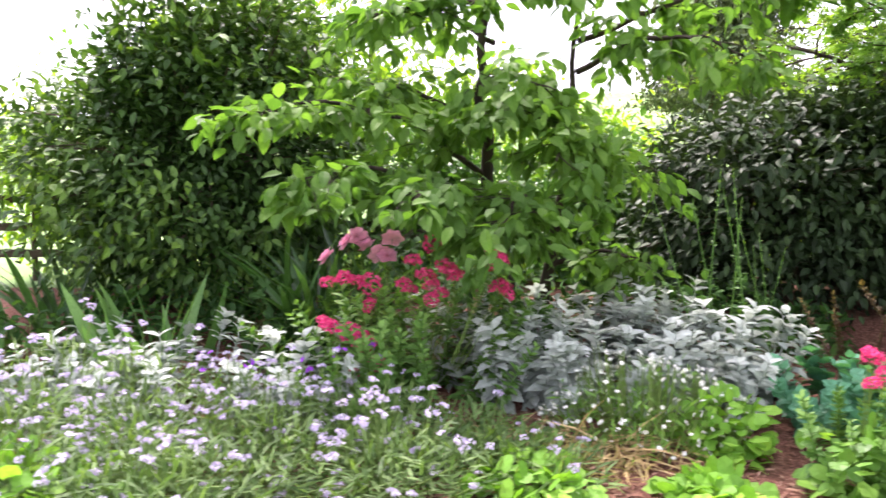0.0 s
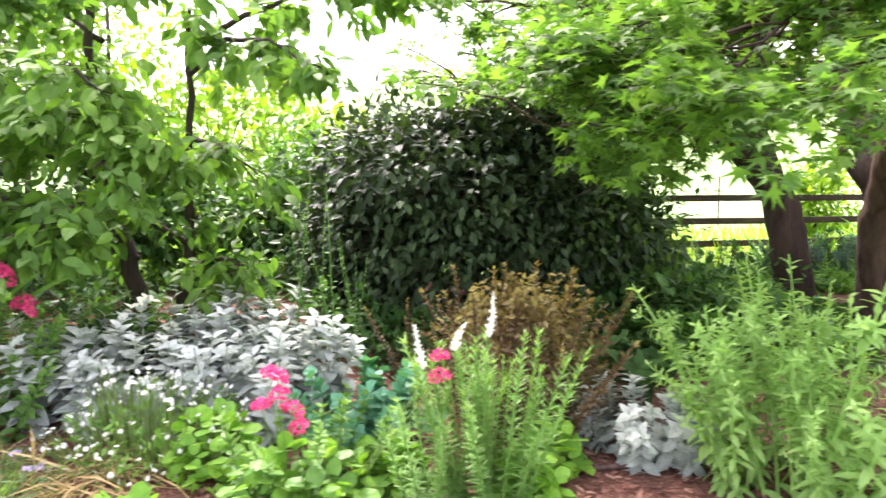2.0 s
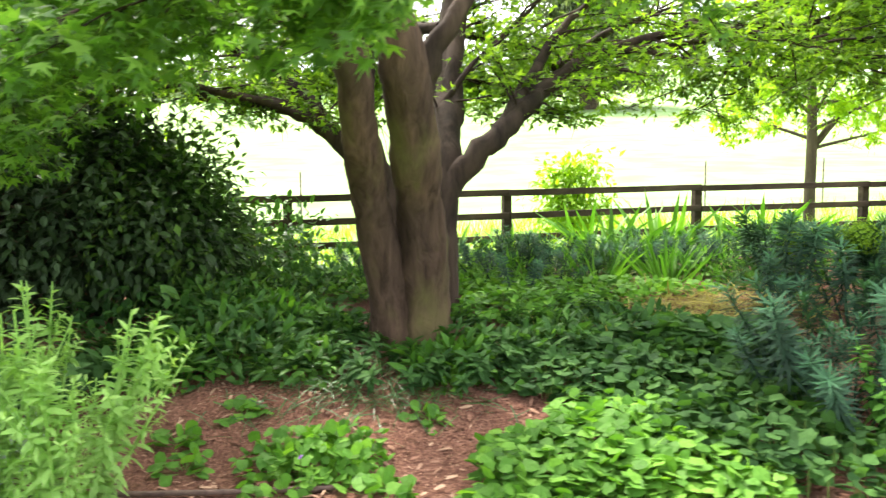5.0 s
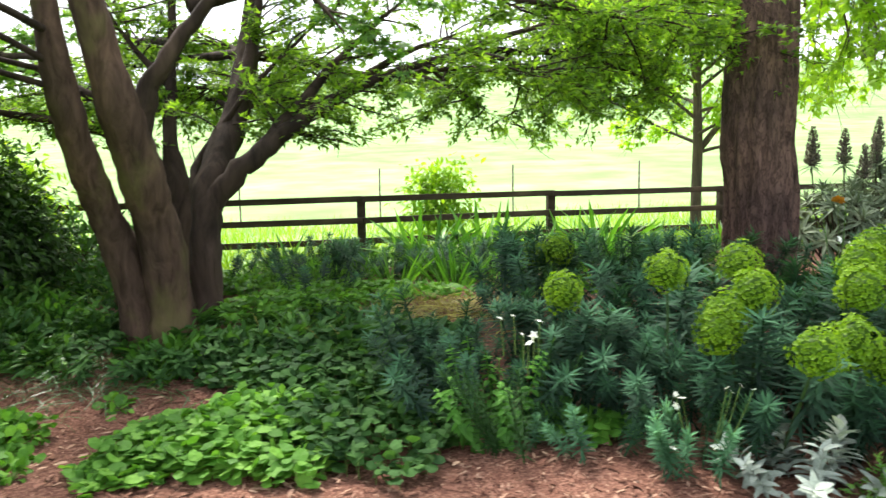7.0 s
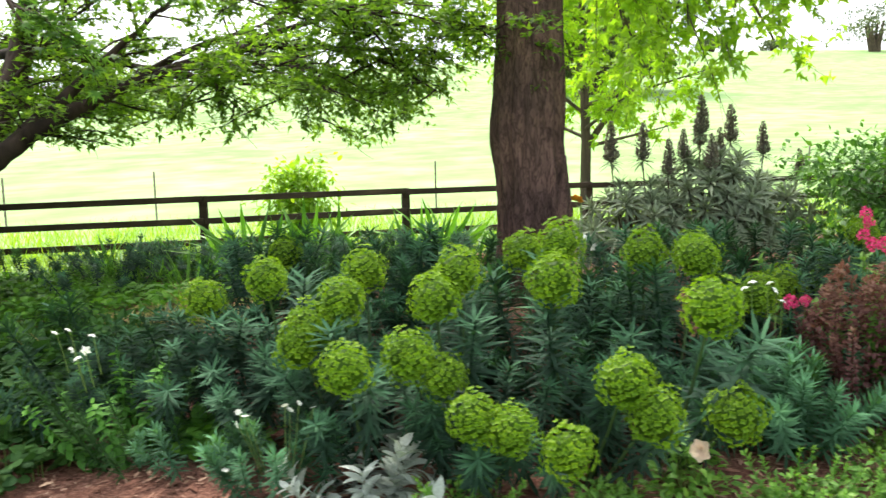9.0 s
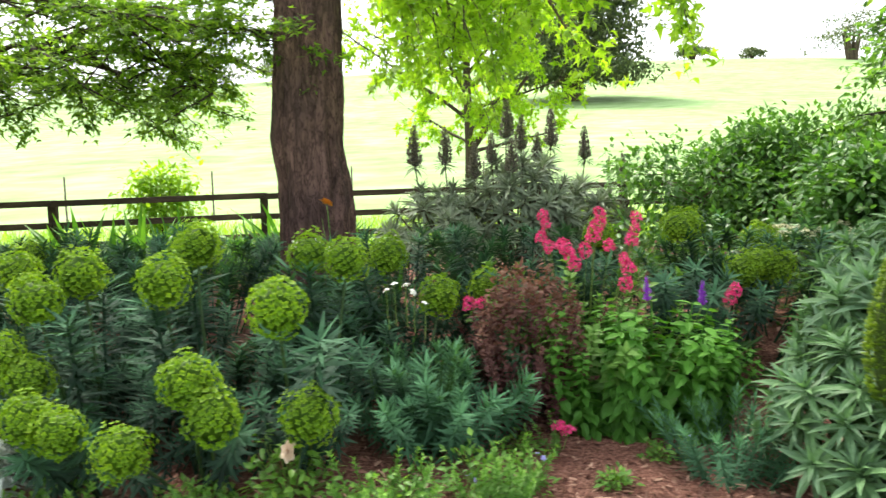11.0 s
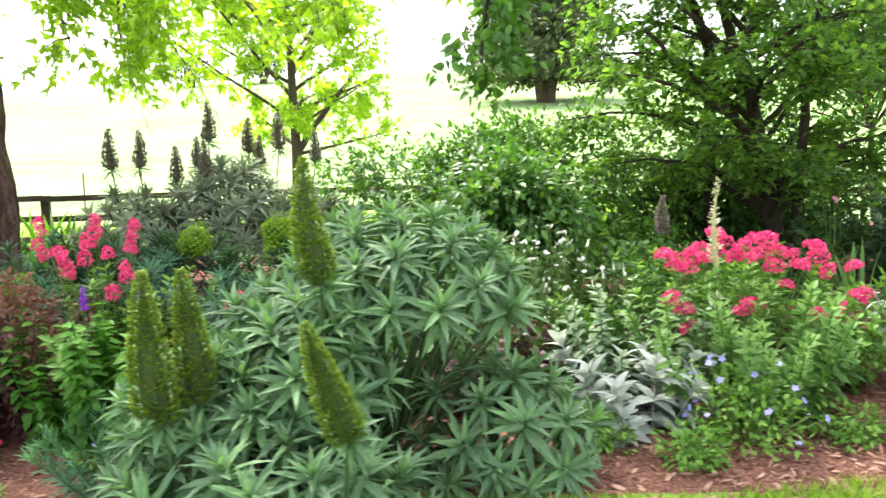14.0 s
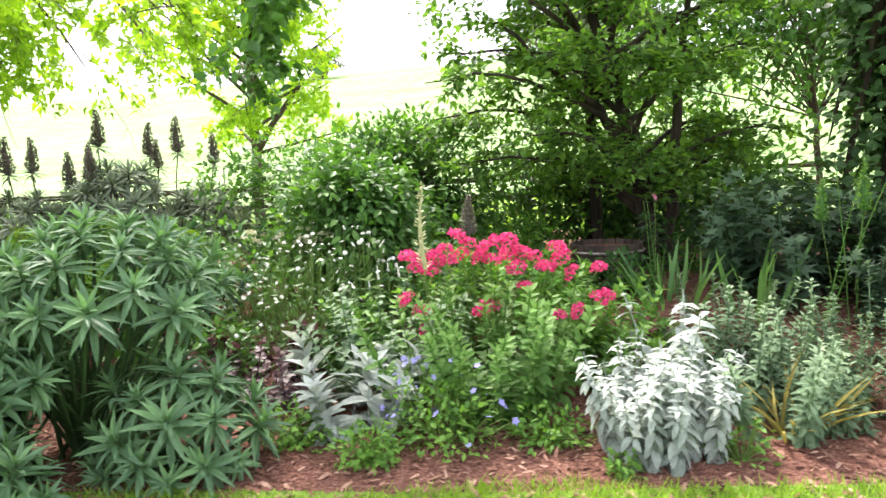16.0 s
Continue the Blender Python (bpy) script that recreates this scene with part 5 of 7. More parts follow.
def cluster_mesh(rng, k, radii, size, mat, name="bloom", leaf=L_DISC):
    """A dense head of small flowers."""
    d = rand_dir(rng, k)
    d[:, 2] = np.abs(d[:, 2]) * 1.2 - 0.25
    d = unit(d)
    p = d * np.asarray(radii) * rng.uniform(0.75, 1.05, (k, 1))
    side = rand_dir(rng, k)
    b = Bag().leaves(leaf, p, side, d + rng.normal(0, 0.25, (k, 3)), rng.uniform(size * 0.75, size * 1.25, k))
    return b.mesh(name, mat)


def spike_mesh(rng, height, radius, k, mat, leaf=L_SMALL, size=0.03, name="flower_spike", taper=0.3):
    """A flower spike: a tapering cone crowded with small bracts."""
    u = rng.random(k) ** 0.9
    r = radius * np.interp(u, (0, 0.12, 0.4, 0.7, 0.9, 1), (0.7, 1, 0.85, 0.54, 0.26, 0.05))
    az = rng.uniform(0, 6.28, k)
    out = np.stack([np.cos(az), np.sin(az), np.zeros(k)], -1)
    bow = 0.05 * height * np.sin(u * 3.0)
    p = out * (r * 0.75)[:, None] + UP * (u * height)[:, None]
    p[:, 0] += bow
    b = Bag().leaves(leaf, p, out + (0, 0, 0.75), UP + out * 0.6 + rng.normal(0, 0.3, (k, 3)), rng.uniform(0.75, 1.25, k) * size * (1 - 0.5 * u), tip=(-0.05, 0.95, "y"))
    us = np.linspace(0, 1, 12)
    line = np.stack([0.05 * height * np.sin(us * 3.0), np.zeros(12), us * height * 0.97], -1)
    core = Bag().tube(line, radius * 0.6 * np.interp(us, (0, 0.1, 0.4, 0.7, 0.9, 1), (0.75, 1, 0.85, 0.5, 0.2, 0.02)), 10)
    # core in the darkest tone, painting the shade between the bracts
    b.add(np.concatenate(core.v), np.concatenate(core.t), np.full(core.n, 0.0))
    return b.mesh(name, mat)


def blades(name, label, cat, at, k, spread, height, leaf, mat, seed, lean=0.45, wide=1.0, group="", singly=True):
    """Upright or arching blades from one foot; each blade is a part."""
    rng = np.random.default_rng(seed)
    root = thing(name, label, cat, (at[0], at[1], gz(*at) - 0.01), group)
    foot, axes = fan(rng, k, spread, lean)
    size = rng.uniform(height[0], height[1], k)
    face = -foot / max(spread, 1e-3) * 0.6 + rng.normal(0, 0.7, (k, 3))
    face = np.where((np.arange(k) % 2 == 0)[:, None], -axes * (1, 1, 0) + UP * 0.3 + rng.normal(0, 0.3, (k, 3)), face)
    for i in range(k):
        b = Bag().leaves(leaf, foot[i:i + 1], axes[i:i + 1], face[i:i + 1], size[i:i + 1], wide)
        part("blade", b, mat, root)
    return root


def branched_bag(rng):
    """A tall soft stem with side shoots, each crowded with narrow leaves."""
    b = stem_bag(rng, 1.0, 46, L_LANCE, (0.13, 0.06), (-0.35, 0.75), 0.05, 0.16, 1.7, droop=0.05)
    for i in range(rng.integers(3, 6)):
        u, az = rng.uniform(0.4, 0.85), rng.uniform(0, 6.28)
        length = rng.uniform(0.14, 0.34) * (1.2 - u)
        side = stem_bag(rng, length * 1.5, 14, L_LANCE, (0.075, 0.04), (-0.2, 0.8), 0.1, 0.1, 1.7)
        j = 46 * len(L_LANCE[0]) + 4 * int(round(u * 4))
        m = np.array(turned(b.v[1][4 * int(round(u * 4))], (math.cos(az) * 0.75, math.sin(az) * 0.75, 0.8), rng.uniform(0, 6), 1.0))
        v = np.concatenate(side.v) @ m[:3, :3].T + m[:3, 3]
        k = b.n + 14 * len(L_LANCE[0])
        b.add(v, np.concatenate(side.t), np.concatenate(side.tone))
        b.t.append(np.array([(j, j + 1, k), (j + 1, k + 1, k)]))
    return b


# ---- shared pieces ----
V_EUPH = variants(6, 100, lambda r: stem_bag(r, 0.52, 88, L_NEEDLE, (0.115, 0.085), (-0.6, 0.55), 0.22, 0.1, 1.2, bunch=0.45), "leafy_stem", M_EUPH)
V_EUPHG = variants(4, 110, lambda r: stem_bag(r, 0.45, 84, L_NEEDLE, (0.12, 0.085), (-0.3, 0.9), 0.12, 0.08, 1.3, bunch=0.6), "leafy_stem", M_EUPHG)
V_STACHYS = variants(5, 120, lambda r: stem_bag(r, 0.45, 30, L_FELT, (0.125, 0.07), (0.25, 0.95), 0.05, 0.14, 1.2, True, 0.05), "leafy_stem", M_SILVER)
V_SAGE = variants(4, 130, lambda r: stem_bag(r, 0.4, 22, L_FELT, (0.17, 0.12), (0.35, 1.1), 0.05, 0.16, 0.85, True, 0.0), "leafy_stem", M_SILVER)
V_VALER = variants(4, 140, lambda r: stem_bag(r, 0.55, 44, L_OVAL, (0.1, 0.05), (0.0, 0.7), 0.08, 0.06, 1.0, True), "leafy_stem", M_VALER)
V_SALVIA = variants(5, 150, lambda r: stem_bag(r, 0.6, 44, L_OVAL, (0.115, 0.065), (-0.45, 0.4), 0.05, 0.06, 1.1, True, 0.25), "leafy_stem", M_SALVIA)
V_TALL = variants(8, 160, lambda r: branched_bag(r), "leafy_stem", M_TALL)
V_LUPIN = variants(3, 170, lambda r: stem_bag(r, 0.7, 120, L_NEEDLE, (0.08, 0.05), (0.0, 0.8), 0.04, 0.04, 1.2), "leafy_stem", M_LUPIN)
V_MAROON = variants(5, 180, lambda r: stem_bag(r, 0.8, 120, L_SMALL, (0.055, 0.035), (-0.3, 0.7), 0.05, 0.1, 0.9), "leafy_stem", M_MAROON)
V_BRONZE = variants(5, 190, lambda r: stem_bag(r, 0.8, 110, L_SMALL, (0.05, 0.035), (-0.3, 0.8), 0.05, 0.14, 0.8), "leafy_stem", M_BRONZE)
V_GREY = variants(4, 200, lambda r: stem_bag(r, 0.45, 64, L_FELT, (0.065, 0.03), (-0.1, 0.9), 0.03, 0.06, 0.8), "leafy_stem", M_GREYG)
V_LAV = variants(4, 210, lambda r: stem_bag(r, 0.32, 60, L_NEEDLE, (0.07, 0.05), (0.1, 1.1), 0.05, 0.1), "leafy_stem", M_EUPHG)
V_HERB = variants(4, 220, lambda r: stem_bag(r, 0.25, 40, L_SMALL, (0.045, 0.03), (0.0, 0.8), 0.05, 0.1), "leafy_stem", M_HERB)
V_SPIRE = variants(3, 230, lambda r: stem_bag(r, 1.1, 40, L_SMALL, (0.06, 0.016), (-0.1, 0.8), 0.1, 0.04, thick=0.5), "leafy_stem", M_VALER)
V_LAMB = variants(5, 290, lambda r: stem_bag(r, 0.45, 34, L_FELT, (0.11, 0.045), (-0.45, 0.6), 0.04, 0.07, 0.95, True, 0.2), "leafy_stem", M_SILVER)
V_LILY = variants(3, 175, lambda r: stem_bag(r, 0.7, 80, L_NEEDLE, (0.09, 0.06), (0.0, 0.8), 0.04, 0.06), "leafy_stem", M_COVERD)
V_HELL = variants(4, 240, lambda r: stem_bag(r, 0.24, 14, L_LANCE, (0.15, 0.11), (0.0, 0.5), 0.5, 0.12, 1.9), "leafy_stem", M_COVERD)
V_VARIEG = variants(3, 250, lambda r: stem_bag(r, 0.5, 26, L_OVAL, (0.08, 0.05), (-0.2, 0.5), 0.1, 0.1, 1.0, True), "leafy_stem", M_GREYG)
V_ACANTH = variants(3, 260, lambda r: stem_bag(r, 0.6, 24, L_MAPLE, (0.15, 0.1), (0.0, 0.5), 0.15, 0.15, 1.1), "leafy_stem", M_ACANTH)
V_BLUEG = variants(3, 270, lambda r: stem_bag(r, 0.3, 22, L_LOBE, (0.09, 0.06), (0.0, 0.6), 0.3, 0.15), "leafy_stem", M_BLUEG)


def head_bag(rng, k=175, radii=(0.1, 0.1, 0.118)):
    """A domed euphorbia head of cupped lime bracts; shade between them painted as dark cup centres and core."""
    i = np.arange(k) + 0.5
    z = 1 - 1.72 * i / k
    a = i * 2.39996
    d = np.stack([np.sqrt(np.clip(1 - z * z, 0, 1)) * np.cos(a), np.sqrt(np.clip(1 - z * z, 0, 1)) * np.sin(a), z], -1)
    ph = rng.uniform(0, 6, 3)
    r = 1 + 0.17 * np.sin(d[:, 0] * 5 + ph[0]) * np.sin(d[:, 1] * 5 + ph[1]) + 0.08 * np.sin(d[:, 2] * 6 + ph[2]) + rng.normal(0, 0.06, k)
    p = d * r[:, None] * np.asarray(radii) + (0, 0, radii[2] * 0.6)
    side = unit(np.cross(d, rand_dir(rng, k)))
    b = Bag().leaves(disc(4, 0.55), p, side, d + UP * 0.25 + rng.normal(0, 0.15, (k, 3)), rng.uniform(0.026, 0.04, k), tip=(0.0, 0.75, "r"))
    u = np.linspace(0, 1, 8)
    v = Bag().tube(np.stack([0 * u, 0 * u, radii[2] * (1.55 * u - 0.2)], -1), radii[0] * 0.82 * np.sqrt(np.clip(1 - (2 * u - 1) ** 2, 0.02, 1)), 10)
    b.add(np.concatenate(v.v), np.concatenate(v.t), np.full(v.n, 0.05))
    return b


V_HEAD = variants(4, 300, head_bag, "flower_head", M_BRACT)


def rosette_bag(rng, n=28, length=0.168, leaf=L_ECHIUM, wide=0.85):
    """A whorl of long pointed leaves at a shoot's end."""
    u = np.linspace(0, 1, n)
    az = np.arange(n) * 2.4 + rng.normal(0, 0.15, n)
    up = np.interp(u, (0, 0.5, 1), (-0.35, 0.5, 1.3)) + rng.normal(0, 0.1, n)
    out = np.stack([np.cos(az), np.sin(az), 0 * az], -1)
    along = out * np.cos(up)[:, None] + UP * np.sin(up)[:, None]
    face = UP * np.cos(up)[:, None] - out * np.sin(up)[:, None] + rng.normal(0, 0.2, (n, 3))
    size = length * np.interp(u, (0, 0.5, 1), (0.95, 1.0, 0.55)) * rng.uniform(0.85, 1.12, n)
    b = Bag().leaves(leaf, np.outer(u * 0.08 - 0.08, UP), along, face, size, wide, age_light=0.25 + 0.6 * u)
    first = b.n
    b.tube(np.array([(0, 0, -0.12), (0, 0, -0.05), (0, 0, 0.02)]), (0.009, 0.008, 0.004), 5)
    b.t.append(np.stack([np.arange(n) * len(leaf[0]), first + 5 + np.arange(n) % 4, first + 6 + np.arange(n) % 4], -1))
    return b


V_ROSETTE = variants(6, 310, rosette_bag, "rosette", M_ECHIUM)
V_ROSFAR = variants(4, 320, lambda r: rosette_bag(r, 34, 0.2, L_LANCE, 0.8), "rosette", M_ECHFAR)
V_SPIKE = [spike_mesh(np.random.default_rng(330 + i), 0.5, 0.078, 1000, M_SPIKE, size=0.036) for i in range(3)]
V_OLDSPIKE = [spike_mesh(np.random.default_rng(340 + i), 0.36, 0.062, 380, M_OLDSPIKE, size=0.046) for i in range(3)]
V_PINK = [cluster_mesh(np.random.default_rng(350 + i), 110, (0.058, 0.058, 0.045), 0.02, M_PINK) for i in range(4)]
V_PINKTALL = [cluster_mesh(np.random.default_rng(360 + i), 120, (0.045, 0.045, 0.075), 0.02, M_PINK) for i in range(3)]
V_LILAC = [cluster_mesh(np.random.default_rng(370 + i), 14, (0.028, 0.028, 0.012), 0.024, M_LILAC) for i in range(4)]
V_WHITESPIKE = [spike_mesh(np.random.default_rng(380 + i), 0.25, 0.017, 130, M_WHITE, L_SMALL, 0.02) for i in range(2)]
V_PURPLESPIKE = [spike_mesh(np.random.default_rng(385 + i), 0.13, 0.017, 130, M_PURPLE, L_SMALL, 0.016) for i in range(2)]
F_WHITE = flower_mesh(6, M_WHITE)
F_DAISY = flower_mesh(8, M_WHITE, cup=-0.35)
F_BLUE = flower_mesh(5, M_BLUE)
F_PURPLE = flower_mesh(5, M_PURPLE)
F_STAR = flower_mesh(5, M_WHITE, cup=-0.5)


def rose_mesh(rng, mat):
    b = Bag()
    for ring, (n, up, s) in enumerate(((5, 0.15, 0.055), (5, 0.6, 0.048), (5, 1.05, 0.036))):
        az = np.arange(n) * 6.28 / n + ring * 0.6 + rng.normal(0, 0.1, n)
        out = np.stack([np.cos(az), np.sin(az), 0 * az], -1)
        b.leaves(L_ROUND, np.zeros((n, 3)), out * math.cos(up) + UP * math.sin(up), UP * math.cos(up) - out * math.sin(up), np.full(n, s), 1.1)
    return b.mesh("flower", mat)


V_ROSE = [rose_mesh(np.random.default_rng(390 + i), M_ROSE) for i in range(2)]
V_CREAM = [rose_mesh(np.random.default_rng(394), M_CREAM)]


def on_stalks(rng, root, name, meshes, spots, size=(0.85, 1.2), foot=(0, 0, 0), tilt=0.25, stalk=True, spread=0.5, low=0.3):
    """Flowers at spots (in the thing's own space), each held by a thin stalk."""
    spots = np.asarray(spots, float)
    if stalk:
        b = Bag()
        for p in spots:
            f = np.array((p[0] * spread + foot[0], p[1] * spread + foot[1], max(foot[2], p[2] * low)))
            b.tube(sway(rng, f, p, 4, 0.03), (0.0032, 0.003, 0.0025, 0.002), 3, cap=False)
        part("stalk_tangle", b, M_STEM, root)
    axes = unit(UP + rng.normal(0, tilt, (len(spots), 3)))
    put_parts(rng, root, name, meshes, spots, axes, rng.uniform(size[0], size[1], len(spots)))


def local(root, places):
    return np.asarray(places, float) - np.array(root.location)


# ---- bed: silver, pink and lilac planting at the start ----
def valerian(at, spots, k, spread, seed, label, meshes=V_PINK, size=(0.8, 1.3), stem=(0.8, 1.25)):
    root = clump("red_valerian", label, "flowering plant", at, k, spread, V_VALER, stem, seed, 0.6)
    rng = np.random.default_rng(seed + 500)
    on_stalks(rng, root, "bloom", meshes, local(root, spots), size, tilt=0.35)
    return root


valerian((-0.42, 3.5), [(-0.87, 3.4, 0.7), (-0.78, 3.42, 0.72), (-0.71, 3.4, 0.71), (-0.63, 3.38, 0.7), (-0.89, 3.38, 0.49), (-0.83, 3.3, 0.47), (-0.72, 3.28, 0.45), (-0.66, 3.26, 0.42), (-0.62, 3.24, 0.4), (-0.6, 3.2, 0.28), (-0.66, 3.2, 0.26), (-0.56, 3.22, 0.31), (-0.45, 3.4, 0.7),
                        (-0.42, 3.42, 0.66), (-0.33, 3.4, 0.74), (-0.3, 3.4, 0.69), (-0.28, 3.48, 0.94), (-0.3, 3.47, 0.9), (-0.2, 3.4, 0.77), (-0.16, 3.38, 0.74), (0.04, 3.2, 0.88), (0.06, 3.2, 0.84), (0.03, 3.2, 0.8), (0.07, 3.35, 0.69), (0.1, 3.32, 0.66), (-0.25, 3.4, 0.65), (-0.3, 3.36, 0.62), (-0.64, 3.4, 0.58), (-0.4, 3.4, 0.82), (-0.24, 3.42, 0.8)],
         46, 0.48, 1001, "bushy valerian with crimson-pink flower clusters", size=(0.75, 1.15))
valerian((1.52, 2.6), [(1.48, 2.4, 0.57), (1.46, 2.33, 0.47), (1.57, 2.33, 0.45), (1.52, 2.36, 0.5), (1.6, 2.3, 0.4), (1.5, 2.42, 0.55), (2.1, 2.42, 0.62), (2.1, 2.4, 0.55)], 16, 0.26, 1002, "small valerian with a few bright pink flower clusters", size=(0.5, 0.8), stem=(0.55, 0.85))


mound("lobed_leaf_plant", "bushy fresh green plant with rounded lobed leaves", "leafy plant", (1.58, 2.45), 330, (0.32, 0.25, 0.28), L_HEART, (0.05, 0.08), M_HERB, 1003, "lime mounds")


def rose_bush(at, spots, seed, label, meshes, k, radii, size=(1, 1.3)):
    root = mound("rose_bush", label, "rose", at, k, radii, L_OVAL, (0.04, 0.065), M_HERB, seed)
    rng = np.random.default_rng(seed + 1)
    on_stalks(rng, root, "flower", meshes, local(root, spots), size, tilt=0.6)


rose_bush((-0.68, 3.85), [(-0.84, 3.75, 0.9), (-0.57, 3.75, 0.92), (-0.6, 3.74, 0.82), (-0.72, 3.75, 0.88), (-0.96, 3.75, 0.81), (-0.78, 3.78, 0.93), (-0.65, 3.76, 0.83)], 1010, "rose bush with pale pink double blooms", V_ROSE, 600, (0.36, 0.3, 0.72), (1.1, 1.5))
rose_bush((10.33, 2.62), [(10.36, 2.5, 0.24)], 1012, "low rose with one pale cream-pink bloom", V_CREAM, 260, (0.2, 0.16, 0.32), (0.8, 0.9))

for i, (x, y, k, s) in enumerate(((-2.3, 3.3, 14, 0.3), (-1.65, 3.25, 14, 0.3), (-1.05, 3.2, 12, 0.26), (0.15, 3.75, 26, 0.38), (0.62, 3.65, 30, 0.42), (1.15, 3.62, 26, 0.38), (0.9, 4.05, 18, 0.32), (1.42, 3.7, 8, 0.16))):
    clump("lambs_ear", "silver-white felted lamb's ear in a spreading drift", "silver plant", (x, y), k, s, V_STACHYS, (0.75, 1.15), 1020 + i, 0.45, "silver drifts")
clump("lambs_ear", "low rosette of silver felted leaves", "silver plant", (3.07, 3.12), 40, 0.3, V_STACHYS, (0.55, 0.85), 1030, 1.0, "silver drifts")
clump("lambs_ear", "dense bright silver-white felted clump beside bare mulch", "silver plant", (16.14, 2.9), 74, 0.25, V_LAMB, (0.78, 1.1), 1031, 0.3, "silver drifts")
clump("lambs_ear", "single tall silver felted spire", "silver plant", (16.3, 3.35), 5, 0.1, V_LAMB, (1.1, 1.65), 1032, 0.25, "silver drifts")
clump("silver_sage", "silver sage with long pointed upright leaves", "silver plant", (14.62, 3.25), 12, 0.2, V_SAGE, (0.75, 1.15), 1033, 0.5)
clump("silver_sage", "open silver plant with broad felted leaves", "silver plant", (8.98, 2.52), 14, 0.26, V_SAGE, (0.5, 0.9), 1034, 0.9)


def lilac_plant(at, seed, r=0.42, h=0.3, flowers=34):
    root = mound("lilac_verbena", "loose green plant dotted with pale lilac flower heads", "flowering plant", at, 1050, (r, r, h), L_NEEDLE, (0.05, 0.1), M_HAZE, seed, "lilac drift", fill=0.9, wide=1.4)
    rng = np.random.default_rng(seed + 3)
    p, _ = lumpy(rng, flowers, (r * 1.02, r * 1.02, h * 1.35), 0.2, 0.2, 0.0)
    p[:, 2] = np.abs(p[:, 2]) + 0.05
    on_stalks(rng, root, "flower_head", V_LILAC, p, (0.5, 0.95), spread=0.7)


for i, (x, y, h) in enumerate(((-2.5, 2.5, 0.34), (-1.9, 2.35, 0.34), (-1.35, 2.25, 0.32), (-0.85, 2.25, 0.3), (-0.35, 2.3, 0.26), (-2.2, 2.95, 0.38), (-1.6, 2.8, 0.38), (-1.05, 2.75, 0.36), (-0.5, 2.75, 0.3), (-0.05, 2.72, 0.2), (-1.7, 2.0, 0.26), (-1.1, 1.9, 0.24), (0.15, 2.55, 0.12))):
    lilac_plant((x, y), 1040 + i, 0.4, h, 46 if h > 0.2 else 12)

for i, (x, y) in enumerate(((-0.75, 2.95), (-0.6, 3.05), (-1.3, 2.95))):
    root = clump("purple_wallflower", "slender plant with small vivid purple flowers", "flowering plant", (x, y), 5, 0.08, V_HERB, (1.1, 1.6), 1060 + i, 0.4, "purple flowers")
    rng = np.random.default_rng(1064 + i)
    on_stalks(rng, root, "flower", [F_PURPLE], rng.normal(0, 0.09, (5, 3)) * (1, 1, 0.3) + (0, 0, 0.4), (0.035, 0.045), tilt=0.7)


def daisy_mound(at, seed, r, h, n, label, mat=M_HERB, size=(0.03, 0.044)):
    root = mound("daisy_plant", label, "flowering plant", at, 900, (r * 0.95, r * 0.85, h * 0.92), L_LANCE, (0.04, 0.065), mat, seed, fill=0.8)
    rng = np.random.default_rng(seed + 7)
    p, _ = lumpy(rng, n, (r * 1.03, r * 0.95, h * 1.08), 0.12, 0.2, 0.0)
    p[:, 2] = np.abs(p[:, 2]) + 0.04
    on_stalks(rng, root, "flower", [F_DAISY], p, size, tilt=0.9, spread=0.8)


daisy_mound((0.76, 3.05), 1070, 0.42, 0.36, 300, "mound of small white daisies", M_HERB, (0.022, 0.034))
daisy_mound((14.05, 4.2), 1072, 0.5, 0.6, 150, "tall loose bush dotted with creamy white daisies", M_SHRUB, (0.026, 0.04))
daisy_mound((14.45, 4.5), 1074, 0.3, 0.5, 60, "loose bush dotted with creamy white daisies", M_SHRUB, (0.034, 0.05))


def straw(at, k, spread, length, seed, mat=M_STRAW, label="flattened heap of dry yellow straw stalks"):
    rng = np.random.default_rng(seed)
    x, y = at[0] + rng.normal(0, spread, k), at[1] + rng.normal(0, spread * 0.6, k)
    d = rand_dir(rng, k) * (1, 1, 0.18) + (0, 0, 0.1)
    b = Bag().leaves(L_GRASS, np.stack([x, y, ground_z(x, y) + rng.uniform(0.01, 0.06, k)], -1), d, UP + rng.normal(0, 0.3, (k, 3)), rng.uniform(length[0], length[1], k), 0.8)
    stuff("dry_straw", b, mat, label, "straw")


straw((0.65, 2.78), 160, 0.16, (0.15, 0.42), 1080)
straw((0.15, 2.9), 60, 0.12, (0.12, 0.25), 1081)
straw((0.35, 2.6), 260, 0.22, (0.08, 0.2), 1082, M_SEDGE, "tufts of yellowing grass on the mulch")
straw((7.3, 5.0), 900, 0.42, (0.12, 0.35), 1083, M_SEDGE, "patch of flattened golden dry grass")
straw((6.6, 4.5), 260, 0.3, (0.12, 0.3), 1084, M_SEDGE, "patch of flattened golden dry grass")

for i, (x, y, s) in enumerate(((1.28, 3.95, 1.08), (1.4, 4.0, 0.95), (1.54, 3.95, 1.1), (1.68, 3.98, 0.8), (1.6, 4.05, 0.7))):
    clump("tall_green_stem", "tall thin leafy green stem going to seed", "tall plant", (x, y), 2, 0.03, V_SPIRE, (s * 0.9, s), 1090 + i, 0.1, "tall stems")
clump("blue_green_columbine", "rounded clump of blue-green lobed leaves", "leafy plant", (1.76, 3.35), 22, 0.2, V_BLUEG, (0.9, 1.25), 1096, 0.8)
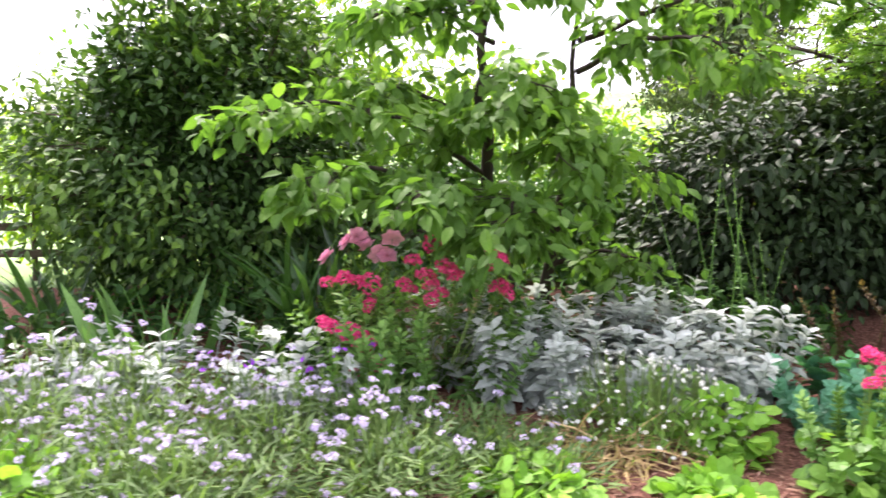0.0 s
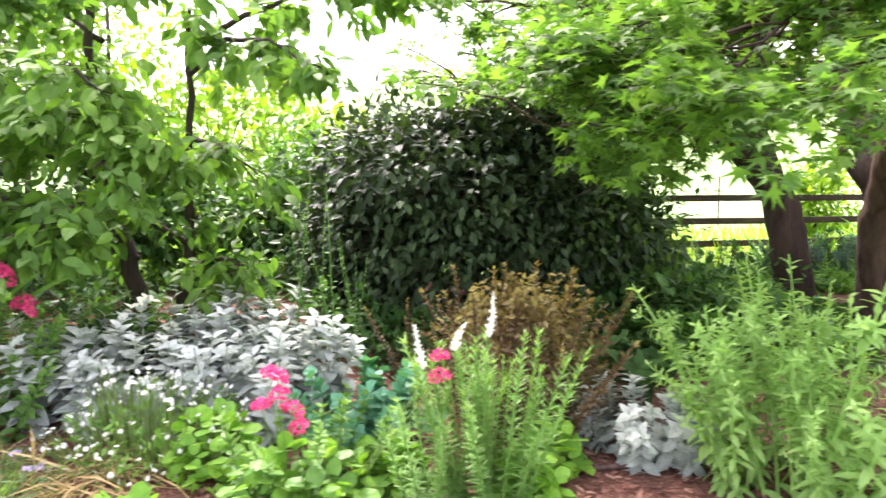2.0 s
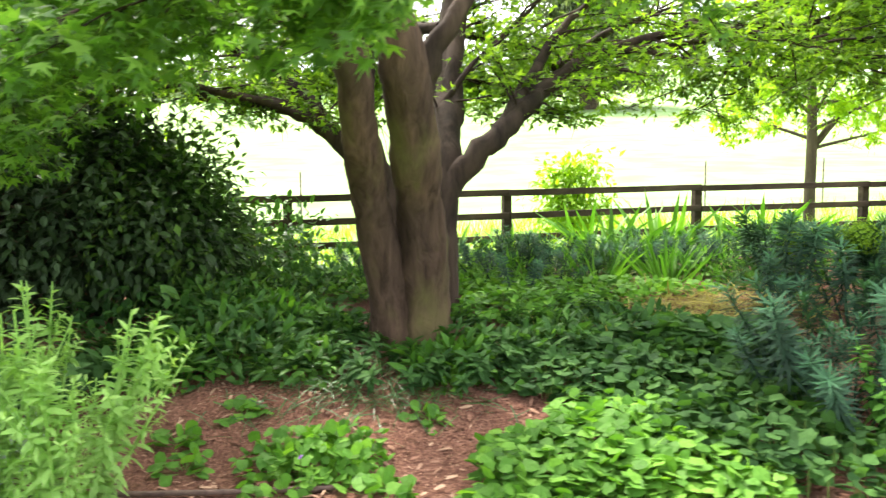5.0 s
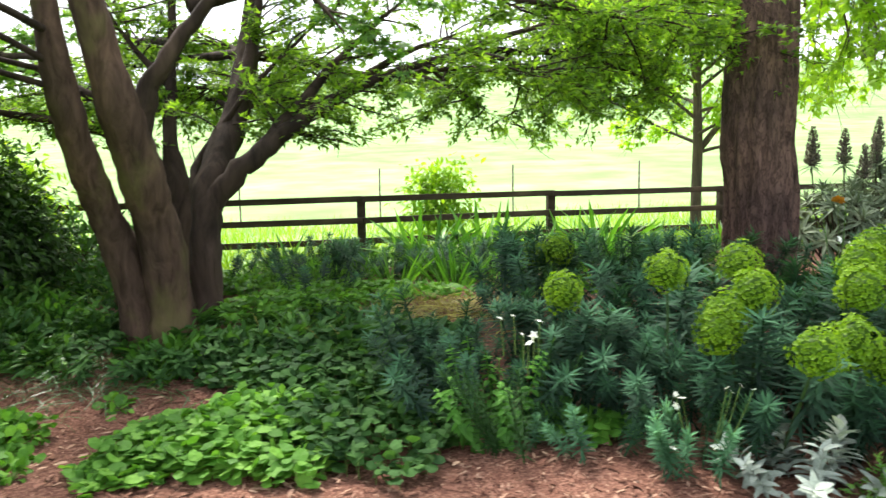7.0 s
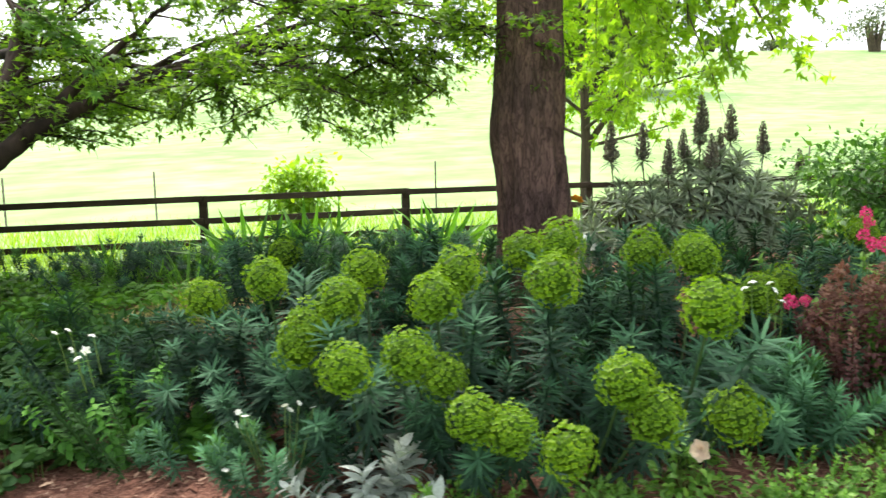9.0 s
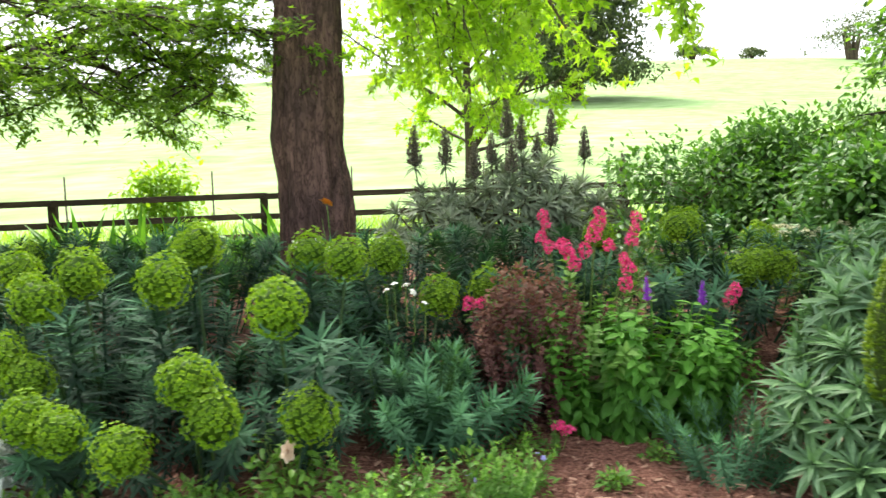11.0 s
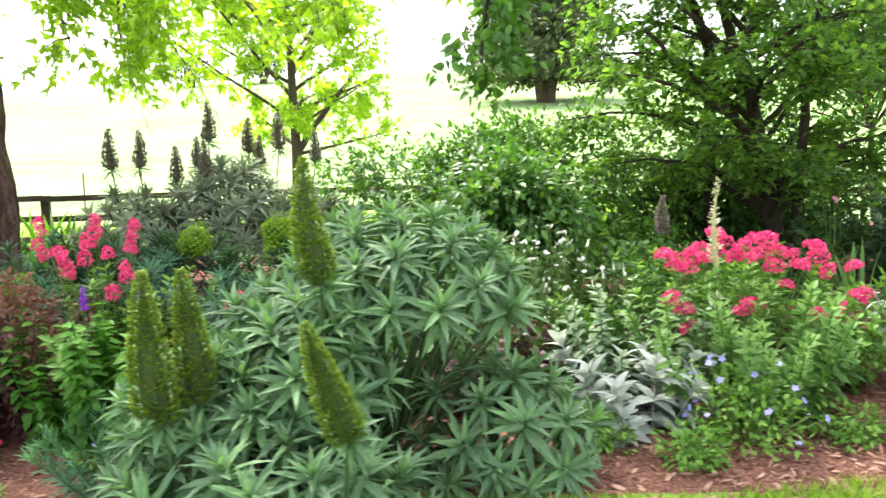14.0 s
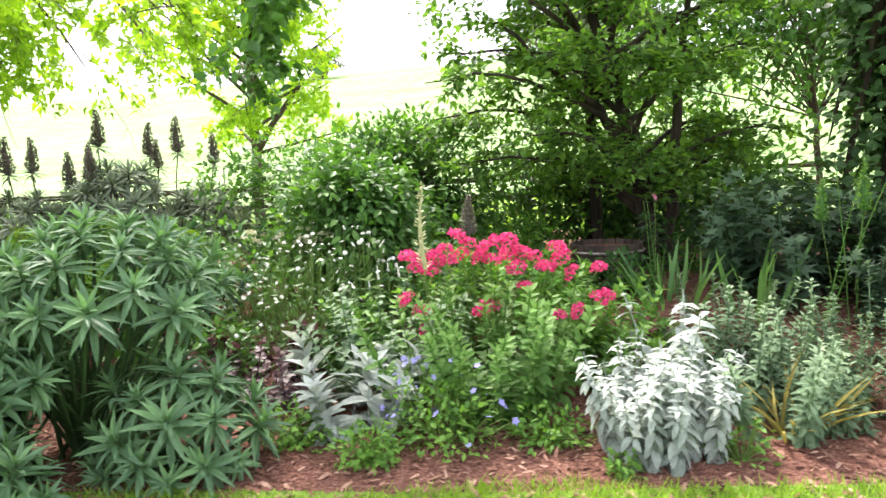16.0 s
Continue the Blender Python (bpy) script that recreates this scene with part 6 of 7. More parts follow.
clump("hellebore", "shaded clump of dark green leaves behind the bronze bush", "leafy plant", (3.15, 4.0), 26, 0.3, V_HELL, (0.9, 1.3), 1097, 0.8)
for i, (x, y, r, h) in enumerate(((1.1, 2.9, 0.2, 0.26), (2.58, 2.85, 0.14, 0.22), (0.2, 2.35, 0.25, 0.1), (0.9, 2.35, 0.18, 0.08), (1.9, 2.75, 0.16, 0.22), (2.45, 2.6, 0.15, 0.18), (-1.6, 1.95, 0.3, 0.2), (-2.3, 2.05, 0.4, 0.2))):
    mound("lobed_leaf_plant", "small mound of fresh lime-green lobed leaves", "leafy plant", (x, y), 170, (r, r, h), L_HEART, (0.05, 0.085), M_LIMEMOUND, 1100 + i, "lime mounds")

# white spires
root = clump("white_lupin", "feathery light green plant with white flower spires", "flowering plant", (2.28, 2.52), 34, 0.14, V_LUPIN, (0.7, 1.0), 1110, 0.35)
on_stalks(np.random.default_rng(1111), root, "flower_spike", V_WHITESPIKE, local(root, [(2.27, 2.3, 0.72), (2.15, 2.32, 0.67), (2.04, 2.32, 0.6)]), (0.6, 0.75), tilt=0.3)
clump("white_lupin", "feathery light green plant with white flower spires", "flowering plant", (2.08, 2.45), 10, 0.1, V_LUPIN, (0.6, 0.85), 1112, 0.35)
twiggy("bronze_shrub", "upright shrub with bronze and olive-yellow leaves", (2.5, 3.28), V_BRONZE, 36, (0.45, 0.36, 0.7), 3600, (0.03, 0.055), M_BRONZE, 1113, (0.6, 1.1))
clump("bronze_shrub", "dark-stemmed bronze shrub with sparse leaves", "shrub", (2.1, 3.7), 6, 0.14, V_BRONZE, (0.5, 0.72), 1114, 0.4)
clump("tall_pale_perennial", "tall clump of pale green leafy upright stems", "tall plant", (3.62, 2.6), 62, 0.37, V_TALL, (0.42, 0.98), 1115, 0.26)

blades("iris_clump", "clump of broad grey-green sword-shaped iris leaves", "iris", (-1.95, 3.65), 22, 0.3, (0.45, 0.7), L_BLADE, M_BLADE, 1120, 0.7, 1.6)
blades("strap_leaf_clump", "dark green arching strap-leaved clump", "leafy plant", (-1.15, 4.35), 70, 0.3, (0.5, 0.8), L_STRAP, M_STRAPD, 1121, 0.6, 1.2)
blades("strap_leaf_clump", "dark green arching strap-leaved clump", "leafy plant", (-2.9, 4.2), 40, 0.3, (0.45, 0.7), L_STRAP, M_STRAPD, 1122, 0.6, 1.2)
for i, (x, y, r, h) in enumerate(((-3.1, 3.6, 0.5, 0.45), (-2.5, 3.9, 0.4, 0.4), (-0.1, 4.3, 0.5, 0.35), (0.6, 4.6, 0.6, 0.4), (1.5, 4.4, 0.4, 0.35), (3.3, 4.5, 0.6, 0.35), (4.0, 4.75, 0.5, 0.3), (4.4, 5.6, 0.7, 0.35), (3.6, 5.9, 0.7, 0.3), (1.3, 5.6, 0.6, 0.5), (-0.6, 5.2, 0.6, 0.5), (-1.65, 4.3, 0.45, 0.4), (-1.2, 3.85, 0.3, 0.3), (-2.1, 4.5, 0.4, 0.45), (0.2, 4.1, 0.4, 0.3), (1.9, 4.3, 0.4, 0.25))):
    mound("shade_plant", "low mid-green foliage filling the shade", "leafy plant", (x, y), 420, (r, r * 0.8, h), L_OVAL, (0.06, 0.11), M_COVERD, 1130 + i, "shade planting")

# ---- bed: under the maple ----
mound("geranium_plant", "low round mound of soft green geranium leaves", "leafy plant", (4.77, 3.18), 520, (0.34, 0.28, 0.15), L_HEART, (0.04, 0.065), M_COVER, 1150)
root = clump("geranium_plant", "young geranium sprig with one magenta flower", "flowering plant", (4.74, 2.98), 4, 0.06, V_HERB, (0.5, 0.7), 1149, 0.6)
on_stalks(np.random.default_rng(1148), root, "flower", [F_PURPLE], [(0.0, -0.03, 0.17)], (0.03, 0.034), tilt=0.6)
for i, (x, y) in enumerate(((5.05, 2.9), (4.3, 3.7), (5.3, 3.65), (4.15, 3.2), (4.05, 3.45), (5.15, 2.75))):
    mound("lobed_leaf_plant", "tiny sprig of lime-green leaves on bare mulch", "leafy plant", (x, y), 26, (0.12, 0.12, 0.06), L_HEART, (0.05, 0.08), M_COVER, 1151 + i, "lime mounds")


def cover(at, k, r, h, mat, size, leaf, seed, label):
    """A flat spread of broad overlapping leaves."""
    rng = np.random.default_rng(seed)
    root = thing("ground_cover", label, "ground cover", (at[0], at[1], gz(*at)), "ground cover")
    a, q = rng.uniform(0, 6.28, k), np.sqrt(rng.random(k))
    edge = 1 + 0.18 * np.sin(a * 3 + seed) + 0.1 * np.sin(a * 7 + seed * 2)
    x, y = r[0] * q * edge * np.cos(a), r[1] * q * edge * np.sin(a)
    z = ground_z(at[0] + x, at[1] + y) - gz(*at) + h * (0.25 + 0.75 * rng.random(k)) * (1 - 0.5 * q ** 2)
    d = rand_dir(rng, k) * (1, 1, 0.2)
    b = Bag().leaves(leaf, np.stack([x, y, z], -1), d, UP + rng.normal(0, 0.5, (k, 3)), rng.uniform(size[0], size[1], k))
    part("foliage", b, mat, root)
    s = Bag()
    for i in range(0, k, 6):
        s.tube(np.array([(x[i], y[i], z[i] - h - 0.02), (x[i], y[i], z[i])]), 0.003, 3, cap=False)
    part("stalk_tangle", s, M_STEM, root)


cover((6.17, 3.1), 1750, (0.62, 0.52), 0.2, M_COVER, (0.05, 0.085), L_HEART, 1160, "spreading lime-green heart-leaved ground cover")
# same cover in a darker leaf colour that stands in for the maple's shade
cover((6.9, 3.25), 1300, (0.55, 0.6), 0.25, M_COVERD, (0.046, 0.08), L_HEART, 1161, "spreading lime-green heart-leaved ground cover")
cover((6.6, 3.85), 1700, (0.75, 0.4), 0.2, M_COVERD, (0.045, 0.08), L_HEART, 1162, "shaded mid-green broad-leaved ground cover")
cover((5.75, 2.72), 200, (0.28, 0.18), 0.08, M_COVER, (0.05, 0.085), L_HEART, 1163, "spreading lime-green heart-leaved ground cover")
cover((6.5, 5.6), 1755, (0.95, 0.5), 0.16, M_COVER, (0.036, 0.066), L_HEART, 1164, "yellow-green carpet of leaves behind the maple")
cover((6.0, 5.0), 1215, (0.6, 0.35), 0.16, M_COVER, (0.036, 0.066), L_HEART, 1165, "yellow-green carpet of leaves under the maple")
cover((5.6, 6.25), 1300, (0.7, 0.5), 0.16, M_COVER, (0.036, 0.066), L_HEART, 1168, "yellow-green carpet of leaves behind the maple")
cover((4.4, 6.7), 1000, (0.8, 0.45), 0.18, M_COVERM, (0.036, 0.066), L_HEART, 1169, "green carpet of leaves behind the maple")
cover((4.2, 5.9), 945, (0.8, 0.45), 0.18, M_COVER, (0.036, 0.066), L_HEART, 1166, "yellow-green carpet of leaves behind the maple")
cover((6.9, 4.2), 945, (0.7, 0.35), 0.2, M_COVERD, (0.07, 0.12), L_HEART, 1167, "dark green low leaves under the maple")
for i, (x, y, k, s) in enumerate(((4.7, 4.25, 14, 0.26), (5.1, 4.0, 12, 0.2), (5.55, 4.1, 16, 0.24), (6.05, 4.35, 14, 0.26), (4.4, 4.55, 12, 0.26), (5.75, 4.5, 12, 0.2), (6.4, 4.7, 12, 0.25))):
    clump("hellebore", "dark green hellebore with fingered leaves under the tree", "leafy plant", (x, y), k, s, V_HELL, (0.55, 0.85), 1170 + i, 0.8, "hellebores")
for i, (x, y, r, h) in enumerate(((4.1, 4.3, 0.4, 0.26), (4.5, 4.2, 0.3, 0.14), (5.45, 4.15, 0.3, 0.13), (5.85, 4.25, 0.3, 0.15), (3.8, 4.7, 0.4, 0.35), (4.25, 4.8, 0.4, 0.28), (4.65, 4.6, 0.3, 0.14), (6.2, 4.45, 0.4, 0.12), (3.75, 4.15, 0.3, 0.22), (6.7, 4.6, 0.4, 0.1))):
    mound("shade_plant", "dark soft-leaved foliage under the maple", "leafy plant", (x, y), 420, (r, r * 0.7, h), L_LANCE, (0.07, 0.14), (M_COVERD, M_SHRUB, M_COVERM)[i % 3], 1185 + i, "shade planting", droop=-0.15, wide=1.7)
straw((5.0, 4.0), 700, 0.4, (0.12, 0.3), 1180, M_STRAPD, "thin dark grass among the hellebores")
for i, (x, y, k) in enumerate(((6.8, 6.25, 20), (7.38, 6.1, 36), (8.75, 5.6, 14), (9.15, 5.2, 10), (10.6, 4.9, 12))):
    blades("iris_clump", "clump of upright green sword-shaped leaves", "iris", (x, y), k, 0.16, (0.34, 0.52), L_BLADE, M_STRAP, 1190 + i, 0.9, 0.75, "back irises")
for i, (x, y, k) in enumerate(((7.1, 7.35, 60), (7.75, 7.55, 60), (6.3, 7.4, 50), (9.1, 7.95, 60), (9.6, 8.05, 50), (8.4, 7.75, 40), (5.6, 7.3, 40), (10.6, 7.9, 40), (3.4, 7.0, 40), (12.6, 8.2, 40))):
    blades("agapanthus_clump", "bright green arching strap-leaved clump along the fence", "leafy plant", (x, y), int(k * 0.9), 0.2, (0.5, 0.8) if k == 60 else (0.34, 0.56), L_STRAP, M_STRAP, 1200 + i, 0.9, 1.3, "fence agapanthus")
for i, (x, y, k) in enumerate(((5.9, 6.9, 18), (6.6, 7.0, 20), (7.6, 6.9, 20), (8.3, 6.8, 20), (9.0, 6.7, 20), (9.6, 6.4, 18), (10.6, 6.2, 16), (4.9, 6.9, 14), (6.1, 5.9, 8), (6.0, 6.5, 10))):
    clump("spurge_plant", "dark blue-green spurge without flower heads", "spurge", (x, y), int(k * 1.3), 0.4, V_EUPH, (0.6, 0.95), 1210 + i, 0.85, "spurges")

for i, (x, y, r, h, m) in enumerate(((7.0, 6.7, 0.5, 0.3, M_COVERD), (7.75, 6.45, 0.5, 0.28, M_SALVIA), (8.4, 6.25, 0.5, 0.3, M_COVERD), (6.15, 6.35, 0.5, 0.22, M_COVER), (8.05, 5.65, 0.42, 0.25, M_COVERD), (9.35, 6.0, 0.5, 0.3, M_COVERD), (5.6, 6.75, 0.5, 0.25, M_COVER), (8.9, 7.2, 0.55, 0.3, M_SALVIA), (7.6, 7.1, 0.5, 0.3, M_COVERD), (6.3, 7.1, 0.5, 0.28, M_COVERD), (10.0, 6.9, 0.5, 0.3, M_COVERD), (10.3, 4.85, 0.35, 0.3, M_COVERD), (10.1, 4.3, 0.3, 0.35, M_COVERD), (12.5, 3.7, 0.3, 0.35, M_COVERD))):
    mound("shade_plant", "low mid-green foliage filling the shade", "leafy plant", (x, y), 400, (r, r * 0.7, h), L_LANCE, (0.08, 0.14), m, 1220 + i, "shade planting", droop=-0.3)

# ---- bed: the spurges ----
HEADS = [(9.42, 2.26, 0.49), (9.56, 2.22, 0.45), (9.78, 2.25, 0.35), (9.16, 2.52, 0.66), (9.3, 2.49, 0.59), (8.92, 2.34, 0.67), (10.02, 2.34, 0.59), (10.12, 2.3, 0.46), (9.79, 2.73, 0.93), (9.86, 3.01, 1.07), (9.37, 2.85, 0.96), (9.27, 2.65, 0.88), (8.9, 3.15, 0.95), (8.84, 2.8, 0.86), (10.33, 3.3, 0.98),
         (10.7, 3.7, 0.92), (8.65, 2.76, 0.67), (8.7, 2.8, 0.74), (8.0, 3.37, 0.78), (8.46, 2.95, 0.95), (9.71, 3.31, 1.0), (10.37, 2.4, 0.86), (10.55, 3.13, 0.97), (10.99, 3.48, 0.71), (11.26, 3.81, 0.69), (10.47, 2.41, 0.42), (12.7, 4.6, 0.98), (12.6, 4.5, 0.96), (12.95, 4.0, 0.76), (12.85, 4.0, 0.72), (13.05, 4.0, 0.74),
         (8.15, 4.6, 0.88), (12.06, 4.45, 0.92), (13.2, 4.6, 0.85), (8.05, 5.2, 0.8)]
SPURGES = [(8.0, 3.5, 22), (8.55, 3.3, 26), (8.95, 3.05, 28), (9.4, 2.98, 30), (9.85, 2.98, 28), (10.3, 3.15, 26), (10.75, 3.35, 24), (8.3, 3.75, 22), (8.9, 3.7, 26), (9.5, 3.7, 26), (10.1, 3.75, 26), (10.7, 3.9, 24), (11.3, 3.9, 24), (12.3, 4.2, 22), (12.8, 4.2, 20), (11.8, 4.3, 20), (8.2, 4.5, 22), (8.8, 4.5, 22), (9.3, 4.6, 20), (7.5, 3.55, 14), (7.9, 5.0, 14), (10.8, 4.6, 20), (11.5, 4.7, 20), (13.2, 4.5, 14), (9.0, 5.1, 12)]


def build_spurges():
    rng = np.random.default_rng(1300)
    left = list(HEADS)
    for i, (x, y, k) in enumerate(SPURGES):
        g = gz(x, y)
        mine = [h for h in left if math.hypot(h[0] - x, (h[1] - y) * 0.8) == min(math.hypot(h[0] - a, (h[1] - b) * 0.8) for a, b, _ in SPURGES)]
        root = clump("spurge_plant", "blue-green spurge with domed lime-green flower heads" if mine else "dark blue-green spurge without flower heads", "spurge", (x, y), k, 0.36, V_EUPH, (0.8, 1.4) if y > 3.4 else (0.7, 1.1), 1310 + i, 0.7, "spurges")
        if mine:
            b = Bag()
            for h in mine:
                p = np.array(h) - (x, y, g - 0.01)
                foot = np.array((p[0] * 0.4, p[1] * 0.4, 0))
                b.tube(sway(rng, foot, p, 6, 0.04), np.linspace(0.009, 0.006, 6), 5, cap=False)
            part("stalk_tangle", b, M_STEMD, root)
            for h in mine:
                p = np.array(h) - (x, y, g - 0.01)
                axis = unit(np.array((p[0] * 0.4, p[1] * 0.4 - 0.15, 0.8)) + rng.normal(0, 0.12, 3))
                s = rng.uniform(0.88, 1.05)
                foot = np.array((p[0] * 0.4, p[1] * 0.4, 0.0))
                way = p - foot
                stem_pose = turned(foot, unit(way), rng.uniform(0, 6), max(0.3, np.linalg.norm(way) - 0.07) / 0.52)
                stem = part("leafy_stem", V_EUPH[rng.integers(5)], None, root, m=stem_pose)
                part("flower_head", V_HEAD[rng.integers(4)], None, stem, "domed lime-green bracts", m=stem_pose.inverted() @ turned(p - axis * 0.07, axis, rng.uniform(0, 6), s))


build_spurges()
clump("blue_spurge", "low rounded blue-green spurge", "spurge", (10.96, 3.15), 50, 0.28, V_EUPHG, (0.75, 1.1), 1350, 0.8)
clump("blue_spurge", "low blue-green spurge shoots at the bed's edge", "spurge", (8.1, 3.0), 10, 0.22, V_EUPHG, (0.5, 0.75), 1351, 0.6)
clump("blue_spurge", "low blue-green spurge shoots at the bed's edge", "spurge", (7.7, 3.1), 10, 0.2, V_EUPHG, (0.45, 0.7), 1352, 0.6)
clump("blue_spurge", "shaded blue-green spurge beside the ground cover", "spurge", (7.3, 3.65), 22, 0.28, V_EUPH, (0.7, 1.0), 1353, 0.5)
clump("blue_spurge", "low tuft of grey-green needle leaves", "spurge", (12.28, 2.72), 30, 0.2, V_LAV, (0.9, 1.35), 1354, 0.8)
clump("leafy_perennial", "upright leafy green shoots between the spurges", "leafy plant", (7.6, 3.15), 10, 0.16, V_SALVIA, (0.6, 0.95), 1355, 0.4)
cover((8.0, 3.2), 297, (0.4, 0.15), 0.18, M_SALVIA, (0.06, 0.1), L_HEART, 1356, "small green leaves at the bed's edge")

root = clump("white_wallflower", "grey-green plant with a few white-lilac flowers", "flowering plant", (8.55, 2.7), 14, 0.2, V_EUPHG, (0.6, 0.85), 1360, 0.5)
on_stalks(np.random.default_rng(1361), root, "flower", [F_WHITE], local(root, [(8.4, 2.6, 0.42), (8.43, 2.6, 0.4), (8.62, 2.55, 0.46), (8.64, 2.55, 0.44), (8.68, 2.55, 0.47), (8.4, 2.58, 0.37), (8.74, 2.55, 0.45), (8.36, 2.5, 0.2)]), (0.03, 0.045), tilt=0.7)
root = clump("white_lily_plant", "olive leafy plant with open white star flowers", "flowering plant", (7.75, 3.1), 16, 0.2, V_LILY, (0.6, 0.95), 1362, 0.5)
on_stalks(np.random.default_rng(1363), root, "flower", [F_STAR], local(root, [(7.7, 2.6, 0.72), (7.75, 2.6, 0.71), (7.6, 2.65, 0.79), (7.66, 2.65, 0.8), (7.78, 2.62, 0.78), (7.72, 2.58, 0.69)]), (0.034, 0.05), tilt=0.8, spread=0.9, low=0.75)
root = clump("white_lily_plant", "dark leafy plant with open white star flowers", "flowering plant", (10.85, 3.1), 8, 0.15, V_LILY, (0.6, 0.8), 1364, 0.4)
on_stalks(np.random.default_rng(1365), root, "flower", [F_STAR], local(root, [(10.78, 3.05, 0.86), (10.84, 3.0, 0.86), (10.88, 3.0, 0.82), (10.74, 3.05, 0.83), (10.93, 3.05, 0.76)]), (0.042, 0.058), tilt=0.8, spread=0.9, low=0.75)
root = clump("white_lily_plant", "dark leafy plant with small white flowers near the trunk", "flowering plant", (10.15, 4.4), 8, 0.15, V_LILY, (0.6, 0.8), 1366, 0.4)
on_stalks(np.random.default_rng(1367), root, "flower", [F_STAR], local(root, [(10.05, 4.3, 0.95), (10.12, 4.3, 0.92), (10.2, 4.3, 0.97), (10.25, 4.35, 0.9)]), (0.05, 0.07), tilt=0.8, spread=0.9, low=0.75)

for i, (x, y, r, h) in enumerate(((11.2, 2.55, 0.26, 0.22), (10.75, 2.45, 0.22, 0.13), (9.95, 2.5, 0.18, 0.12), (9.35, 2.35, 0.25, 0.14), (11.38, 3.0, 0.1, 0.12), (11.75, 2.6, 0.08, 0.08), (12.0, 2.9, 0.08, 0.08), (14.4, 3.02, 0.18, 0.2), (14.78, 2.8, 0.16, 0.18), (15.62, 3.02, 0.19, 0.17), (16.42, 2.75, 0.14, 0.2), (15.9, 2.62, 0.08, 0.12))):
    mound("green_herb", "low fresh green herb growing from the mulch", "herb", (x, y), 420 if r > 0.15 else 90, (r, r * 0.8, h), L_SMALL, (0.03, 0.05), M_HERB, 1370 + i, "edge herbs", fill=0.9)
    if r > 0.2:
        clump("green_herb", "sprig of a low fresh green herb", "herb", (x + 0.02, y), 12, r * 0.7, V_HERB, (0.7, 1.1), 1385 + i, 0.6, "edge herbs")
for i, (x, y) in enumerate(((11.4, 2.6), (11.1, 2.4), (12.1, 2.85))):
    root = clump("small_violet_plant", "tiny plant with one violet-blue flower", "flowering plant", (x, y), 3, 0.04, V_HERB, (0.5, 0.6), 1400 + i, 0.4)
    on_stalks(np.random.default_rng(1403 + i), root, "flower", [F_BLUE], [(0, -0.02, 0.17), (0.03, 0, 0.14)], (0.03, 0.035), tilt=0.8)

# ---- bed: maroon bush, salvia and echiums ----
twiggy("maroon_shrub", "dense upright maroon-leaved shrub", (11.44, 3.34), V_MAROON, 26, (0.3, 0.28, 0.74), 3400, (0.028, 0.05), M_MAROON, 1410, (0.6, 0.95))
valerian((11.8, 3.85), [(11.58, 3.5, 1.07), (11.55, 3.5, 1.0), (11.6, 3.48, 0.95), (11.68, 3.5, 0.95), (11.7, 3.48, 0.9), (11.85, 3.5, 1.06), (11.83, 3.48, 1.0), (11.8, 3.5, 0.92), (12.06, 3.5, 1.03), (12.04, 3.5, 0.97), (12.0, 3.5, 0.87), (12.02, 3.48, 0.82), (11.92, 3.5, 0.94), (12.6, 3.5, 0.67), (12.56, 3.48, 0.64), (11.15, 3.45, 0.65), (11.2, 3.42, 0.67), (11.98, 3.4, 0.75), (11.56, 3.5, 1.12), (11.87, 3.5, 1.12), (12.07, 3.5, 1.09), (11.72, 3.46, 0.85)],
         34, 0.36, 1411, "tall valerian with stacked crimson-pink flower clusters", V_PINKTALL, (0.62, 1.0), (0.9, 1.4))
root = clump("leafy_salvia", "bushy mid-green salvia with drooping pointed leaves", "leafy plant", (11.9, 3.3), 40, 0.24, V_SALVIA, (0.7, 1.2), 1412, 0.22, oval=(1.2, 0.8))
clump("leafy_salvia", "bushy mid-green salvia with drooping pointed leaves", "leafy plant", (12.28, 3.22), 26, 0.13, V_SALVIA, (0.75, 1.0), 1413, 0.35)
on_stalks(np.random.default_rng(1414), root, "flower_spike", V_PURPLESPIKE, local(root, [(12.0, 3.05, 0.73), (12.27, 3.05, 0.7)]), (0.9, 1.1), tilt=0.05)
root = clump("red_valerian", "low valerian sprig with one red cluster", "flowering plant", (11.55, 2.98), 3, 0.05, V_VALER, (0.3, 0.4), 1415, 0.5)
on_stalks(np.random.default_rng(1416), root, "bloom", V_PINK, [(0.0, -0.05, 0.16), (0.04, -0.06, 0.14)], (0.6, 0.8))


def dome_points(rng, centre, radii, gap, low=-0.1):
    """Well spaced places on a dome, with the ways out."""
    got, outs = [], []
    for d in rand_dir(rng, 1500):
        if d[2] < low:
            continue
        p = np.asarray(centre) + d * np.asarray(radii) * rng.uniform(0.88, 1.04)
        if all(np.linalg.norm(p - q) > gap for q in got):
            got.append(p)
            outs.append(unit(d / np.asarray(radii)))
    return got, outs


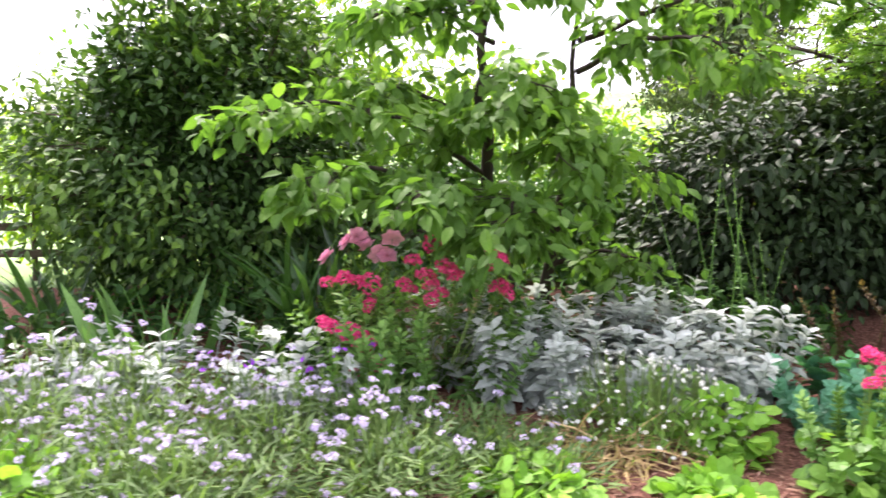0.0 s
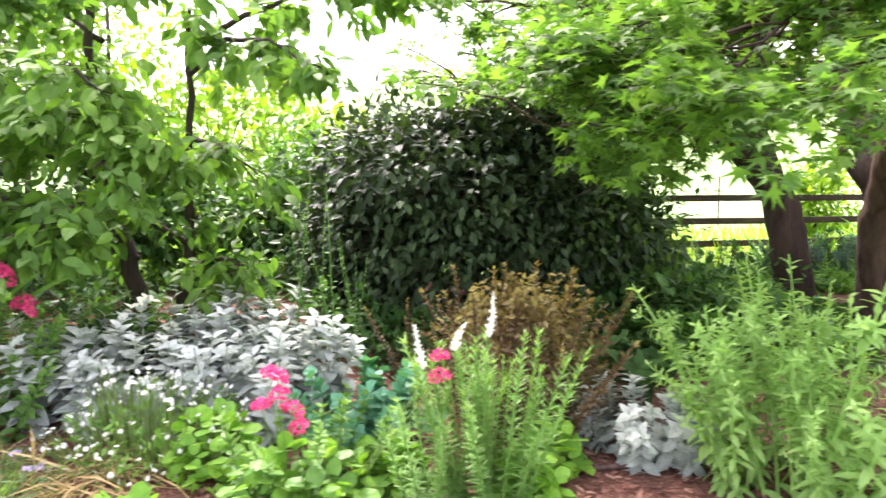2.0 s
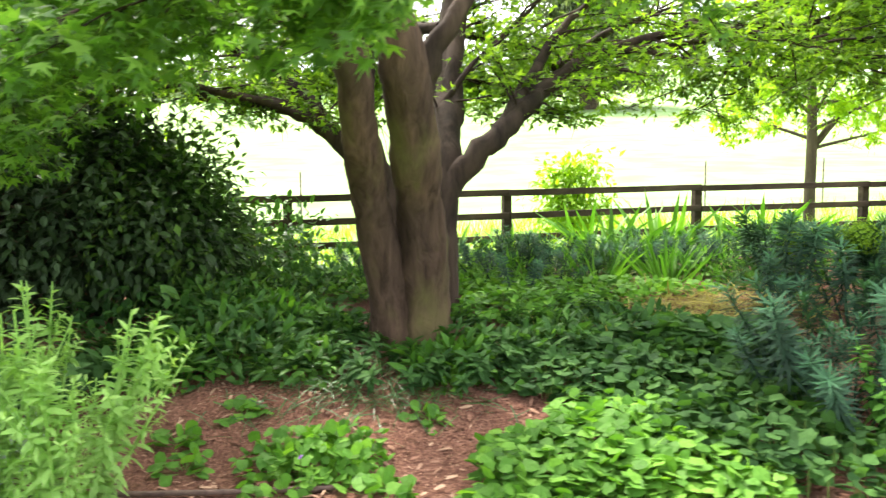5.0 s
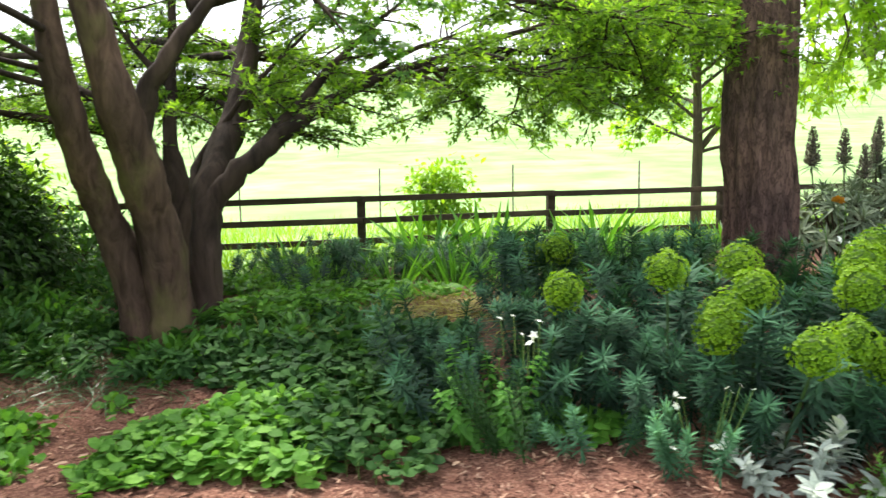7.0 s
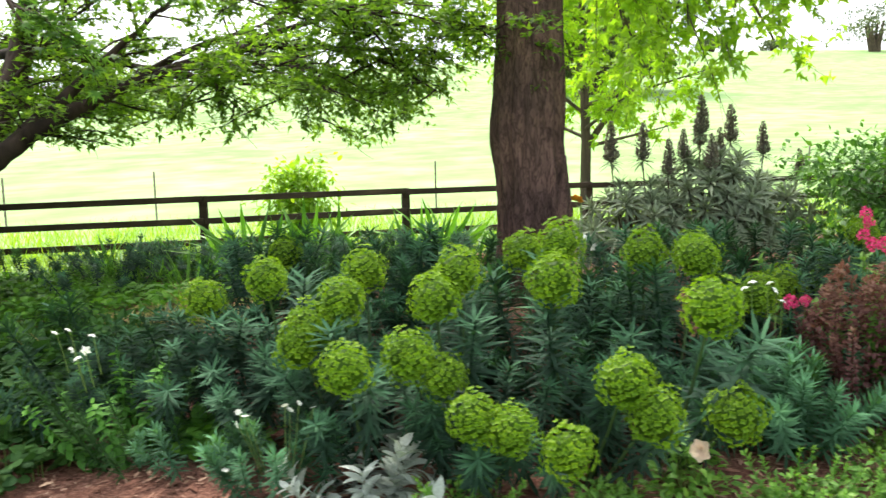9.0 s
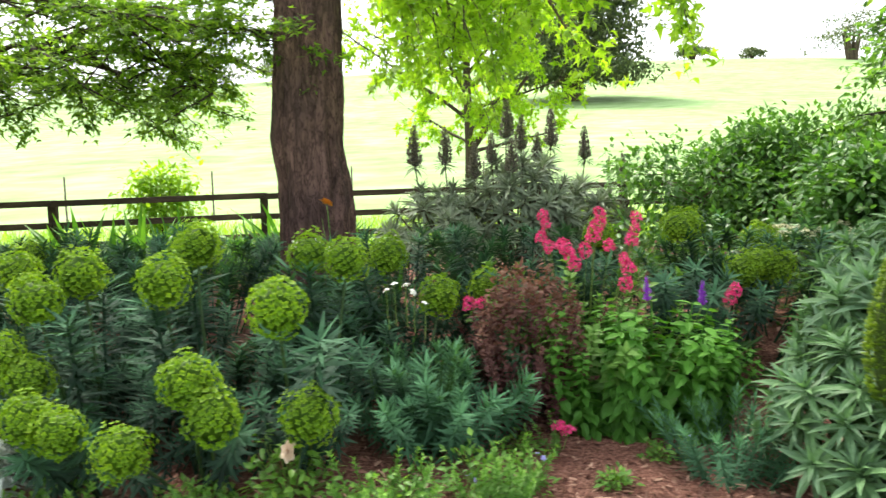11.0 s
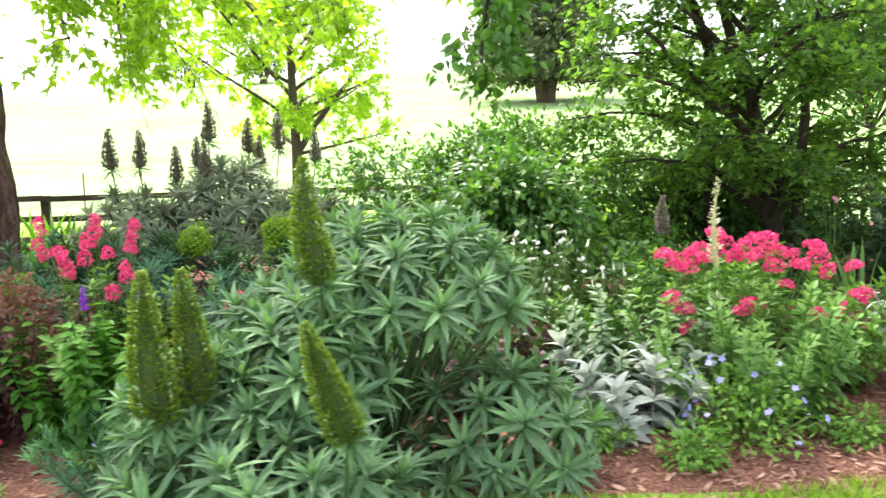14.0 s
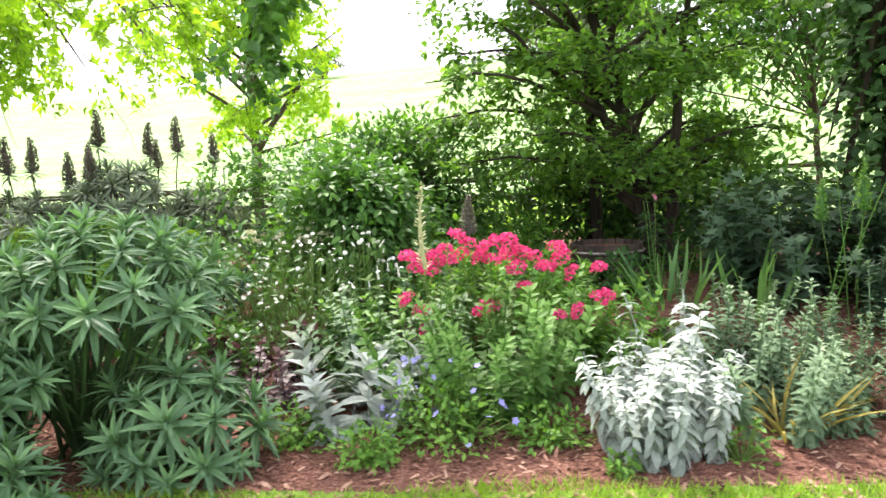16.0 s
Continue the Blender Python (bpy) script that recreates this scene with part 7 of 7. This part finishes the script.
def echium(name, label, at, domes, spikes, seed, meshes, spike_meshes, gap=0.17, size=(0.85, 1.15), wood_mat=None):
    rng = np.random.default_rng(seed)
    g = gz(*at) - 0.01
    root = thing(name, label, "echium", (at[0], at[1], g))
    wood = Bag()
    for c, r, low in domes:
        c = np.asarray(c) - (at[0], at[1], g)
        pts, outs = dome_points(rng, c, r, gap, low)
        for p, o in zip(pts, outs):
            if p[2] < 0.05:
                continue
            axis = unit(o + UP * 0.8 + rng.normal(0, 0.15, 3))
            part("rosette", meshes[rng.integers(len(meshes))], None, root, m=turned(p, axis, rng.uniform(0, 6.28), rng.uniform(*size) * (1.0 if o[2] > 0.1 else 0.85)))
            foot = np.array((c[0] * 0.7, c[1] * 0.7, 0)) + rng.normal(0, 0.05, 3) * (1, 1, 0)
            mid = (foot + p) / 2 + np.array((0, 0, -0.05))
            wood.tube(np.stack([foot, mid, p]), (0.012, 0.009, 0.006), 5, cap=False)
    for p, axis, s in spikes:
        p = np.asarray(p) - (at[0], at[1], g)
        part("flower_spike", spike_meshes[rng.integers(len(spike_meshes))], None, root, m=turned(p, unit(np.asarray(axis, float)), rng.uniform(0, 6.28), s))
        part("rosette", meshes[rng.integers(len(meshes))], None, root, m=turned(p + (0, 0, 0.03), unit(np.asarray(axis, float)), rng.uniform(0, 6.28), 0.9 if s > 0.9 and meshes is V_ROSETTE else 0.7))
        wood.tube(sway(rng, p * (0.85, 0.85, 0.2), p, 5, 0.03), np.linspace(0.009, 0.006, 5), 5, cap=False)
    part("branchwork", wood, wood_mat or M_STEMD, root)
    return root


echium("echium_bush", "large grey-green echium with green conical flower spikes", (13.05, 2.7),
       [((12.82, 2.5, 0.22), (0.48, 0.36, 0.44), -0.1), ((13.48, 3.0, 0.72), (0.6, 0.55, 0.44), 0.08), ((13.05, 2.2, 0.08), (0.55, 0.36, 0.34), -0.1), ((12.98, 2.85, 0.45), (0.34, 0.35, 0.4), -0.1), ((13.12, 2.55, 0.36), (0.36, 0.32, 0.46), 0.2)],
       [((12.67, 2.18, 0.47), (-0.05, 0, 1), 1.08), ((12.77, 2.3, 0.5), (-0.1, 0.05, 1), 1.0), ((13.23, 2.39, 0.92), (-0.1, 0.05, 1), 0.95), ((13.37, 1.95, 0.47), (-0.25, -0.3, 1), 0.88)], 1420, V_ROSETTE, V_SPIKE, 0.145, (0.75, 1.2))
echium("echium_bush", "low grey-green echium mound of pointed rosettes", (13.8, 2.85), [((13.93, 2.76, 0.06), (0.43, 0.34, 0.46), -0.1)], [], 1421, V_ROSETTE, V_SPIKE, 0.15, (0.8, 1.15))

FAR_SPIKES = [((10.76, 6.2, 1.45), (0, 0, 1), 1.0), ((11.03, 6.15, 1.46), (0.03, 0, 1), 0.9), ((11.3, 6.3, 1.32), (0, 0, 1), 0.9), ((11.47, 6.4, 1.46), (0, 0, 1), 0.75), ((11.6, 6.33, 1.68), (0, 0, 1), 0.95), ((11.8, 6.95, 1.59), (0.04, 0, 1), 0.95), ((12.1, 6.95, 1.62), (0, 0, 1), 1.0), ((12.45, 7.0, 1.48), (0, 0, 1), 0.9),
              ((11.62, 6.1, 1.36), (0, 0, 1), 0.85), ((12.85, 7.1, 1.25), (0, 0, 1), 0.75), ((11.95, 6.8, 1.46), (0, 0, 1), 0.8)]
echium("old_echium_bush", "grey-leaved echium with dark spent flower spikes", (11.6, 6.5),
       [((10.95, 6.15, 0.75), (0.5, 0.4, 0.5), -0.2), ((11.7, 6.4, 0.82), (0.6, 0.5, 0.68), -0.2), ((12.35, 6.85, 0.72), (0.5, 0.45, 0.52), -0.2)], FAR_SPIKES, 1422, V_ROSFAR, V_OLDSPIKE, 0.19, (0.9, 1.2), M_TWIG)

# ---- bed: the far end ----
valerian((15.35, 3.75), [(14.91, 3.6, 0.83), (14.95, 3.58, 0.78), (15.02, 3.6, 0.76), (15.1, 3.62, 0.86), (15.18, 3.6, 0.94), (15.24, 3.62, 0.9), (15.33, 3.6, 0.87), (15.4, 3.6, 0.9), (15.46, 3.6, 0.9), (15.53, 3.62, 0.84), (15.6, 3.6, 0.82), (15.72, 3.6, 0.86), (15.74, 3.6, 0.8), (15.94, 3.6, 0.74), (15.97, 3.55, 0.6), (15.93, 3.55, 0.58), (15.35, 3.5, 0.56), (15.3, 3.5, 0.53), (14.98, 3.5, 0.55), (15.82, 3.5, 0.53), (15.54, 3.55, 0.66), (15.2, 3.64, 0.84), (15.3, 3.64, 0.82), (15.45, 3.66, 0.82), (15.65, 3.62, 0.75), (15.05, 3.6, 0.83), (14.9, 3.48, 0.62), (15.0, 3.5, 0.45), (15.7, 3.5, 0.5), (15.36, 3.62, 0.8), (15.5, 3.6, 0.76), (15.12, 3.6, 0.8), (15.8, 3.6, 0.72)],
         80, 0.62, 1430, "broad valerian bush crowned with bright pink flower clusters", size=(0.75, 1.15))
root = clump("white_foxglove", "tall spire of cream-white foxglove flowers", "flowering plant", (15.04, 3.35), 4, 0.06, V_SPIRE, (0.7, 0.85), 1431, 0.1)
on_stalks(np.random.default_rng(1432), root, "flower_spike", [spike_mesh(np.random.default_rng(388), 0.42, 0.022, 120, M_FOX, L_OVAL, 0.03)], local(root, [(15.04, 3.22, 0.82)]), (1.0, 1.05), tilt=0.04)
root = mound("viola_plant", "bushy green viola with pale blue-violet flowers", "flowering plant", (15.12, 3.04), 640, (0.3, 0.24, 0.38), L_SMALL, (0.035, 0.055), M_HERB, 1433)
_r = np.random.default_rng(1434)
_p, _ = lumpy(_r, 34, (0.32, 0.26, 0.4), 0.1, 0.15, 0.0)
_p[:, 2] = np.abs(_p[:, 2]) + 0.04
on_stalks(_r, root, "flower", [F_BLUE], _p * 1.04, (0.036, 0.05), tilt=1.0)
clump("dark_coral_bells", "dark purple-leaved plant with thin stems", "leafy plant", (13.98, 3.62), 26, 0.3, variants(3, 280, lambda r: stem_bag(r, 0.3, 20, L_LOBE, (0.08, 0.04), (0.0, 0.6), 0.05, 0.15), "leafy_stem", M_HEUCH), (0.8, 1.2), 1435, 0.8)
clump("variegated_plant", "grey-green variegated leafy stems", "leafy plant", (14.75, 3.75), 30, 0.3, V_VARIEG, (0.8, 1.25), 1436, 0.55)
for i, (x, y, k, s) in enumerate(((16.75, 3.2, 26, 0.3), (17.2, 3.1, 28, 0.32), (17.0, 3.6, 24, 0.32), (17.5, 3.5, 26, 0.35), (16.6, 3.7, 16, 0.25))):
    clump("grey_sage", "grey-green soft-leaved sage with upright shoots", "leafy plant", (x, y), k, s, V_GREY, (0.8, 1.35), 1440 + i, 0.5, "grey sages")
blades("golden_sedge", "arching golden-yellow sedge tuft", "sedge", (16.72, 3.0), 40, 0.08, (0.25, 0.42), L_STRAP, M_SEDGE, 1450, 0.95, 0.8)
blades("iris_clump", "clump of broad grey-green sword-shaped iris leaves", "iris", (16.55, 4.55), 26, 0.24, (0.34, 0.52), L_BLADE, M_BLADE, 1451, 0.65, 1.0)
blades("iris_clump", "small clump of sword-shaped iris leaves", "iris", (17.05, 4.4), 10, 0.14, (0.4, 0.6), L_BLADE, M_BLADE, 1452, 0.4, 1.0)
for i, (x, y) in enumerate(((17.4, 4.7), (17.9, 4.6), (18.2, 4.3), (17.1, 5.1), (17.7, 5.2))):
    clump("acanthus_plant", "large dark plant with big lobed leaves", "leafy plant", (x, y), 16, 0.3, V_ACANTH, (0.9, 1.35), 1455 + i, 0.5, "acanthus")
for i, (x, y) in enumerate(((17.35, 4.2), (17.55, 4.25), (17.75, 4.15))):
    clump("seed_spire", "tall green seed spire above dark leaves", "tall plant", (x, y), 2, 0.05, V_SPIRE, (0.85, 1.05), 1462 + i, 0.1, "tall stems")
for i, (x, y, r, h, m) in enumerate(((16.1, 3.95, 0.4, 0.3, M_HERB), (15.6, 4.3, 0.4, 0.4, M_SALVIA), (14.9, 4.5, 0.45, 0.5, M_COVERD), (15.4, 5.0, 0.5, 0.45, M_COVERD), (16.2, 4.9, 0.35, 0.3, M_COVERD), (13.6, 4.6, 0.5, 0.6, M_SHRUB), (13.2, 5.3, 0.6, 0.6, M_SHRUB), (14.5, 3.9, 0.3, 0.35, M_SHRUB), (13.6, 3.9, 0.35, 0.3, M_SHRUB), (12.6, 5.6, 0.6, 0.55, M_SHRUB), (17.0, 6.0, 0.6, 0.4, M_COVERD), (15.6, 6.4, 0.6, 0.45, M_SALVIA), (18.3, 3.6, 0.5, 0.5, M_GREYG), (13.3, 3.75, 0.3, 0.3, M_SHRUB))):
    mound("filler_plant", "loose mid-green foliage filling the border", "leafy plant", (x, y), 520, (r, r * 0.8, h), L_OVAL, (0.05, 0.09), m, 1470 + i, "border filling")


V_SEEDSPIKE = [spike_mesh(np.random.default_rng(346 + i), 0.26, 0.034, 220, M_VALER, size=0.03) for i in range(2)]
root = clump("seed_spire", "stout pale green seed spires over dark lobed leaves", "tall plant", (17.55, 4.3), 4, 0.2, V_ACANTH, (0.8, 1.1), 1530, 0.4, "tall stems")
on_stalks(np.random.default_rng(1531), root, "flower_spike", V_SEEDSPIKE, local(root, [(17.35, 4.2, 0.9), (17.6, 4.2, 0.95), (17.8, 4.2, 0.88)]), (0.9, 1.1), tilt=0.06)
root = clump("spent_lupin", "lupin with one dark spent flower spike", "flowering plant", (15.2, 4.65), 5, 0.1, V_HERB, (1.2, 1.8), 1532, 0.5)
on_stalks(np.random.default_rng(1533), root, "flower_spike", V_OLDSPIKE, local(root, [(15.2, 4.6, 0.86)]), (0.72, 0.75), tilt=0.04)
root = clump("climbing_rose", "slender rose shoot with one small pink bloom", "rose", (16.5, 4.85), 2, 0.04, V_SPIRE, (0.6, 0.68), 1534, 0.1)
on_stalks(np.random.default_rng(1535), root, "flower", V_ROSE, local(root, [(16.48, 4.8, 1.05)]), (0.6, 0.65), tilt=0.7)
root = mound("cream_yarrow", "low plant under flat cream-coloured flower heads", "flowering plant", (13.85, 5.0), 420, (0.38, 0.28, 0.44), L_LANCE, (0.05, 0.09), M_HAZE, 1536)
_r = np.random.default_rng(1537)
_p = np.stack([_r.uniform(-0.36, 0.36, 16), _r.uniform(-0.25, 0.1, 16), _r.uniform(0.44, 0.54, 16)], -1)
on_stalks(_r, root, "flower_head", [cluster_mesh(np.random.default_rng(1538), 50, (0.06, 0.06, 0.018), 0.022, M_FOX)], _p, (0.6, 1.1), tilt=0.25)
root = clump("white_speedwell", "slim plant with small white flower spikes", "flowering plant", (14.73, 4.05), 6, 0.1, V_SPIRE, (0.35, 0.45), 1539, 0.3)
on_stalks(np.random.default_rng(1540), root, "flower_spike", V_WHITESPIKE, local(root, [(14.66, 4.0, 0.66), (14.72, 4.0, 0.71), (14.79, 4.0, 0.67), (14.6, 4.02, 0.6)]), (0.25, 0.38), tilt=0.12)


# ---- small built things ----
def build_barrel(at):
    rng = np.random.default_rng(1500)
    root = thing("half_barrel_planter", "weathered oak half barrel with steel hoops", "planter", (at[0], at[1], gz(*at) - 0.02))
    n = 22
    for i in range(n):
        a0, a1 = 2 * math.pi * i / n + 0.012, 2 * math.pi * (i + 1) / n - 0.012
        vs = []
        for z, r in ((0, 0.23), (0.11, 0.265), (0.22, 0.285), (0.31, 0.29 + rng.normal(0, 0.002))):
            for rr in (r, r - 0.025):
                vs += [(rr * math.cos(a0), rr * math.sin(a0), z), (rr * math.cos(a1), rr * math.sin(a1), z)]
        t = []
        for k in range(3):
            o = k * 4
            for q in ((0, 1, 5, 4), (3, 2, 6, 7), (2, 0, 4, 6), (1, 3, 7, 5)):
                t += [(o + q[0], o + q[1], o + q[2]), (o + q[0], o + q[2], o + q[3])]
        t += [(12, 13, 15), (12, 15, 14), (0, 3, 1), (0, 2, 3)]
        part("stave", Bag().add(vs, t), M_BARREL, root)
    for z, r in ((0.06, 0.253), (0.25, 0.294)):
        a = np.linspace(0, 2 * math.pi, 41)
        part("hoop", Bag().tube(np.stack([r * np.cos(a), r * np.sin(a), np.full(41, z)], -1), 0.012, 6, cap=False), M_METAL, root, "rusty steel hoop")
    a = np.linspace(0, 2 * math.pi, 25)[:-1]
    soil = np.vstack([np.stack([0.255 * np.cos(a), 0.255 * np.sin(a), np.full(24, 0.27)], -1), [(0, 0, 0.285)]])
    part("soil", Bag().add(soil, [(i, (i + 1) % 24, 24) for i in range(24)]), M_MULCH, root)


build_barrel((16.25, 5.55))


def build_pipe():
    rng = np.random.default_rng(1510)
    root = thing("irrigation_pipe", "brown plastic irrigation pipe lying on the mulch", "pipe", (3.0, 2.85, 0.0))
    x = np.linspace(-0.75, 1.9, 30)
    y = 0.03 * np.sin(x * 2.2) + 0.05 * x + 0.02
    z = ground_z(3.0 + x, 2.85 + y) + 0.02
    part("pipe_run", Bag().tube(np.stack([x, y, z], -1), 0.013, 8), M_PIPE, root, smooth=True)


build_pipe()
root = clump("orange_flower_stem", "thin stem with one orange-yellow flower", "flowering plant", (10.25, 4.7), 2, 0.03, V_SPIRE, (0.7, 0.8), 1520, 0.05)
on_stalks(np.random.default_rng(1521), root, "flower", [rose_mesh(np.random.default_rng(1522), M_ORANGE)], [(-0.05, -0.05, 0.88)], (0.9, 1.0))
